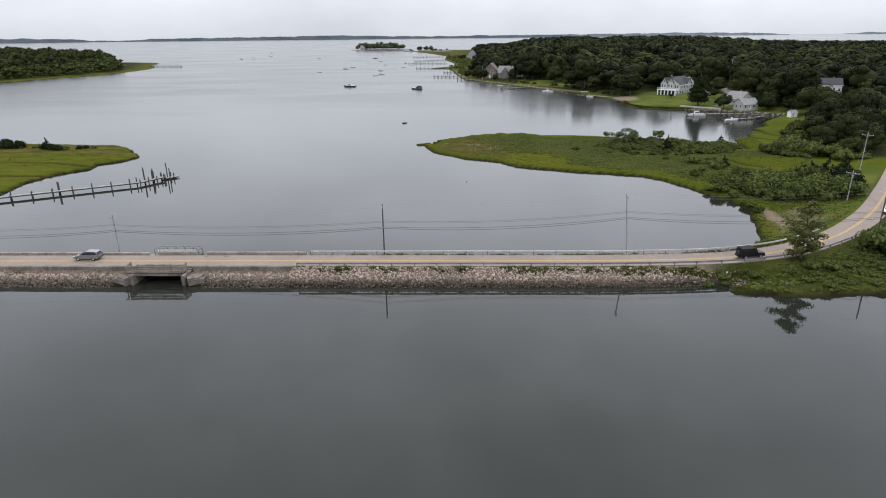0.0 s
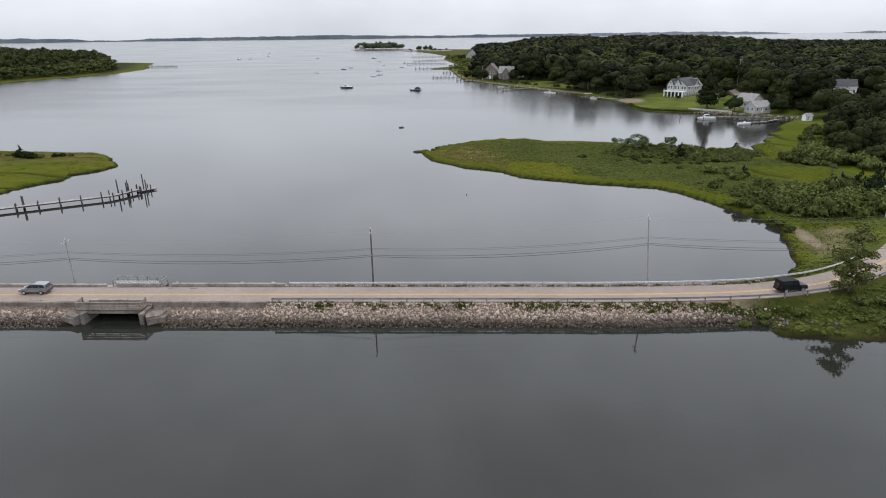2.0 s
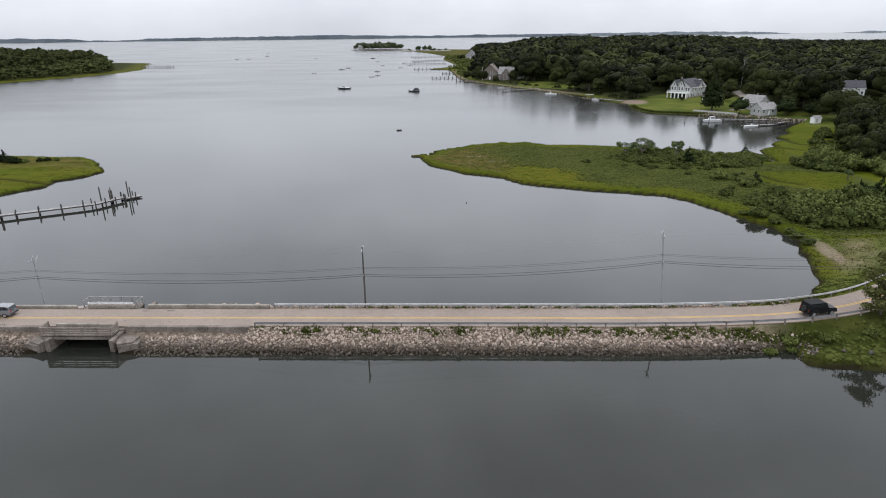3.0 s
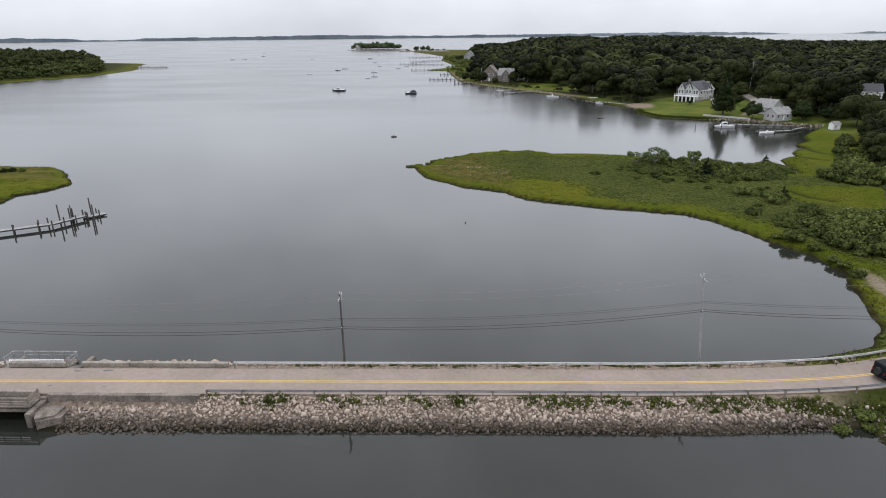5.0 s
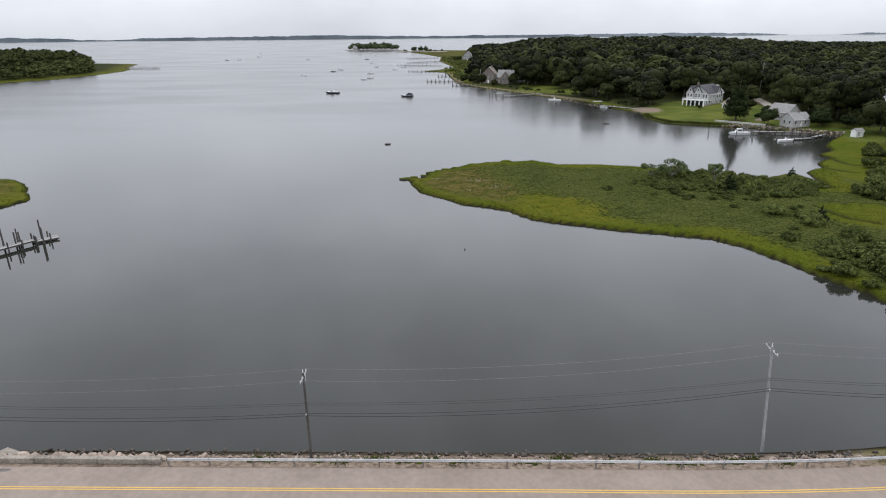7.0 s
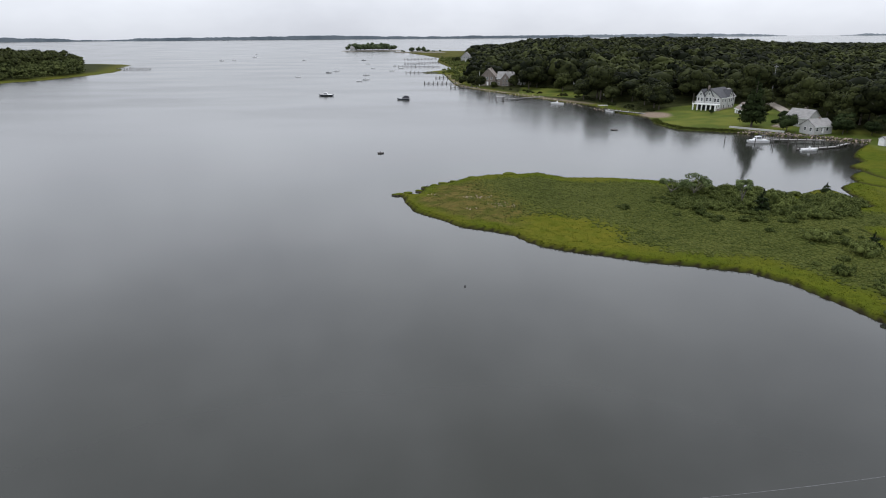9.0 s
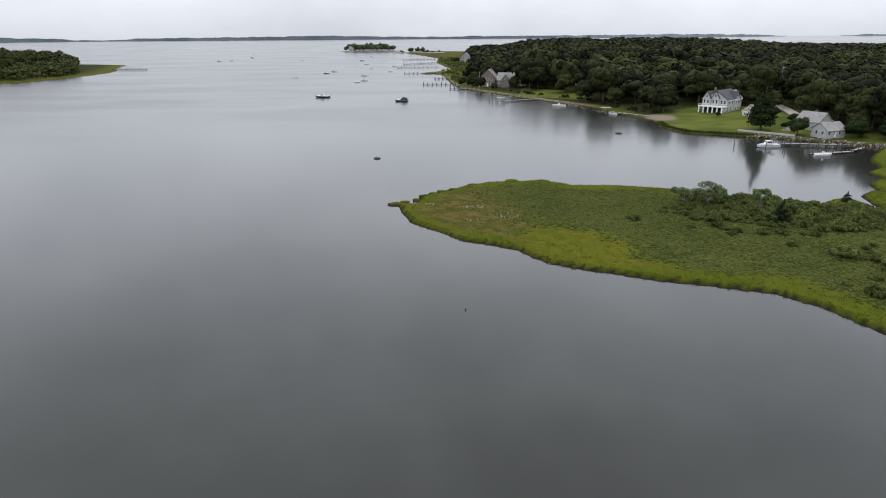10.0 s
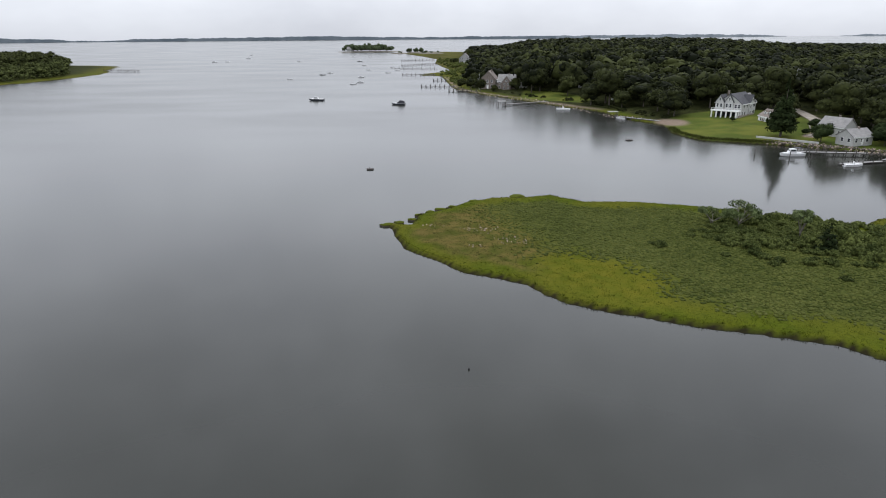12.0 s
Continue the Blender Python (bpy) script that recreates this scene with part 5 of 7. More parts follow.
# bushes between the road and the near water
thicket("bank_bushes", "low green bushes on the bank below the road bend", SHRUBS, fill([(56, 97), (66, 101), (76, 109), (90, 122), (100, 132), (106, 96), (70, 91.5), (56, 91.5)], 2.1, 0.2), 0.28, 0.6)
scatter(SHRUBS, fill([(72, 103), (78, 109), (86, 116), (94, 124), (112, 130), (98, 102)], 3.2), 1.4, 2.0)
thicket("verge_bushes", "low green bushes at the end of the riprap", SHRUBS[3:], fill([(38, 95.6), (58, 97.5), (60, 95), (40, 93.2)], 2.4, 0.35), 0.35, 0.7)
# left marsh
DARK_SHRUBS = [make_shrub(40 + k, h, r, 15, 80, 0.36, M_LEAF_CEDAR, "dark green shrub on the western marsh") for k, (h, r) in enumerate(((2.8, 2.3), (3.6, 2.6)))]
scatter(DARK_SHRUBS, [(-176, 222), (-170, 221), (-166, 222), (-183, 221), (-190, 223), (-173, 225), (-179, 226)], 0.8, 1.25)
scatter(DARK_SHRUBS, [(-155, 219.5), (-151, 218), (-152.5, 220), (-148, 217)], 0.5, 0.8)
scatter(DARK_SHRUBS, [(-141.5, 219.5), (-139.5, 220.5)], 0.45, 0.6)
scatter(SHRUBS, [(-146, 218.5), (-137, 221), (-160, 222)], 0.4, 0.6)
put(CEDARS[0], -153.5, 219, 0.9, 30)
# cedars on the spit and beside the big bushes
for x, y, s in ((70.5, 209.5, 1.25), (79.5, 184, 0.85), (96.5, 228.5, 0.8), (94, 157, 1.8), (97, 160, 1.6), (92, 161, 1.4), (99, 157, 1.7), (96, 154, 1.5), (101, 162, 1.8)):
    put(CEDARS[int(rng.integers(2))], x, y, s, rng.uniform(0, 360))
for x, y, s in ((64.5, 153, 1.0), (62.6, 155, 0.8), (66.0, 148, 0.8), (66.4, 139.5, 1.0), (66.2, 142, 0.7), (65.6, 134.5, 0.6)):
    put(SHRUBS[int(rng.integers(len(SHRUBS)))], x + 1.2, y, s * 0.8, rng.uniform(0, 360))
scatter(DARK_SHRUBS, [(95, 158.5), (98, 155), (100, 159.5), (92.5, 158)], 1.4, 1.9)
SNAGS = [make_snag(61, 4.8, 3.6, 1.0), make_snag(62, 5.6, 1.5, 0.7)]
put(SNAGS[0], 60.5, 224, 1.0, 30)
put(SNAGS[0], 55.5, 225.5, 0.8, 140)
put(SNAGS[1], 69.5, 217, 1.0, 0)
put(SNAGS[1], 103.5, 183.5, 0.6, 50)
# the small open tree beside the road
def make_open_tree():
    """A slender tree whose limbs carry flat separate sprays of leaves."""
    r = np.random.default_rng(71)
    tree = thing("roadside_tree", "slender open-crowned olive green tree beside the road bend", "tree")
    wood, lobes = Geo().tube((0, 0, -0.4), (0.2, 0, 5.0), 0.2, 0.12, 8).tube((0.2, 0, 5.0), (0.0, 0.1, 10.2), 0.12, 0.03, 7), []
    for i in range(22):
        z, w = 0.9 + 8.6 * (i / 21) ** 1.35, 2.4 * i
        reach = 3.4 * (1 - 0.8 * abs(i / 21 - 0.45)) * r.uniform(0.6, 1.1)
        e = (reach * math.cos(w), reach * math.sin(w), z + r.uniform(0.1, 0.9))
        wood.tube((0.1, 0, z - 0.4), e, 0.06, 0.02, 5)
        lobes += [((e[0] * q, e[1] * q, e[2] - 0.25 * (1 - q)), (0.95 * r.uniform(0.7, 1.3), 0.95 * r.uniform(0.7, 1.3), 0.5)) for q in (0.4, 0.7, 1.0)]
    part("trunk", wood, M_BARK, tree)
    v, f = foliage(r, lobes, 60, 0.36, 1, 0.4)
    part("crown", raw_mesh("crown", v, f, M_LEAF_OLIVE), None, tree)
    return tree


put(make_open_tree(), 58.4, 101.0, 0.98, 40)


def tussocks(name, label, pts, height, spread, blades, mat, lean=0.5):
    """Many small upright tufts as one sheet of narrow blades."""
    z = land(pts[:, 0], pts[:, 1])[0]
    n = len(pts)
    c = np.column_stack([pts, z])[:, None, :] + np.zeros((1, blades, 1))
    c[..., :2] += rng.normal(scale=spread * 0.4, size=(n, blades, 2))
    w = rng.uniform(0, 2 * math.pi, (n, blades))
    h = height * rng.uniform(0.5, 1.2, (n, 1)) * rng.uniform(0.7, 1.2, (n, blades))
    wide = h * rng.uniform(0.12, 0.25, (n, blades))
    side = np.stack([np.cos(w), np.sin(w), np.zeros_like(w)], -1) * wide[..., None]
    tip = c + np.stack([rng.normal(scale=lean, size=w.shape) * h, rng.normal(scale=lean, size=w.shape) * h, h], -1)
    base = c - np.array([0, 0, 0.08])
    v = np.stack([base - side, base + side, tip], 2).reshape(-1, 3)
    f = np.arange(len(v)).reshape(-1, 3)
    return tagged(new(name, raw_mesh(name, v, f, mat)), label, "grass", kind="stuff")


def random_plan(n, x0, x1, y0, y1):
    return np.stack([rng.uniform(x0, x1, n), rng.uniform(y0, y1, n)], 1)


def mounds(name, label, pts, lo, hi, flat, mat):
    """Low rounded clumps of dense plants as one sheet."""
    iv, jf = ICO[1]
    keep = iv[:, 2] > -0.6
    z = land(pts[:, 0], pts[:, 1])[0]
    V, F, T, k = [], [], [], 0
    for (x, y), h in zip(pts, z):
        s = rng.uniform(lo, hi)
        w = rng.uniform(0, 6.28)
        q = iv * rng.uniform(0.6, 1.25, (len(iv), 1))
        q = np.stack([(q[:, 0] * math.cos(w) - q[:, 1] * math.sin(w)) * s + x, (q[:, 0] * math.sin(w) + q[:, 1] * math.cos(w)) * s * rng.uniform(0.7, 1.1) + y, q[:, 2] * s * flat + h], 1)
        V.append(q)
        F.append(jf + k)
        T.append(np.full(len(q), rng.normal(scale=0.13), np.float32))
        k += len(q)
    me = raw_mesh(name, np.concatenate(V), np.concatenate(F), mat, True)
    me.attributes.new("tint", "FLOAT", "POINT").data.foreach_set("value", np.concatenate(T))
    return tagged(new(name, me), label, "marsh plants", kind="stuff")


spit = random_plan(70000, -4, 104, 140, 256)
q = land(spit[:, 0], spit[:, 1])
el, hay, gold = plants(spit[:, 0], spit[:, 1], q[5])
road_gap = line_distance(spit[:, 0], spit[:, 1], ROAD_LINE) > 8
sel = (q[5] > 2) & (el > rng.uniform(0.02, 1.0, len(el))) & road_gap & (q[3] < 0.1)
mounds("marsh_elder", "low dull green marsh elder covering the spit", spit[sel][:23000], 0.2, 0.44, 0.6, M_MARSHBUSH)
fringe = random_plan(120000, -16, 160, 86, 300)
q = land(fringe[:, 0], fringe[:, 1])
sel = (q[5] > 0.5) & (q[5] < 1.5) & (q[0] > 0.3) & (q[0] < 0.8)
tussocks("shore_grass", "short green grass fringe along the water's edge", fringe[sel][:12000], 0.22, 0.4, 6, M_GRASS, 0.35)
lm = random_plan(16000, -190, -110, 140, 232)
q = land(lm[:, 0], lm[:, 1])
tussocks("marsh_fringe", "green grass fringe along the western marsh edge", lm[(q[5] > 0.05) & (q[5] < 1.0)][:3000], 0.3, 0.4, 6, M_GRASS, 0.35)
bank = random_plan(26000, 40, 120, 86, 150)
q = land(bank[:, 0], bank[:, 1])
dr = line_distance(bank[:, 0], bank[:, 1], ROAD_LINE)
bk = random_plan(9000, 46, 112, 88, 118)
qk = land(bk[:, 0], bk[:, 1])
dr2 = line_distance(bk[:, 0], bk[:, 1], ROAD_LINE)
mounds("bank_scrub", "low olive scrub on the bank between the road and the water", bk[(qk[5] > 0.8) & (dr2 > 4.2) & (ripple(bk[:, 0], bk[:, 1], 3.0, 4.0) > -0.25)][:3500], 0.2, 0.5, 0.7, M_MARSHBUSH)
tussocks("rough_grass", "rough green grass and weeds beside the road bend", bank[(q[5] > 0.2) & (dr > 3.4) & (q[3] < 0.5)][:9000], 0.26, 0.5, 5, M_SCRUB, 0.9)
def clumps(x0, x1, y0, y1, count, each, wide):
    """Plan points in loose clumps along a strip."""
    c = np.stack([rng.uniform(x0, x1, count), rng.uniform(y0, y1, count)], 1)
    return (c[:, None, :] + rng.normal(size=(count, each, 2)) * np.array([wide, 0.28])).reshape(-1, 2)


weeds = [clumps(a, b, 95.3, 96.3, n, 13, w) for a, b, n, w in ((-27, -12, 12, 0.7), (-12, 8, 11, 0.5), (8, 26, 20, 0.6), (26, 50, 44, 0.8), (-120, -60, 14, 0.7))]
weeds += [clumps(a, b, 103.3, 104.5, n, 16, 0.6) for a, b, n in ((-20, -16, 3), (-16, 46, 18), (-90, -66, 7))]
weeds.append(offset_line(4.0, 40, 64, 0.12) + rng.normal(scale=0.3, size=(len(offset_line(4.0, 40, 64, 0.12)), 2)))
tussocks("verge_weeds", "green weeds growing along the rails above the rocks", np.concatenate(weeds), 0.36, 0.5, 7, M_MARSHBUSH, 0.7)
mounds("verge_clumps", "soft green clumps of weeds between the rails and the rocks", np.concatenate(weeds)[::3], 0.14, 0.34, 0.8, M_MARSHBUSH)
point = random_plan(5000, -40, 26, 640, 1320)
q = land(point[:, 0], point[:, 1])
thicket("point_bushes", "dark low bushes on the far marshy point", SHRUBS, point[(q[5] > 4) & (q[6] < 6) & (ripple(point[:, 0], point[:, 1], 16.0, 8.0) > -0.1)][:330], 0.8, 1.7, 0.3)
sward = random_plan(60000, -16, 112, 134, 256)
q = land(sward[:, 0], sward[:, 1])
el, hay, gold = plants(sward[:, 0], sward[:, 1], q[5])
clear = (q[5] > 1.2) & (el < 0.5) & (q[3] < 0.1) & (q[2] < 0.3) & (line_distance(sward[:, 0], sward[:, 1], ROAD_LINE) > 8)
tussocks("spit_sward", "short salt grass tufts over the front and tip of the spit", sward[clear & (hay < 0.4)][:13000], 0.2, 0.7, 5, M_GRASS, 0.8)
tussocks("tip_sward", "dry olive salt hay tufts near the tip of the spit", sward[clear & (hay >= 0.4)][:3000], 0.2, 0.7, 5, M_SCRUB, 0.9)
west = random_plan(16000, -200, -110, 140, 232)
q = land(west[:, 0], west[:, 1])
w = ripple(west[:, 0] * 0.5, west[:, 1] * 1.6, 5.0, 2.0)
tussocks("marsh_sward", "olive and golden salt grass tufts on the western marsh", west[(q[5] > 1.2) & (w > 0.0)][:6000], 0.26, 0.7, 5, M_GRASS, 0.8)
t = rng.uniform(0, 1, 900)
edge = np.stack([np.interp(t, (0, 0.15, 0.35, 0.6, 1), (97, 95, 99, 110, 122)), np.interp(t, (0, 0.15, 0.35, 0.6, 1), (376, 359, 343, 338, 332))], 1) + rng.normal(scale=0.7, size=(900, 2)) + np.array([1.2, 1.2])
tussocks("bank_grass", "tall green grass along the lawn's shore", edge, 0.8, 0.9, 6, M_MARSHBUSH, 0.5)

# ---- docks, piles and boats ----
def dock(label, a, b, width, z, step, above, seed, name="dock", caps=0):
    """A plank deck on two rows of piles from a to b."""
    rg = random.Random(seed)
    a, b = Vector((*a, 0)), Vector((*b, 0))
    L = (b - a).length
    turn = math.degrees(math.atan2(b.y - a.y, b.x - a.x))
    thick = 0.17 if a.y < 550 else 0.24
    d = thing(name, label, "dock", pose(a.x, a.y, 0, 0, 0, turn), kind="structure" if L > 60 else "")
    for s in (-1, 1):
        part("stringer", Geo().box((L / 2, s * (width / 2 - 0.08), z - 0.17), (L, 0.1, 0.26)), M_PILE, d)
    if L < 46:
        n = max(4, int(L / 0.34))
        plank = Geo().box((0, 0, 0), (L / n - 0.03, width, 0.05), 0, 0.008).mesh("plank", M_DOCK)
        for k in range(n):
            ob = part("plank", plank, None, d)
            ob.matrix_basis = pose((k + 0.5) * L / n, rg.uniform(-0.02, 0.02), z)
    else:
        part("deck", Geo().box((L / 2, 0, z), (L, width, 0.06)), M_PILE if a.y > 550 else M_DOCK, d)
    k = 0.0
    while k <= L:
        for s in (-1, 1):
            top = z + above * rg.uniform(0.6, 1.25)
            part("piling", Geo().tube((k, s * width / 2, -1.6), (k + rg.uniform(-0.06, 0.06), s * (width / 2 + 0.03), top), thick, thick * 0.85, 8), M_PILE, d)
        k += step
    for i in range(caps):
        x = L * (i + 1) / (caps + 1)
        part("tall_piling", Geo().tube((x, width / 2 + 0.3, -1.6), (x, width / 2 + 0.3, z + rg.uniform(1.6, 3.2)), 0.15, 0.13, 8), M_PILE, d)
    return d


dock("long silvered timber dock on dark piles off the western marsh", (-136, 137.5), (-90.5, 164.3), 1.5, 0.95, 4.6, 0.9, 1)
dock("angled outer arm of the timber dock with tall mooring piles", (-90.5, 164.3), (-86.6, 171.4), 1.6, 0.95, 2.6, 1.1, 2, caps=2)
dock("small float at the end of the timber dock", (-87.2, 171.6), (-84.2, 174.8), 2.2, 0.45, 2.8, 1.3, 3, "dock_float")


def pile(x, y, top, r=0.14, label="dark mooring pile standing in the water"):
    return tagged(part("mooring_piling", Geo().tube((x, y, -1.6), (x, y, top), r, r * 0.85, 8), M_PILE), label, "pile", "mooring piles")


for x, y, top in ((-107.6, 155.6, 3.1), (-108.1, 156.2, 3.0), (-90.6, 167.8, 4.4), (-86.4, 173.0, 4.6), (-88.6, 168.5, 3.4), (-89.2, 170.5, 2.8), (-84.6, 170.9, 3.6), (105.6, 312, 2.4), (22, 476, 3), (24, 477, 3), (26, 476, 2.6), (29, 487, 2.5), (114, 305, 2.4), (119, 301, 2.6), (124, 300, 2.2), (121, 306, 2.4), (87, 401, 2.4), (81, 409, 3)):
    pile(x, y, top, 0.3 if x == -107.6 else 0.17)

# the docks along the eastern shore
dock("weathered dock along the rocky shore below the grey houses", (117, 313.5), (143, 309.5), 1.6, 0.9, 3.2, 0.9, 11)
dock("pale floating dock with a gangway off the rocks", (124, 293.5), (140.5, 297.5), 1.5, 0.5, 4.0, 0.7, 12, "dock_float")
dock("gangway from the rocks to the floating dock", (140.5, 297.5), (148, 303), 1.2, 0.85, 3.5, 0.6, 13, "gangway")
dock("timber dock reaching out from the sandy beach", (83, 414), (99, 395), 2.0, 1.1, 3.2, 0.9, 14)
dock("timber dock with a boat lift off the far shore", (30, 475), (60, 492), 1.6, 1.0, 4.0, 0.8, 15)
dock("timber dock off the far shore", (-28, 627), (2, 623), 1.6, 1.0, 4.0, 1.4, 16)
dock("timber dock off the far shore with rafts", (-4, 578), (18, 572), 1.8, 1.0, 3.6, 1.2, 17, caps=3)
dock("long timber dock off the marsh point", (-58, 797), (-20, 795), 1.8, 1.0, 5.0, 1.4, 18)
dock("distant timber dock off the marsh point", (-78, 1030), (-26, 1085), 2.0, 1.2, 6.0, 1.8, 19)
dock("distant timber dock off the northern shore", (-80, 940), (-22, 945), 2.0, 1.2, 6.0, 1.8, 20)
dock("distant timber dock off the northern shore", (-95, 1230), (-36, 1260), 2.2, 1.2, 7.0, 2.0, 21)
dock("distant timber pier off the wooded island", (-466, 921), (-414, 913), 2.2, 1.6, 5.0, 2.0, 22, caps=4)
dock("timber dock off the far shore", (-20, 700), (-6, 704), 1.8, 1.0, 4.0, 1.5, 23)


def boat_lift(x, y, z):
    b = thing("boat_lift", "roofed timber boat lift at the dock end", "boat lift", pose(x, y, 0))
    for s in (-1.6, 1.6):
        for t in (-2.2, 2.2):
            part("piling", Geo().tube((t, s, -1.6), (t, s, z), 0.16, 0.14, 8), M_PILE, b)
    part("roof", Geo().box((0, 0, z), (5.2, 4.0, 0.16), 0, 0.04), M_DOCK, b)
    return b


boat_lift(29, 474, 3.0)
boat_lift(82, 417, 3.0)


def boat(label, x, y, turn, length, hull, style, name="motor_boat"):
    """A planing hull with a raked bow, deck, screen and a cabin, cover or open cockpit."""
    b = thing(name, label, "boat", pose(x, y, -0.08, 0, 0, turn), "boats on the bay")
    L, B = length, length * 0.31
    hgt = 0.11 * L + 0.15
    sec = []
    for q, w, rise in ((-0.5, 0.86, 0.0), (-0.2, 1.0, 0.0), (0.15, 0.95, 0.06), (0.35, 0.62, 0.2), (0.46, 0.24, 0.36), (0.5, 0.03, 0.46)):
        x0, hw = q * L, w * B / 2
        deck = hgt * (0.86 + 0.55 * rise)
        sec.append([(x0 - 0.03 * L * (q > 0.4), 0, -0.25 + rise * hgt), (x0, hw * 0.75, 0.0 + rise * hgt * 0.8), (x0 + 0.02 * L, hw, deck), (x0 + 0.02 * L, -hw, deck), (x0, -hw * 0.75, 0.0 + rise * hgt * 0.8)])
    part("hull", Geo().loft(sec), hull, b)
    part("gunwale", Geo().box((-0.12 * L, 0.485 * B, hgt * 0.9), (0.72 * L, 0.07, 0.1)).box((-0.12 * L, -0.485 * B, hgt * 0.9), (0.72 * L, 0.07, 0.1)), M_GEL, b)
    part("foredeck", Geo().prism([(0.12 * L, -0.42 * B), (0.33 * L, -0.28 * B), (0.46 * L, 0), (0.33 * L, 0.28 * B), (0.12 * L, 0.42 * B)], hgt * 0.9, hgt * 1.12), M_GEL, b)
    part("cockpit_floor", Geo().box((-0.2 * L, 0, hgt * 0.92), (0.5 * L, 0.78 * B, 0.06)), M_GEL if style != "cover" else M_CANVAS, b)
    if style in ("cabin", "cruiser"):
        c = 0.14 * L if style == "cabin" else 0.2 * L
        part("cabin", Geo().loft([[(-0.12 * L, s * 0.34 * B, hgt), (0.20 * L, s * 0.26 * B, hgt), (0.12 * L, s * 0.24 * B, hgt + c * 0.8), (-0.10 * L, s * 0.3 * B, hgt + c * 0.85)] for s in (-1, -0.98, 0.98, 1)]), M_GEL, b)
        for s in (-1, 1):
            part("cabin_window", Geo().box((0.02 * L, s * 0.315 * B, hgt + c * 0.5), (0.2 * L, 0.05, c * 0.28), -4 * s), M_GLASS, b)
        part("windscreen", Geo().box((0.15 * L, 0, hgt + c * 0.5), (0.06, 0.4 * B, c * 0.3)), M_GLASS, b)
    if style == "cruiser":
        part("canvas_top", Geo().box((-0.2 * L, 0, hgt + 0.2 * L), (0.26 * L, 0.7 * B, 0.12), 0, 0.05), M_CANVAS, b, "dark canvas top")
        for s in (-1, 1):
            for t in (-0.32, -0.1):
                part("top_strut", Geo().tube((t * L, s * 0.3 * B, hgt), (t * L, s * 0.3 * B, hgt + 0.2 * L), 0.03, 0.03, 6), M_STEEL, b)
    if style == "cover":
        part("canvas_cover", Geo().loft([[(q * L, s * w * B, hgt * 0.9) if abs(s) == 1 else (q * L, s * w * B, hgt * 0.9 + p * L) for s in (-1, -0.3, 0.3, 1)] for q, w, p in ((-0.46, 0.4, 0.14), (-0.3, 0.44, 0.20), (-0.12, 0.44, 0.22), (0.1, 0.36, 0.05))]), M_CANVAS, b, "dark canvas cockpit cover")
    if style in ("open", "cover"):
        part("console", Geo().box((0.02 * L, 0, hgt + 0.06 * L), (0.09 * L, 0.3 * B, 0.13 * L), 0, 0.03), M_GEL, b)
        part("windscreen", Geo().box((0.07 * L, 0, hgt + 0.14 * L), (0.04, 0.3 * B, 0.06 * L)), M_GLASS, b)
    motor = part("outboard_motor", Geo().box((-0.54 * L, 0, hgt * 0.95), (0.35, 0.35, 0.5), 0, 0.08).box((-0.54 * L, 0, 0.1), (0.14, 0.1, 0.9)), M_BLACKPAINT, b)
    return b


boat("dark-hulled motor boat with a white cabin on its mooring", -93.5, 515, 172, 10.4, M_GEL_DARK, "cabin")
boat("white motor boat with a dark cockpit cover on its mooring", -35.2, 485.5, 175, 8.4, M_GEL_DARK, "cover")
FLEET = [(-169, 736, 5, 5.5, "open"), (-152, 813, 170, 7.0, "cabin"), (-150, 852, 175, 7.5, "cabin"), (-92.5, 664, 178, 6.0, "open"), (-89, 686, 172, 6.8, "cabin"), (-100, 765, 170, 7.5, "cabin"), (-169, 1218, 172, 9.5, "cabin"), (-139, 1060, 176, 7, "open"),
         (-113, 921, 172, 6, "open"), (-80, 848, 175, 6.0, "open"), (-88, 980, 172, 6.5, "cabin"), (-74, 916, 178, 6.5, "open"), (-441, 1437, 175, 11, "cabin"), (-438, 1235, 172, 11, "cabin"), (-420, 1250, 178, 9, "open"), (-284, 1238, 176, 7.5, "open"), (-520, 1700, 174, 9, "cabin"), (-236, 1560, 172, 8, "open"), (-190, 1500, 178, 8, "cabin")]
for k, (x, y, turn, size, style) in enumerate(FLEET):
    boat("small white motor boat on its mooring in the bay" if style == "open" else "white cabin motor boat on its mooring in the bay", x, y, turn, size, M_GEL_DARK if k in (1, 6) else M_GEL, style)
boat("white cabin cruiser with a dark canvas top at the dock", 117.3, 309.8, 186, 8.8, M_GEL, "cruiser", "cabin_cruiser")
boat("small white open boat tied to the floating dock", 127, 291.6, 4, 6.2, M_GEL, "open")
boat("white open boat on the beach dock", 84.5, 411, 120, 6.4, M_GEL, "open")
boat("white open boats by the rocky shore", 62.5, 452, 160, 8.0, M_GEL, "open")


def raft(x, y, s):
    r = thing("mooring_raft", "small dark square mooring raft floating in the bay", "raft", pose(x, y, 0, 0, 0, 12))
    part("float_deck", Geo().box((0, 0, 0.2), (s, s * 0.8, 0.3), 0, 0.06), M_PILE, r)
    part("tyre_fender", Geo().tube((s * 0.5, 0, 0.1), (s * 0.5 + 0.2, 0, 0.1), 0.3, 0.3, 12), M_TYRE, r)
    part("mooring_bitt", Geo().tube((0, 0, 0.3), (0, 0, 0.75), 0.1, 0.1, 8), M_PILE, r)
    return r


raft(-27.2, 289.4, 2.0)
raft(70.4, 344, 2.4)


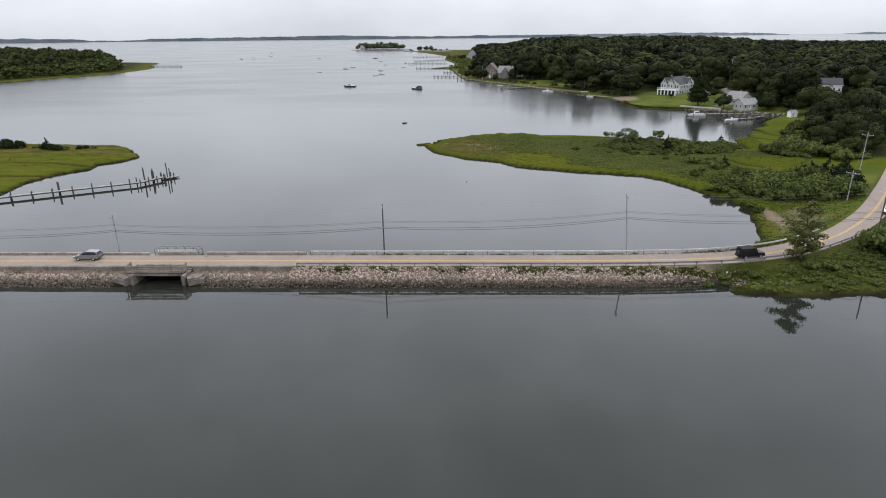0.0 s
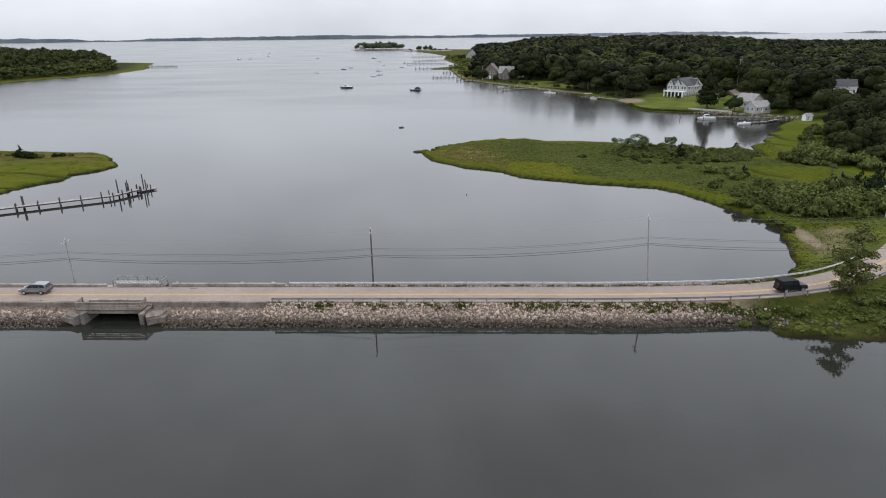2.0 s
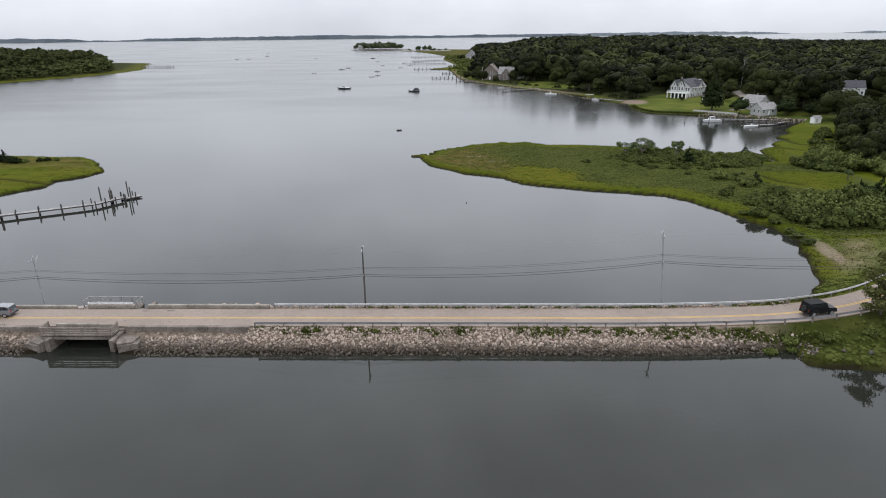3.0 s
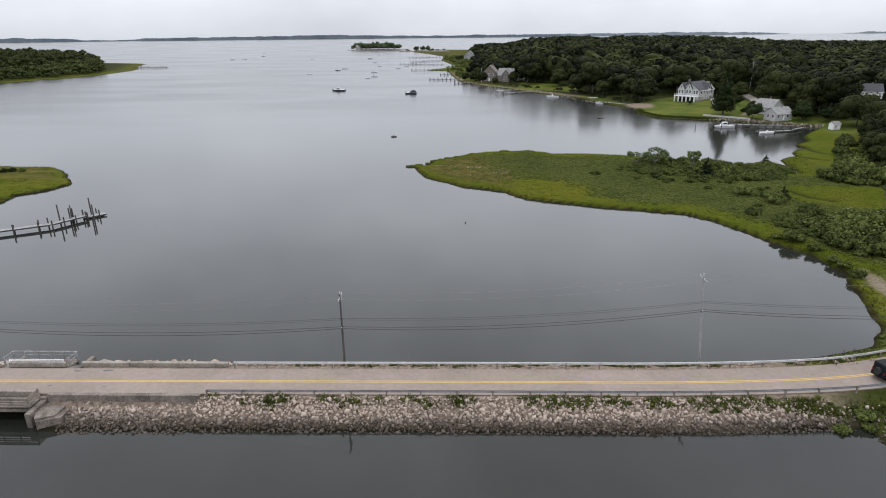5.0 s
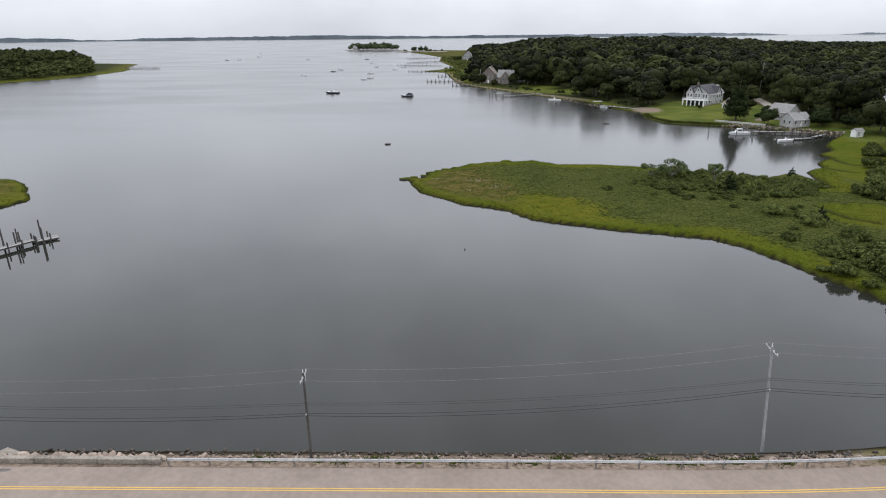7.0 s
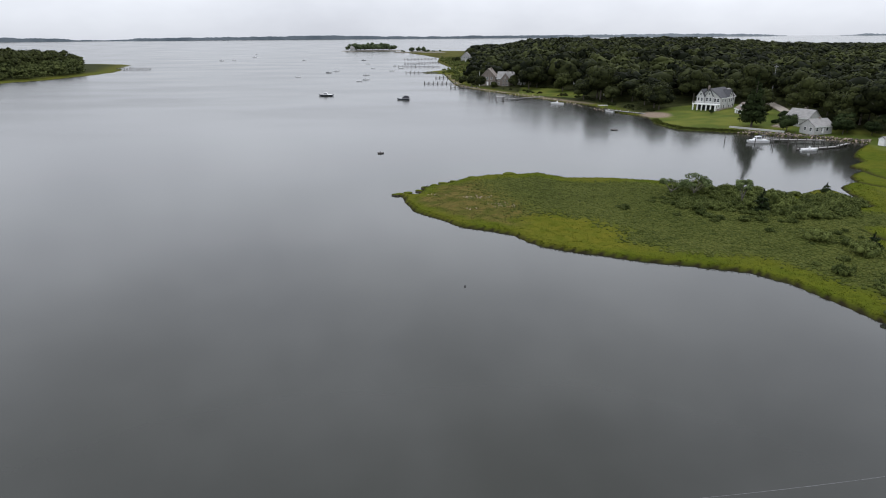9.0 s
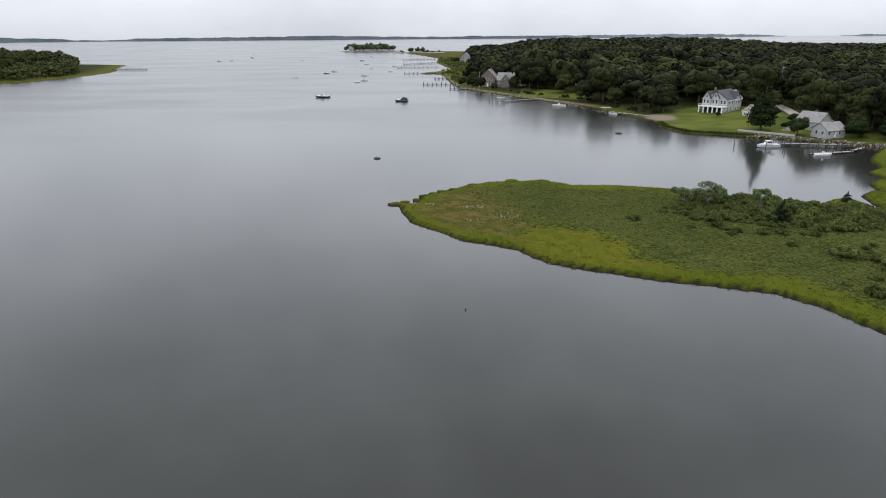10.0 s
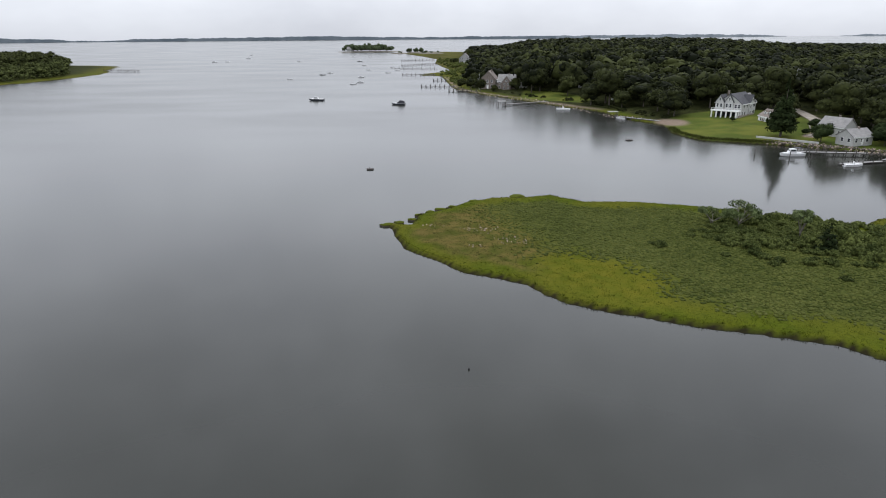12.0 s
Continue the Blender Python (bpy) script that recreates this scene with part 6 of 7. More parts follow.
def buoy(x, y):
    b = thing("mooring_buoy", "small dark mooring buoy on the water", "buoy", pose(x, y, 0))
    part("float", Geo().tube((0, 0, -0.2), (0, 0, 0.2), 0.16, 0.1, 10), M_TYRE, b)
    part("pick_up_stick", Geo().tube((0, 0, 0.15), (0, 0, 0.4), 0.02, 0.015, 6), M_PILE, b)


for x, y in ((1.6, 167.5), (-110, 705), (-60, 760), (-57, 688), (-130, 900)):
    buoy(x, y)

# ---- houses on the eastern shore ----
def window(parent, m, w, h, bars=1):
    win = part("window", Geo().box((0, -0.03, 0), (w + 0.24, 0.1, h + 0.24), 0, 0.02), M_WHITE, parent, "white-framed window")
    win.matrix_basis = m
    part("pane", Geo().box((0, -0.085, 0), (w, 0.03, h)), M_GLASS, win, "dark glass")
    for k in range(bars):
        part("glazing_bar", Geo().box((0, -0.11, 0), (w, 0.02, 0.05)), M_WHITE, win)
    return win


def gable_block(parent, x0, x1, y0, y1, z0, eave, ridge, wall, roof, along="y", over=0.35):
    """One gabled volume with a thick pitched roof; along: the way of the ridge."""
    g = Geo()
    if along == "y":
        mid = (x0 + x1) / 2
        face = [(x0, z0), (x1, z0), (x1, eave), (mid, ridge), (x0, eave)]
        g.loft([[(x, y, z) for x, z in face] for y in (y0, y1)])
        w, run = (x1 - x0) / 2, [y0 - over, y1 + over]
    else:
        mid = (y0 + y1) / 2
        face = [(y0, z0), (y1, z0), (y1, eave), (mid, ridge), (y0, eave)]
        g.loft([[(x, y, z) for y, z in face] for x in (x0, x1)])
        w, run = (y1 - y0) / 2, [x0 - over, x1 + over]
    part("wall", g, wall, parent)
    slope = (ridge - eave) / w
    for s in (-1, 1):
        edge = mid + s * (w + over)
        low = eave - slope * over
        prof = [(edge, low + 0.03), (mid, ridge + 0.03), (mid, ridge + 0.25), (edge, low + 0.25)]
        sec = [[((p, r, z) if along == "y" else (r, p, z)) for p, z in prof] for r in run]
        part("roof", Geo().loft(sec), roof, parent, "shingled roof slope")
        trim = [(edge, low - 0.12), (edge + s * 0.06, low - 0.12), (edge + s * 0.06, low + 0.2), (edge, low + 0.2)]
        part("eave_board", Geo().loft([[((p, r, z) if along == "y" else (r, p, z)) for p, z in trim] for r in run]), M_WHITE, parent)


def face_windows(parent, spots, y, turn=0.0):
    for x, z, w, h in spots:
        window(parent, pose(x, y, z) if turn == 0 else pose(y, x, z, 0, 0, turn), w, h)


def big_house():
    h = thing("white_house", "large pale clapboard house with charcoal gables and a white pillared porch", "house", pose(125.0, 399.0, 2.0, 0, 0, -46) @ Matrix.Diagonal((0.95, 0.92, 1.12, 1)))
    # porch with its terrace
    part("terrace", Geo().box((6.2, 2.2, 3.25), (13.4, 5.2, 0.4), 0, 0.04), M_WHITE, h)
    part("porch_floor", Geo().box((6.2, 2.4, 0.1), (13.4, 5.4, 0.4), 0, 0.04), M_CONCRETE, h)
    for k in range(6):
        part("porch_column", Geo().box((0.1 + 2.45 * k, -0.1, 1.65), (0.6, 0.6, 2.9), 0, 0.05), M_WHITE, h)
    for k in range(3):
        part("porch_column", Geo().box((12.6, -0.1 + 2.2 * k, 1.65), (0.5, 0.5, 2.9), 0, 0.05), M_WHITE, h)
    part("porch_back_wall", Geo().box((6.2, 4.9, 1.6), (13.0, 0.2, 3.0)), M_GLASS, h, "dark glazed porch wall")
    part("terrace_rail", Geo().box((6.2, -0.25, 4.35), (13.2, 0.08, 0.1)).box((6.2, -0.25, 3.65), (13.2, 0.06, 0.08)).box((12.75, 2.2, 4.35), (0.08, 5, 0.1)), M_WHITE, h)
    for k in range(10):
        part("baluster_post", Geo().box((-0.2 + 1.44 * k, -0.25, 3.95), (0.1, 0.1, 0.9)), M_WHITE, h)
    part("garden_wall", Geo().box((13.6, 10.0, 0.7), (0.4, 20.0, 1.7), 0, 0.04), M_CONCRETE, h, "low grey terrace wall")
    gable_block(h, 0.2, 12.8, 5.0, 23.0, -0.4, 6.0, 9.9, M_PALECLAP, M_ROOF, "y")
    gable_block(h, 0.0, 4.2, 3.6, 10.0, 3.4, 6.6, 9.4, M_PALECLAP, M_ROOF, "y")
    gable_block(h, 4.6, 8.6, 4.2, 10.0, 3.4, 6.8, 9.6, M_PALECLAP, M_ROOF, "y")
    gable_block(h, 9.0, 13.2, 14.0, 20.0, -0.4, 6.2, 9.2, M_PALECLAP, M_ROOF, "x")
    gable_block(h, 1.0, 9.0, 22.5, 34.0, -0.4, 5.4, 8.8, M_PALECLAP, M_ROOF_GREY, "y")
    part("chimney", Geo().box((2.6, 12.0, 9.3), (0.9, 0.9, 3.2), 0, 0.04), M_CONCRETE_OLD, h)
    face_windows(h, [(1.2, 5.2, 0.9, 1.5), (3.0, 5.2, 0.9, 1.5), (2.1, 7.6, 0.8, 1.0)], 3.6)
    face_windows(h, [(5.6, 5.2, 0.9, 1.6), (7.4, 5.2, 0.9, 1.6), (6.6, 7.8, 0.8, 1.0)], 4.2)
    face_windows(h, [(9.8, 5.0, 1.0, 1.5), (11.4, 5.0, 1.0, 1.5)], 5.0)
    face_windows(h, [(6.5, 2.0, 1.1, 1.5), (9.5, 2.0, 1.1, 1.5), (7.6, 4.8, 1.1, 1.3), (11.5, 4.8, 1.1, 1.3), (21.5, 4.8, 1.1, 1.3), (21.5, 2.0, 1.1, 1.5)], 12.8, 90)
    face_windows(h, [(15.4, 4.6, 1.1, 1.4), (18.4, 4.6, 1.1, 1.4), (17, 7.2, 1.0, 1.0), (15.5, 1.8, 1.1, 1.5), (18.5, 1.8, 1.1, 1.5)], 13.2, 90)
    return h


def cottage():
    h = thing("white_cottage", "small white cottage with a brown roof and dormers beside the lawn", "house", pose(139.6, 381.0, 2.2, 0, 0, -86))
    gable_block(h, -1, 8.5, 0, 7.5, -0.4, 2.9, 5.6, M_WHITE, M_SHINGLE, "x")
    for x in (1.6, 5.4):
        gable_block(h, x, x + 1.8, 0.9, 3.6, 3.0, 4.7, 5.6, M_WHITE, M_SHINGLE, "y", 0.2)
        face_windows(h, [(x + 0.9, 4.1, 0.8, 0.9)], 0.9)
    face_windows(h, [(1.2, 1.5, 0.9, 1.2), (4.0, 1.5, 0.9, 1.2), (6.8, 1.5, 0.9, 1.2)], 0.0)
    face_windows(h, [(3.7, 1.5, 0.9, 1.2), (3.7, 3.8, 0.8, 0.9)], -1.0, -90)
    part("door", Geo().box((2.6, -0.05, 0.9), (0.95, 0.08, 2.05)), M_SHINGLE, h)
    return h


def plain_house(name, label, m, w, d, eave, ridge, wall, roof, along, storeys=1):
    h = thing(name, label, "house", m)
    gable_block(h, 0, w, 0, d, -0.6, eave, ridge, wall, roof, along)
    for s in range(storeys):
        z = 1.5 + 2.7 * s
        face_windows(h, [(x, z, 0.95, 1.3) for x in np.arange(1.5, w - 1, 2.6)], 0.0)
        face_windows(h, [(y, z, 0.95, 1.3) for y in np.arange(1.6, d - 1, 2.8)], 0.0, -90)
        face_windows(h, [(y, z, 0.95, 1.3) for y in np.arange(1.6, d - 1, 2.8)], w, 90)
    part("door", Geo().box((w * 0.5 - 0.2, -0.06, 0.9), (0.95, 0.1, 2.05)), M_WHITE, h)
    part("chimney", Geo().box((w * 0.6, d * 0.5, ridge), (0.7, 0.7, 1.6), 0, 0.03), M_CONCRETE_OLD, h)
    return h


big_house()
cottage()
plain_house("grey_house", "pale gabled house with a long grey roof near the docks", pose(150.5, 336.5, 2.0, 0, 0, 30), 8.5, 10, 3.6, 6.8, M_PALECLAP, M_ROOF_GREY, "y")
plain_house("grey_bungalow", "low white bungalow with a grey roof close to the docks", pose(145.0, 321.5, 1.6, 0, 0, 18), 9.5, 7, 2.8, 5.2, M_PALECLAP, M_ROOF_GREY, "x")
plain_house("tall_house", "tall pale house with a dark hipped roof among the trees", pose(202, 356, 4.4, 0, 0, -20), 10.5, 9, 6.6, 10.0, M_WHITE, M_ROOF, "x", 2)
plain_house("shingled_house", "brown shingled gabled house near the far point", pose(21, 588, 1.5, 0, 0, -15) @ Matrix.Diagonal((1.3, 1.2, 1.35, 1)), 9, 12, 5.4, 9.8, M_SHINGLE, M_SHINGLE, "y", 2)
plain_house("shingled_house", "brown shingled house wing with a grey roof near the far point", pose(33.5, 579, 1.5, 0, 0, -15) @ Matrix.Diagonal((1.1, 1.2, 1.3, 1)), 12, 9, 4.6, 8.4, M_SHINGLE, M_ROOF_GREY, "x", 2)
plain_house("garage", "small pale garage beside the shingled house", pose(50, 577, 1.5, 0, 0, -15), 6, 6, 2.8, 4.8, M_PALECLAP, M_ROOF_GREY, "x")
plain_house("white_hut", "small white hut with a grey roof above the far shore", pose(97, 479, 2.6, 0, 0, -10), 5.5, 5, 2.8, 4.4, M_WHITE, M_ROOF_GREY, "x")
plain_house("roof_in_the_wood", "pale roof of a house half hidden in the wood", pose(92, 560, 4.0, 0, 0, -20), 12, 9, 5.6, 9.0, M_PALECLAP, M_ROOF_GREY, "x", 2)
plain_house("roof_in_the_wood", "grey roof of a house half hidden in the wood", pose(203, 466, 5.8, 0, 0, -25), 13, 9, 8.0, 12.0, M_SHINGLE, M_SHINGLE, "x", 2)


def ramp_wall(label, a, b, z0, z1, thick, mat, name="sea_wall"):
    a, b = Vector((*a, 0)), Vector((*b, 0))
    d = (b - a)
    c = (a + b) / 2
    return tagged(part(name, Geo().box((c.x, c.y, (z0 + z1) / 2), (d.length, thick, z1 - z0), math.degrees(math.atan2(d.y, d.x)), 0.05), mat), label, "wall", kind="structure")


ramp_wall("long white low wall along the lawn edge above the rocks", (120.5, 343), (136.5, 327.5), 1.0, 1.8, 0.3, M_PALECLAP)
ramp_wall("pale stone wall beside the driveway", (147, 352), (160, 378), 2.0, 3.1, 0.4, M_CONCRETE, "garden_wall")

# single garden trees
LAWN_PINE = make_cedar("pine_tree", "tall dark pine standing alone on the lawn", 81, 20.5, 4.9, 130, 0.8, bare=0.12)
put(LAWN_PINE, 130.0, 343.0, 1.08, 20)
GARDEN_TREE = make_tree("garden_tree", "round dark green garden tree by the grey house", 82, 7.0, 4.6, 14, 120, 0.5, M_LEAF_CEDAR)
put(GARDEN_TREE, 139.5, 331.5, 1.0, 0)
BROAD_OAK = make_tree("broad_oak", "broad round dark oak on the lawn", 83, 13.0, 9.0, 20, 150, 0.8, M_LEAF)
put(BROAD_OAK, 170.5, 303.5, 1.0, 0)
for x, y, s in ((157, 322, 0.9), (162, 330, 1.0), (141, 345, 0.35), (137, 366, 0.35), (128, 382, 0.3), (150, 355, 0.6), (166, 318, 0.8), (176, 325, 1.0)):
    put(GARDEN_TREE, x, y, s, s * 700)
HEDGE = make_shrub(84, 2.2, 2.4, 9, 120, 0.45, M_LEAF, "dark clipped hedge bush beside the far lawn")
for k in range(9):
    put(HEDGE, 52 + 3.2 * k, 561 - 3.4 * k, 0.95, 40 * k)
for x, y in np.random.default_rng(9).uniform((0, 0), (1, 1), (60, 2)):
    t = x
    px, py = np.interp(t, (0, 0.3, 0.6, 1), (8, 44, 76, 96)), np.interp(t, (0, 0.3, 0.6, 1), (600, 522, 470, 398))
    put(HEDGE, px + 5 + 5 * y, py + 4 * y, 0.35 + 0.4 * y, 300 * y)
# a front gable on the wing, trees about the shingled houses, and houses further out
wing = thing("shingled_house", "brown shingled front wing with a small gable near the far point", "house", pose(36.5, 572, 1.5, 0, 0, -15))
gable_block(wing, 0, 6.5, 0, 8, -0.6, 6.2, 10.4, M_SHINGLE, M_ROOF_GREY, "y")
face_windows(wing, [(1.8, 1.6, 1.0, 1.3), (4.6, 1.6, 1.0, 1.3), (1.8, 4.4, 1.0, 1.3), (4.6, 4.4, 1.0, 1.3), (3.2, 7.0, 0.9, 1.1)], 0.0)
for x, y, s, k in ((46, 567, 0.7, 1), (2, 1070, 0.8, 0), (46, 1058, 0.9, 1), (24, 1094, 1.2, 2), (-4, 1092, 0.9, 4), (56, 588, 1.15, 2), (6, 606, 0.7, 3), (70, 596, 1.2, 0), (55, 541, 1.5, 0), (62, 548, 1.35, 1), (20, 566, 0.55, 2), (30, 562, 0.5, 3), (46, 556, 0.6, 4), (13, 592, 0.7, 0), (17, 612, 0.9, 1), (60, 572, 1.2, 2), (76, 514, 1.25, 3), (86, 500, 1.1, 4), (108, 478, 1.4, 1), (94, 462, 0.6, 2)):
    put(OAKS[k], x, y, s, 70 * k)
plain_house("grey_house", "grey gabled house by the far point", pose(8, 1080, 2.0, 0, 0, -12) @ Matrix.Diagonal((1.4, 1.3, 1.5, 1)), 12, 9, 4.6, 9.6, M_GREYCLAP, M_ROOF_GREY, "y", 2)
plain_house("grey_house", "grey gabled house with a dark roof by the far point", pose(30, 1070, 2.0, 0, 0, -12) @ Matrix.Diagonal((1.4, 1.3, 1.4, 1)), 13, 9, 4.4, 8.6, M_GREYCLAP, M_ROOF, "x", 2)
plain_house("grey_house", "large pale house standing on the wooded islet", pose(-318, 1962, 2.8, 0, 0, 10) @ Matrix.Diagonal((1.5, 1.4, 1.5, 1)), 14, 9, 5.0, 9.0, M_GREYCLAP, M_ROOF_GREY, "x", 2)
def flagpole(x, y, h):
    p = thing("flagpole", "tall white flagpole with a crossarm by the far shore", "flagpole", pose(x, y, 1.4))
    part("mast", Geo().tube((0, 0, -0.5), (0, 0, h), 0.14, 0.07, 10), M_WHITE, p)
    part("yard", Geo().tube((-1.6, 0, h * 0.7), (1.6, 0, h * 0.7), 0.06, 0.05, 8), M_WHITE, p)
    part("finial", Geo().tube((0, 0, h), (0, 0, h + 0.25), 0.14, 0.08, 10), M_WHITE, p)
    return p


flagpole(19.5, 585, 11.0)
shed = thing("white_shed", "small white shed on the grass beside the rocks", "shed", pose(157, 297, 1.1, 0, 0, 12))
gable_block(shed, 0, 3.4, 0, 2.6, -0.5, 1.9, 2.7, M_WHITE, M_ROOF_GREY, "x", 0.15)
part("door", Geo().box((1.2, -0.04, 0.75), (0.85, 0.06, 1.5)), M_PALECLAP, shed)
# trees closing the ground between the driveway and the grey houses
for x, y, s, k in ((166, 336, 0.75, 0), (174, 346, 0.9, 1), (176, 366, 0.95, 2), (184, 384, 1.0, 3), (170, 322, 0.7, 4), (160, 324, 0.5, 1), (150, 372, 0.45, 3), (178, 330, 0.9, 2), (190, 402, 1.0, 0), (153, 392, 0.6, 4), (164, 402, 0.8, 1)):
    put(OAKS[k], x, y, s, 50 * k + 20)

# ---- riprap and shore rocks, one by one near the road and joined further off ----
def rock_mesh(seed, mat):
    r = np.random.default_rng(seed)
    bm = bmesh.new()
    p = r.normal(size=(10, 3))
    p /= np.linalg.norm(p, axis=1)[:, None]
    for q in p * r.uniform(0.8, 1.0, (10, 1)) * np.array([1.0, 0.78, 0.62]):
        bm.verts.new(q)
    out = bmesh.ops.convex_hull(bm, input=bm.verts[:])
    loose = [v for v in bm.verts if not v.link_faces]
    bmesh.ops.delete(bm, geom=loose, context="VERTS")
    me = bpy.data.meshes.new("rock")
    bm.to_mesh(me)
    bm.free()
    me.materials.append(mat)
    return me


DRY = [rock_mesh(k, M_ROCK) for k in range(14)]
DAMP = [rock_mesh(50 + k, M_ROCK_DAMP) for k in range(8)]
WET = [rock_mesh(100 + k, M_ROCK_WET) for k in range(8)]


def rock_pose(r, x, y, z, lo, hi):
    s = r.uniform(lo, hi)
    return pose(x, y, z, r.uniform(0, 360), r.uniform(0, 360), r.uniform(0, 360)) @ Matrix.Diagonal((s, s, s, 1))


def near_rocks():
    r = np.random.default_rng(12)
    rip = thing("riprap", "slope of pale broken granite riprap below the guard rail", "riprap", kind="structure")
    rows = []
    for x in np.arange(-130, 46, 0.25):
        if BRIDGE[0] - 3.6 < x < BRIDGE[1] + 3.6:
            continue
        top = 95.7 if x < -28.3 else 96.3
        for y in np.arange(92.0, top, 0.24):
            rows.append((x + r.uniform(-0.3, 0.3), y + r.uniform(-0.28, 0.28)))
    rows = np.array(rows)
    h = land(rows[:, 0], rows[:, 1])[0]
    keep = (h > -0.5) & ((rows[:, 1] < 95.4) | (r.uniform(size=len(h)) < 0.7)) & (r.uniform(size=len(h)) < 1 - 0.8 * np.clip((rows[:, 0] - 36) / 8, 0, 1))
    rows, h = rows[keep], h[keep]
    near = (rows[:, 0] > -5) & (rows[:, 0] < 4) & (rows[:, 1] > 92.9)
    count = 0
    joined = {"dry": ([], [], 0), "damp": ([], [], 0), "wet": ([], [], 0)}
    shape = {}
    for (x, y), z, n in zip(rows, h, near):
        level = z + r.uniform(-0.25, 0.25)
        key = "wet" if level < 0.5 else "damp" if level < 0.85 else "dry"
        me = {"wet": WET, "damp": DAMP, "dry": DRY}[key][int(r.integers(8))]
        big = float(np.interp(z, (0.3, 0.9, 1.6), (0.85, 1.0, 0.85)))
        m = rock_pose(r, x, y, z + 0.04, 0.17 * big, (0.36 if r.uniform() < 0.82 else 0.6) * big)
        if n and count < 300:
            count += 1
            ob = part("rock", me, None, rip)
            ob.matrix_basis = m
            continue
        if me.name not in shape:
            shape[me.name] = (np.array([v.co[:] for v in me.vertices]), np.array([p.vertices[:] for p in me.polygons]))
        v, f = shape[me.name]
        V, F, k = joined[key]
        q = v @ np.array(m.to_3x3()).T + np.array(m.translation)
        V.append(q)
        F.append(f + k)
        joined[key] = (V, F, k + len(q))
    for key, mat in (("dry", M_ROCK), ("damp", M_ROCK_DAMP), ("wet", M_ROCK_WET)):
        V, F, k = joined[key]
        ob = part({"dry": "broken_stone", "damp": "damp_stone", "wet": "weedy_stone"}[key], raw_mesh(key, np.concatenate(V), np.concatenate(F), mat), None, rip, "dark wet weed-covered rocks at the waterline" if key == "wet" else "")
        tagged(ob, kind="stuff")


def shore_rocks(name, label, pts, lo, hi, mat_set, seed):
    r = np.random.default_rng(seed)
    z = land(pts[:, 0], pts[:, 1])[0]
    V, F, k = [], [], 0
    for (x, y), h in zip(pts, z):
        me = mat_set[int(r.integers(len(mat_set)))]
        v, f = np.array([q.co[:] for q in me.vertices]), np.array([p.vertices[:] for p in me.polygons])
        m = rock_pose(r, x, y, max(h, -0.1) + 0.05, lo, hi)
        V.append(v @ np.array(m.to_3x3()).T + np.array(m.translation))
        F.append(f + k)
        k += len(v)
    return tagged(new(name, raw_mesh(name, np.concatenate(V), np.concatenate(F), mat_set[0].materials[0])), label, "rocks", kind="stuff")


near_rocks()
r = np.random.default_rng(31)
far_bank = np.stack([r.uniform(-110, 50, 900), r.uniform(103.6, 106.9, 900)], 1)
far_bank = far_bank[(far_bank[:, 0] < BRIDGE[0] - 3) | (far_bank[:, 0] > BRIDGE[1] + 3)]
shore_rocks("bank_rocks", "pale rocks along the cove side of the causeway", far_bank[far_bank[:, 1] < 105.2], 0.25, 0.5, DRY, 1)
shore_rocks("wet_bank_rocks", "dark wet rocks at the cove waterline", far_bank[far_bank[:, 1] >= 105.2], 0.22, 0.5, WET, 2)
heap = np.stack([r.uniform(-44, -6, 150), r.uniform(103.25, 104.1, 150)], 1)
shore_rocks("wall_rocks", "pale boulders heaped behind the low wall", heap[heap[:, 0] < -27.5], 0.5, 0.95, DRY, 11)
shore_rocks("rail_rocks", "pale stones behind the cove-side rail", heap[heap[:, 0] >= -27.5], 0.25, 0.5, DRY, 12)
t = r.uniform(0.32, 1, 420)
wall = np.stack([np.interp(t, (0, 0.35, 0.7, 1), (101, 122, 142, 157)), np.interp(t, (0, 0.35, 0.7, 1), (342.5, 332.5, 319.5, 306.5))], 1) + r.normal(scale=1.4, size=(420, 2)) + np.array([0.8, 1.2])
shore_rocks("shore_rocks", "grey boulders along the lawn edge and docks", wall[:190], 0.4, 0.8, DRY, 3)
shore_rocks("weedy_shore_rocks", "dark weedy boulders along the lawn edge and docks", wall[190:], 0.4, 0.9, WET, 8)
t = r.uniform(0, 1, 300)
coast = np.stack([np.interp(t, (0, 0.2, 0.4, 0.7, 1), (-2, 11, 38, 66, 90)), np.interp(t, (0, 0.2, 0.4, 0.7, 1), (622, 571, 520, 466, 400))], 1) + r.normal(scale=2.0, size=(300, 2)) + 0.8
shore_rocks("coast_rocks", "scattered grey rocks along the far shore", coast[:120], 0.4, 0.9, DRY, 4)
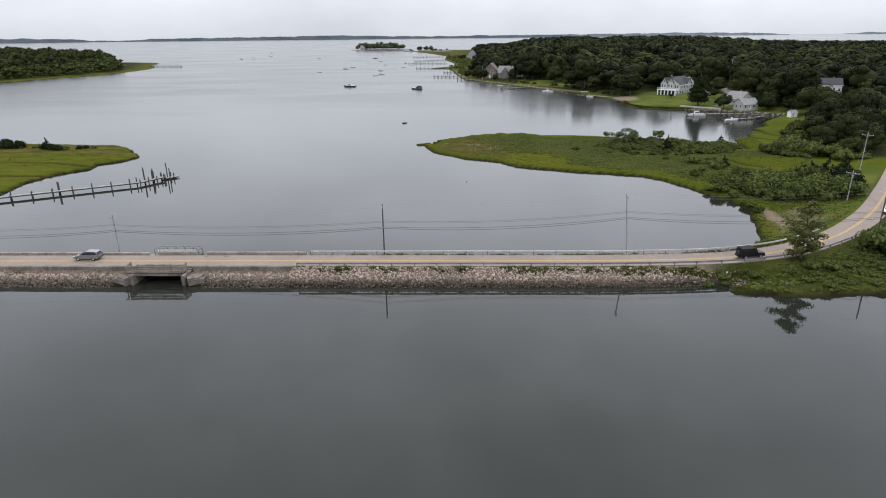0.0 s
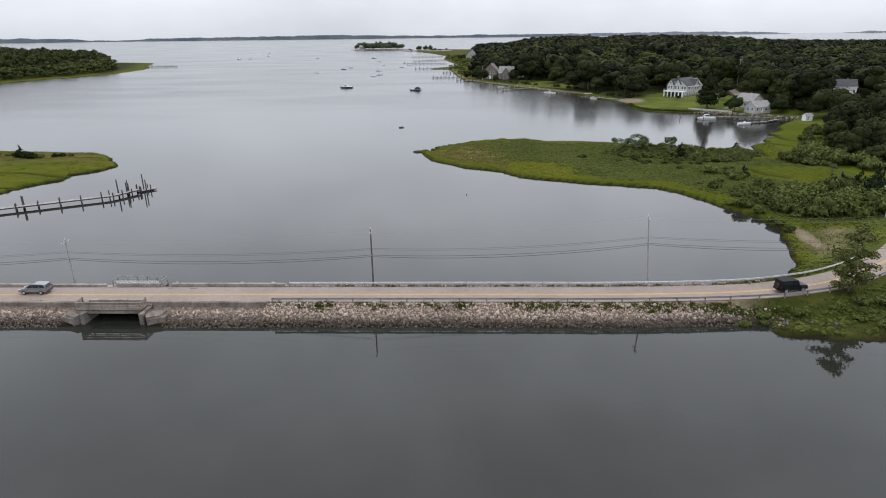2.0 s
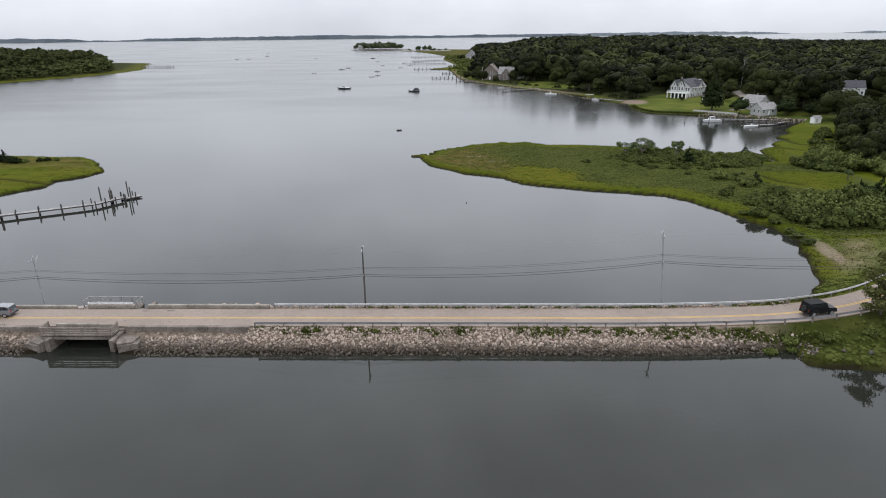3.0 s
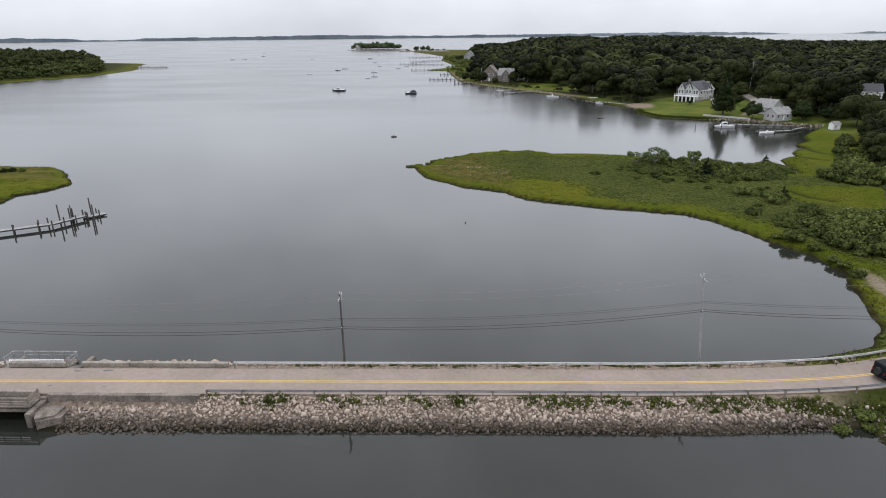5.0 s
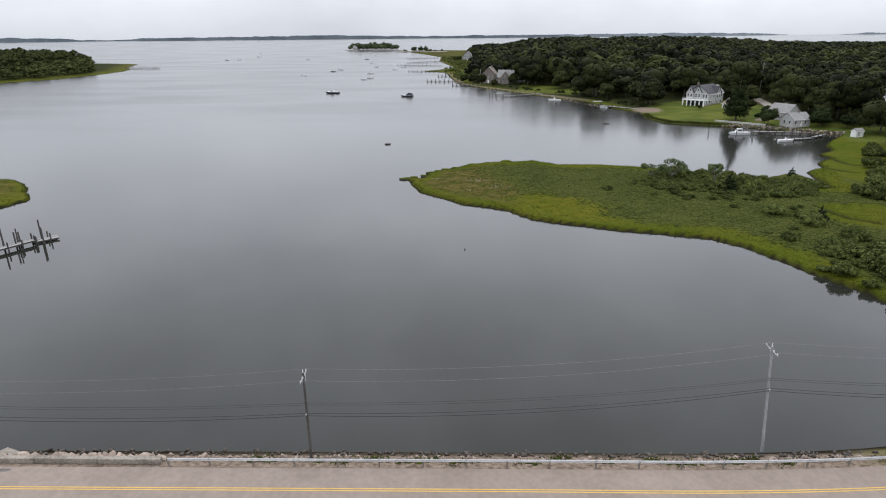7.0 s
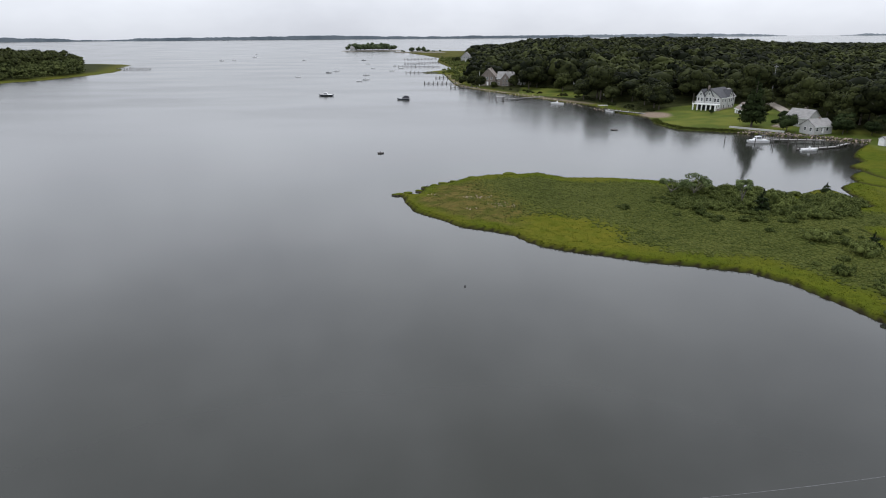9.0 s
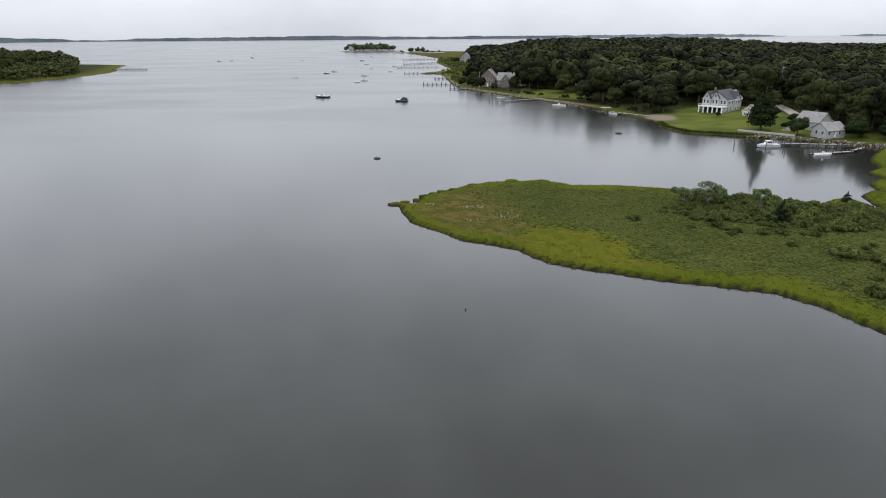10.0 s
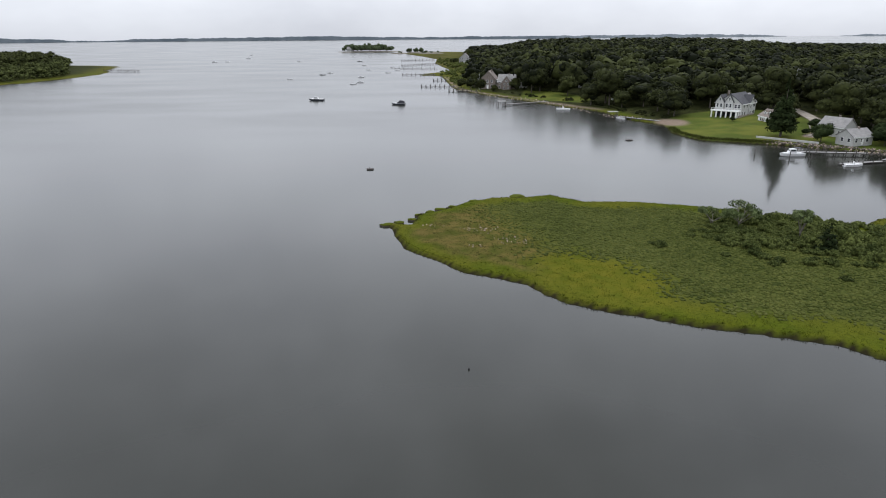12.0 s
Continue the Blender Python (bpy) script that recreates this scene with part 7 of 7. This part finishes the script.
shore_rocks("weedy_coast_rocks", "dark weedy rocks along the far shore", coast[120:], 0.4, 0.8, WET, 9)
spit_rocks = np.array([(-2, 243.2), (-1, 244), (-3, 242.4), (-8, 236), (10, 252.4), (12, 252), (60, 92.5), (46, 93.5), (49, 93), (52, 92.5), (45, 92.6), (47, 94.4)])
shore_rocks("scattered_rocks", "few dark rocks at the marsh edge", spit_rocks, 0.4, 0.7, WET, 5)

r = np.random.default_rng(44)


def hummock(x, y, w, seed):
    """A loose sod of cord grass standing off the tip of the spit."""
    q = np.random.default_rng(seed)
    n = 12
    rim = [(w * math.cos(6.2832 * i / n) * q.uniform(0.5, 1.35), 0.7 * w * math.sin(6.2832 * i / n) * q.uniform(0.5, 1.35)) for i in range(n)]
    sod = thing("grass_hummock", "small grassy mud hummock off the tip of the spit", "hummock", pose(x, y, 0.0, 0, 0, q.uniform(-25, 25)), "hummocks off the spit")
    part("mud_side", Geo().loft([[(a * s, b * s, z) for a, b in rim] for s, z in ((1.05, -0.6), (1.0, 0.15), (0.97, 0.28))]), M_ROCK_WET, sod, "dark eroded mud side")
    part("turf", Geo().loft([[(a * s, b * s, z) for a, b in rim] for s, z in ((1.03, 0.26), (0.94, 0.42), (0.5, 0.5))]), M_GRASS, sod)


for x, y, w, k in ((-15.2, 228.9, 1.7, 1), (-10.0, 232.8, 1.1, 2), (-8.9, 236.6, 0.8, 3), (-3.6, 241.6, 1.2, 4), (-0.8, 243.9, 0.9, 5), (4.6, 249.0, 1.6, 6), (16.2, 254.0, 2.1, 7), (-12.6, 230.6, 1.3, 8), (-6.2, 239.2, 1.0, 9)):
    hummock(x, y, w, k)
wrack = np.concatenate([r.normal((4.8, 223.6), (2.2, 1.3), (34, 2)), r.normal((11.8, 215.6), (1.8, 1.0), (26, 2)), r.normal((-6, 226.8), (1.0, 0.5), (8, 2)), r.normal((3.6, 212.6), (1.0, 0.4), (6, 2))])
shore_rocks("bleached_wrack", "bleached driftwood and shell scraps lying on the marsh", wrack, 0.12, 0.3, DRY, 6)
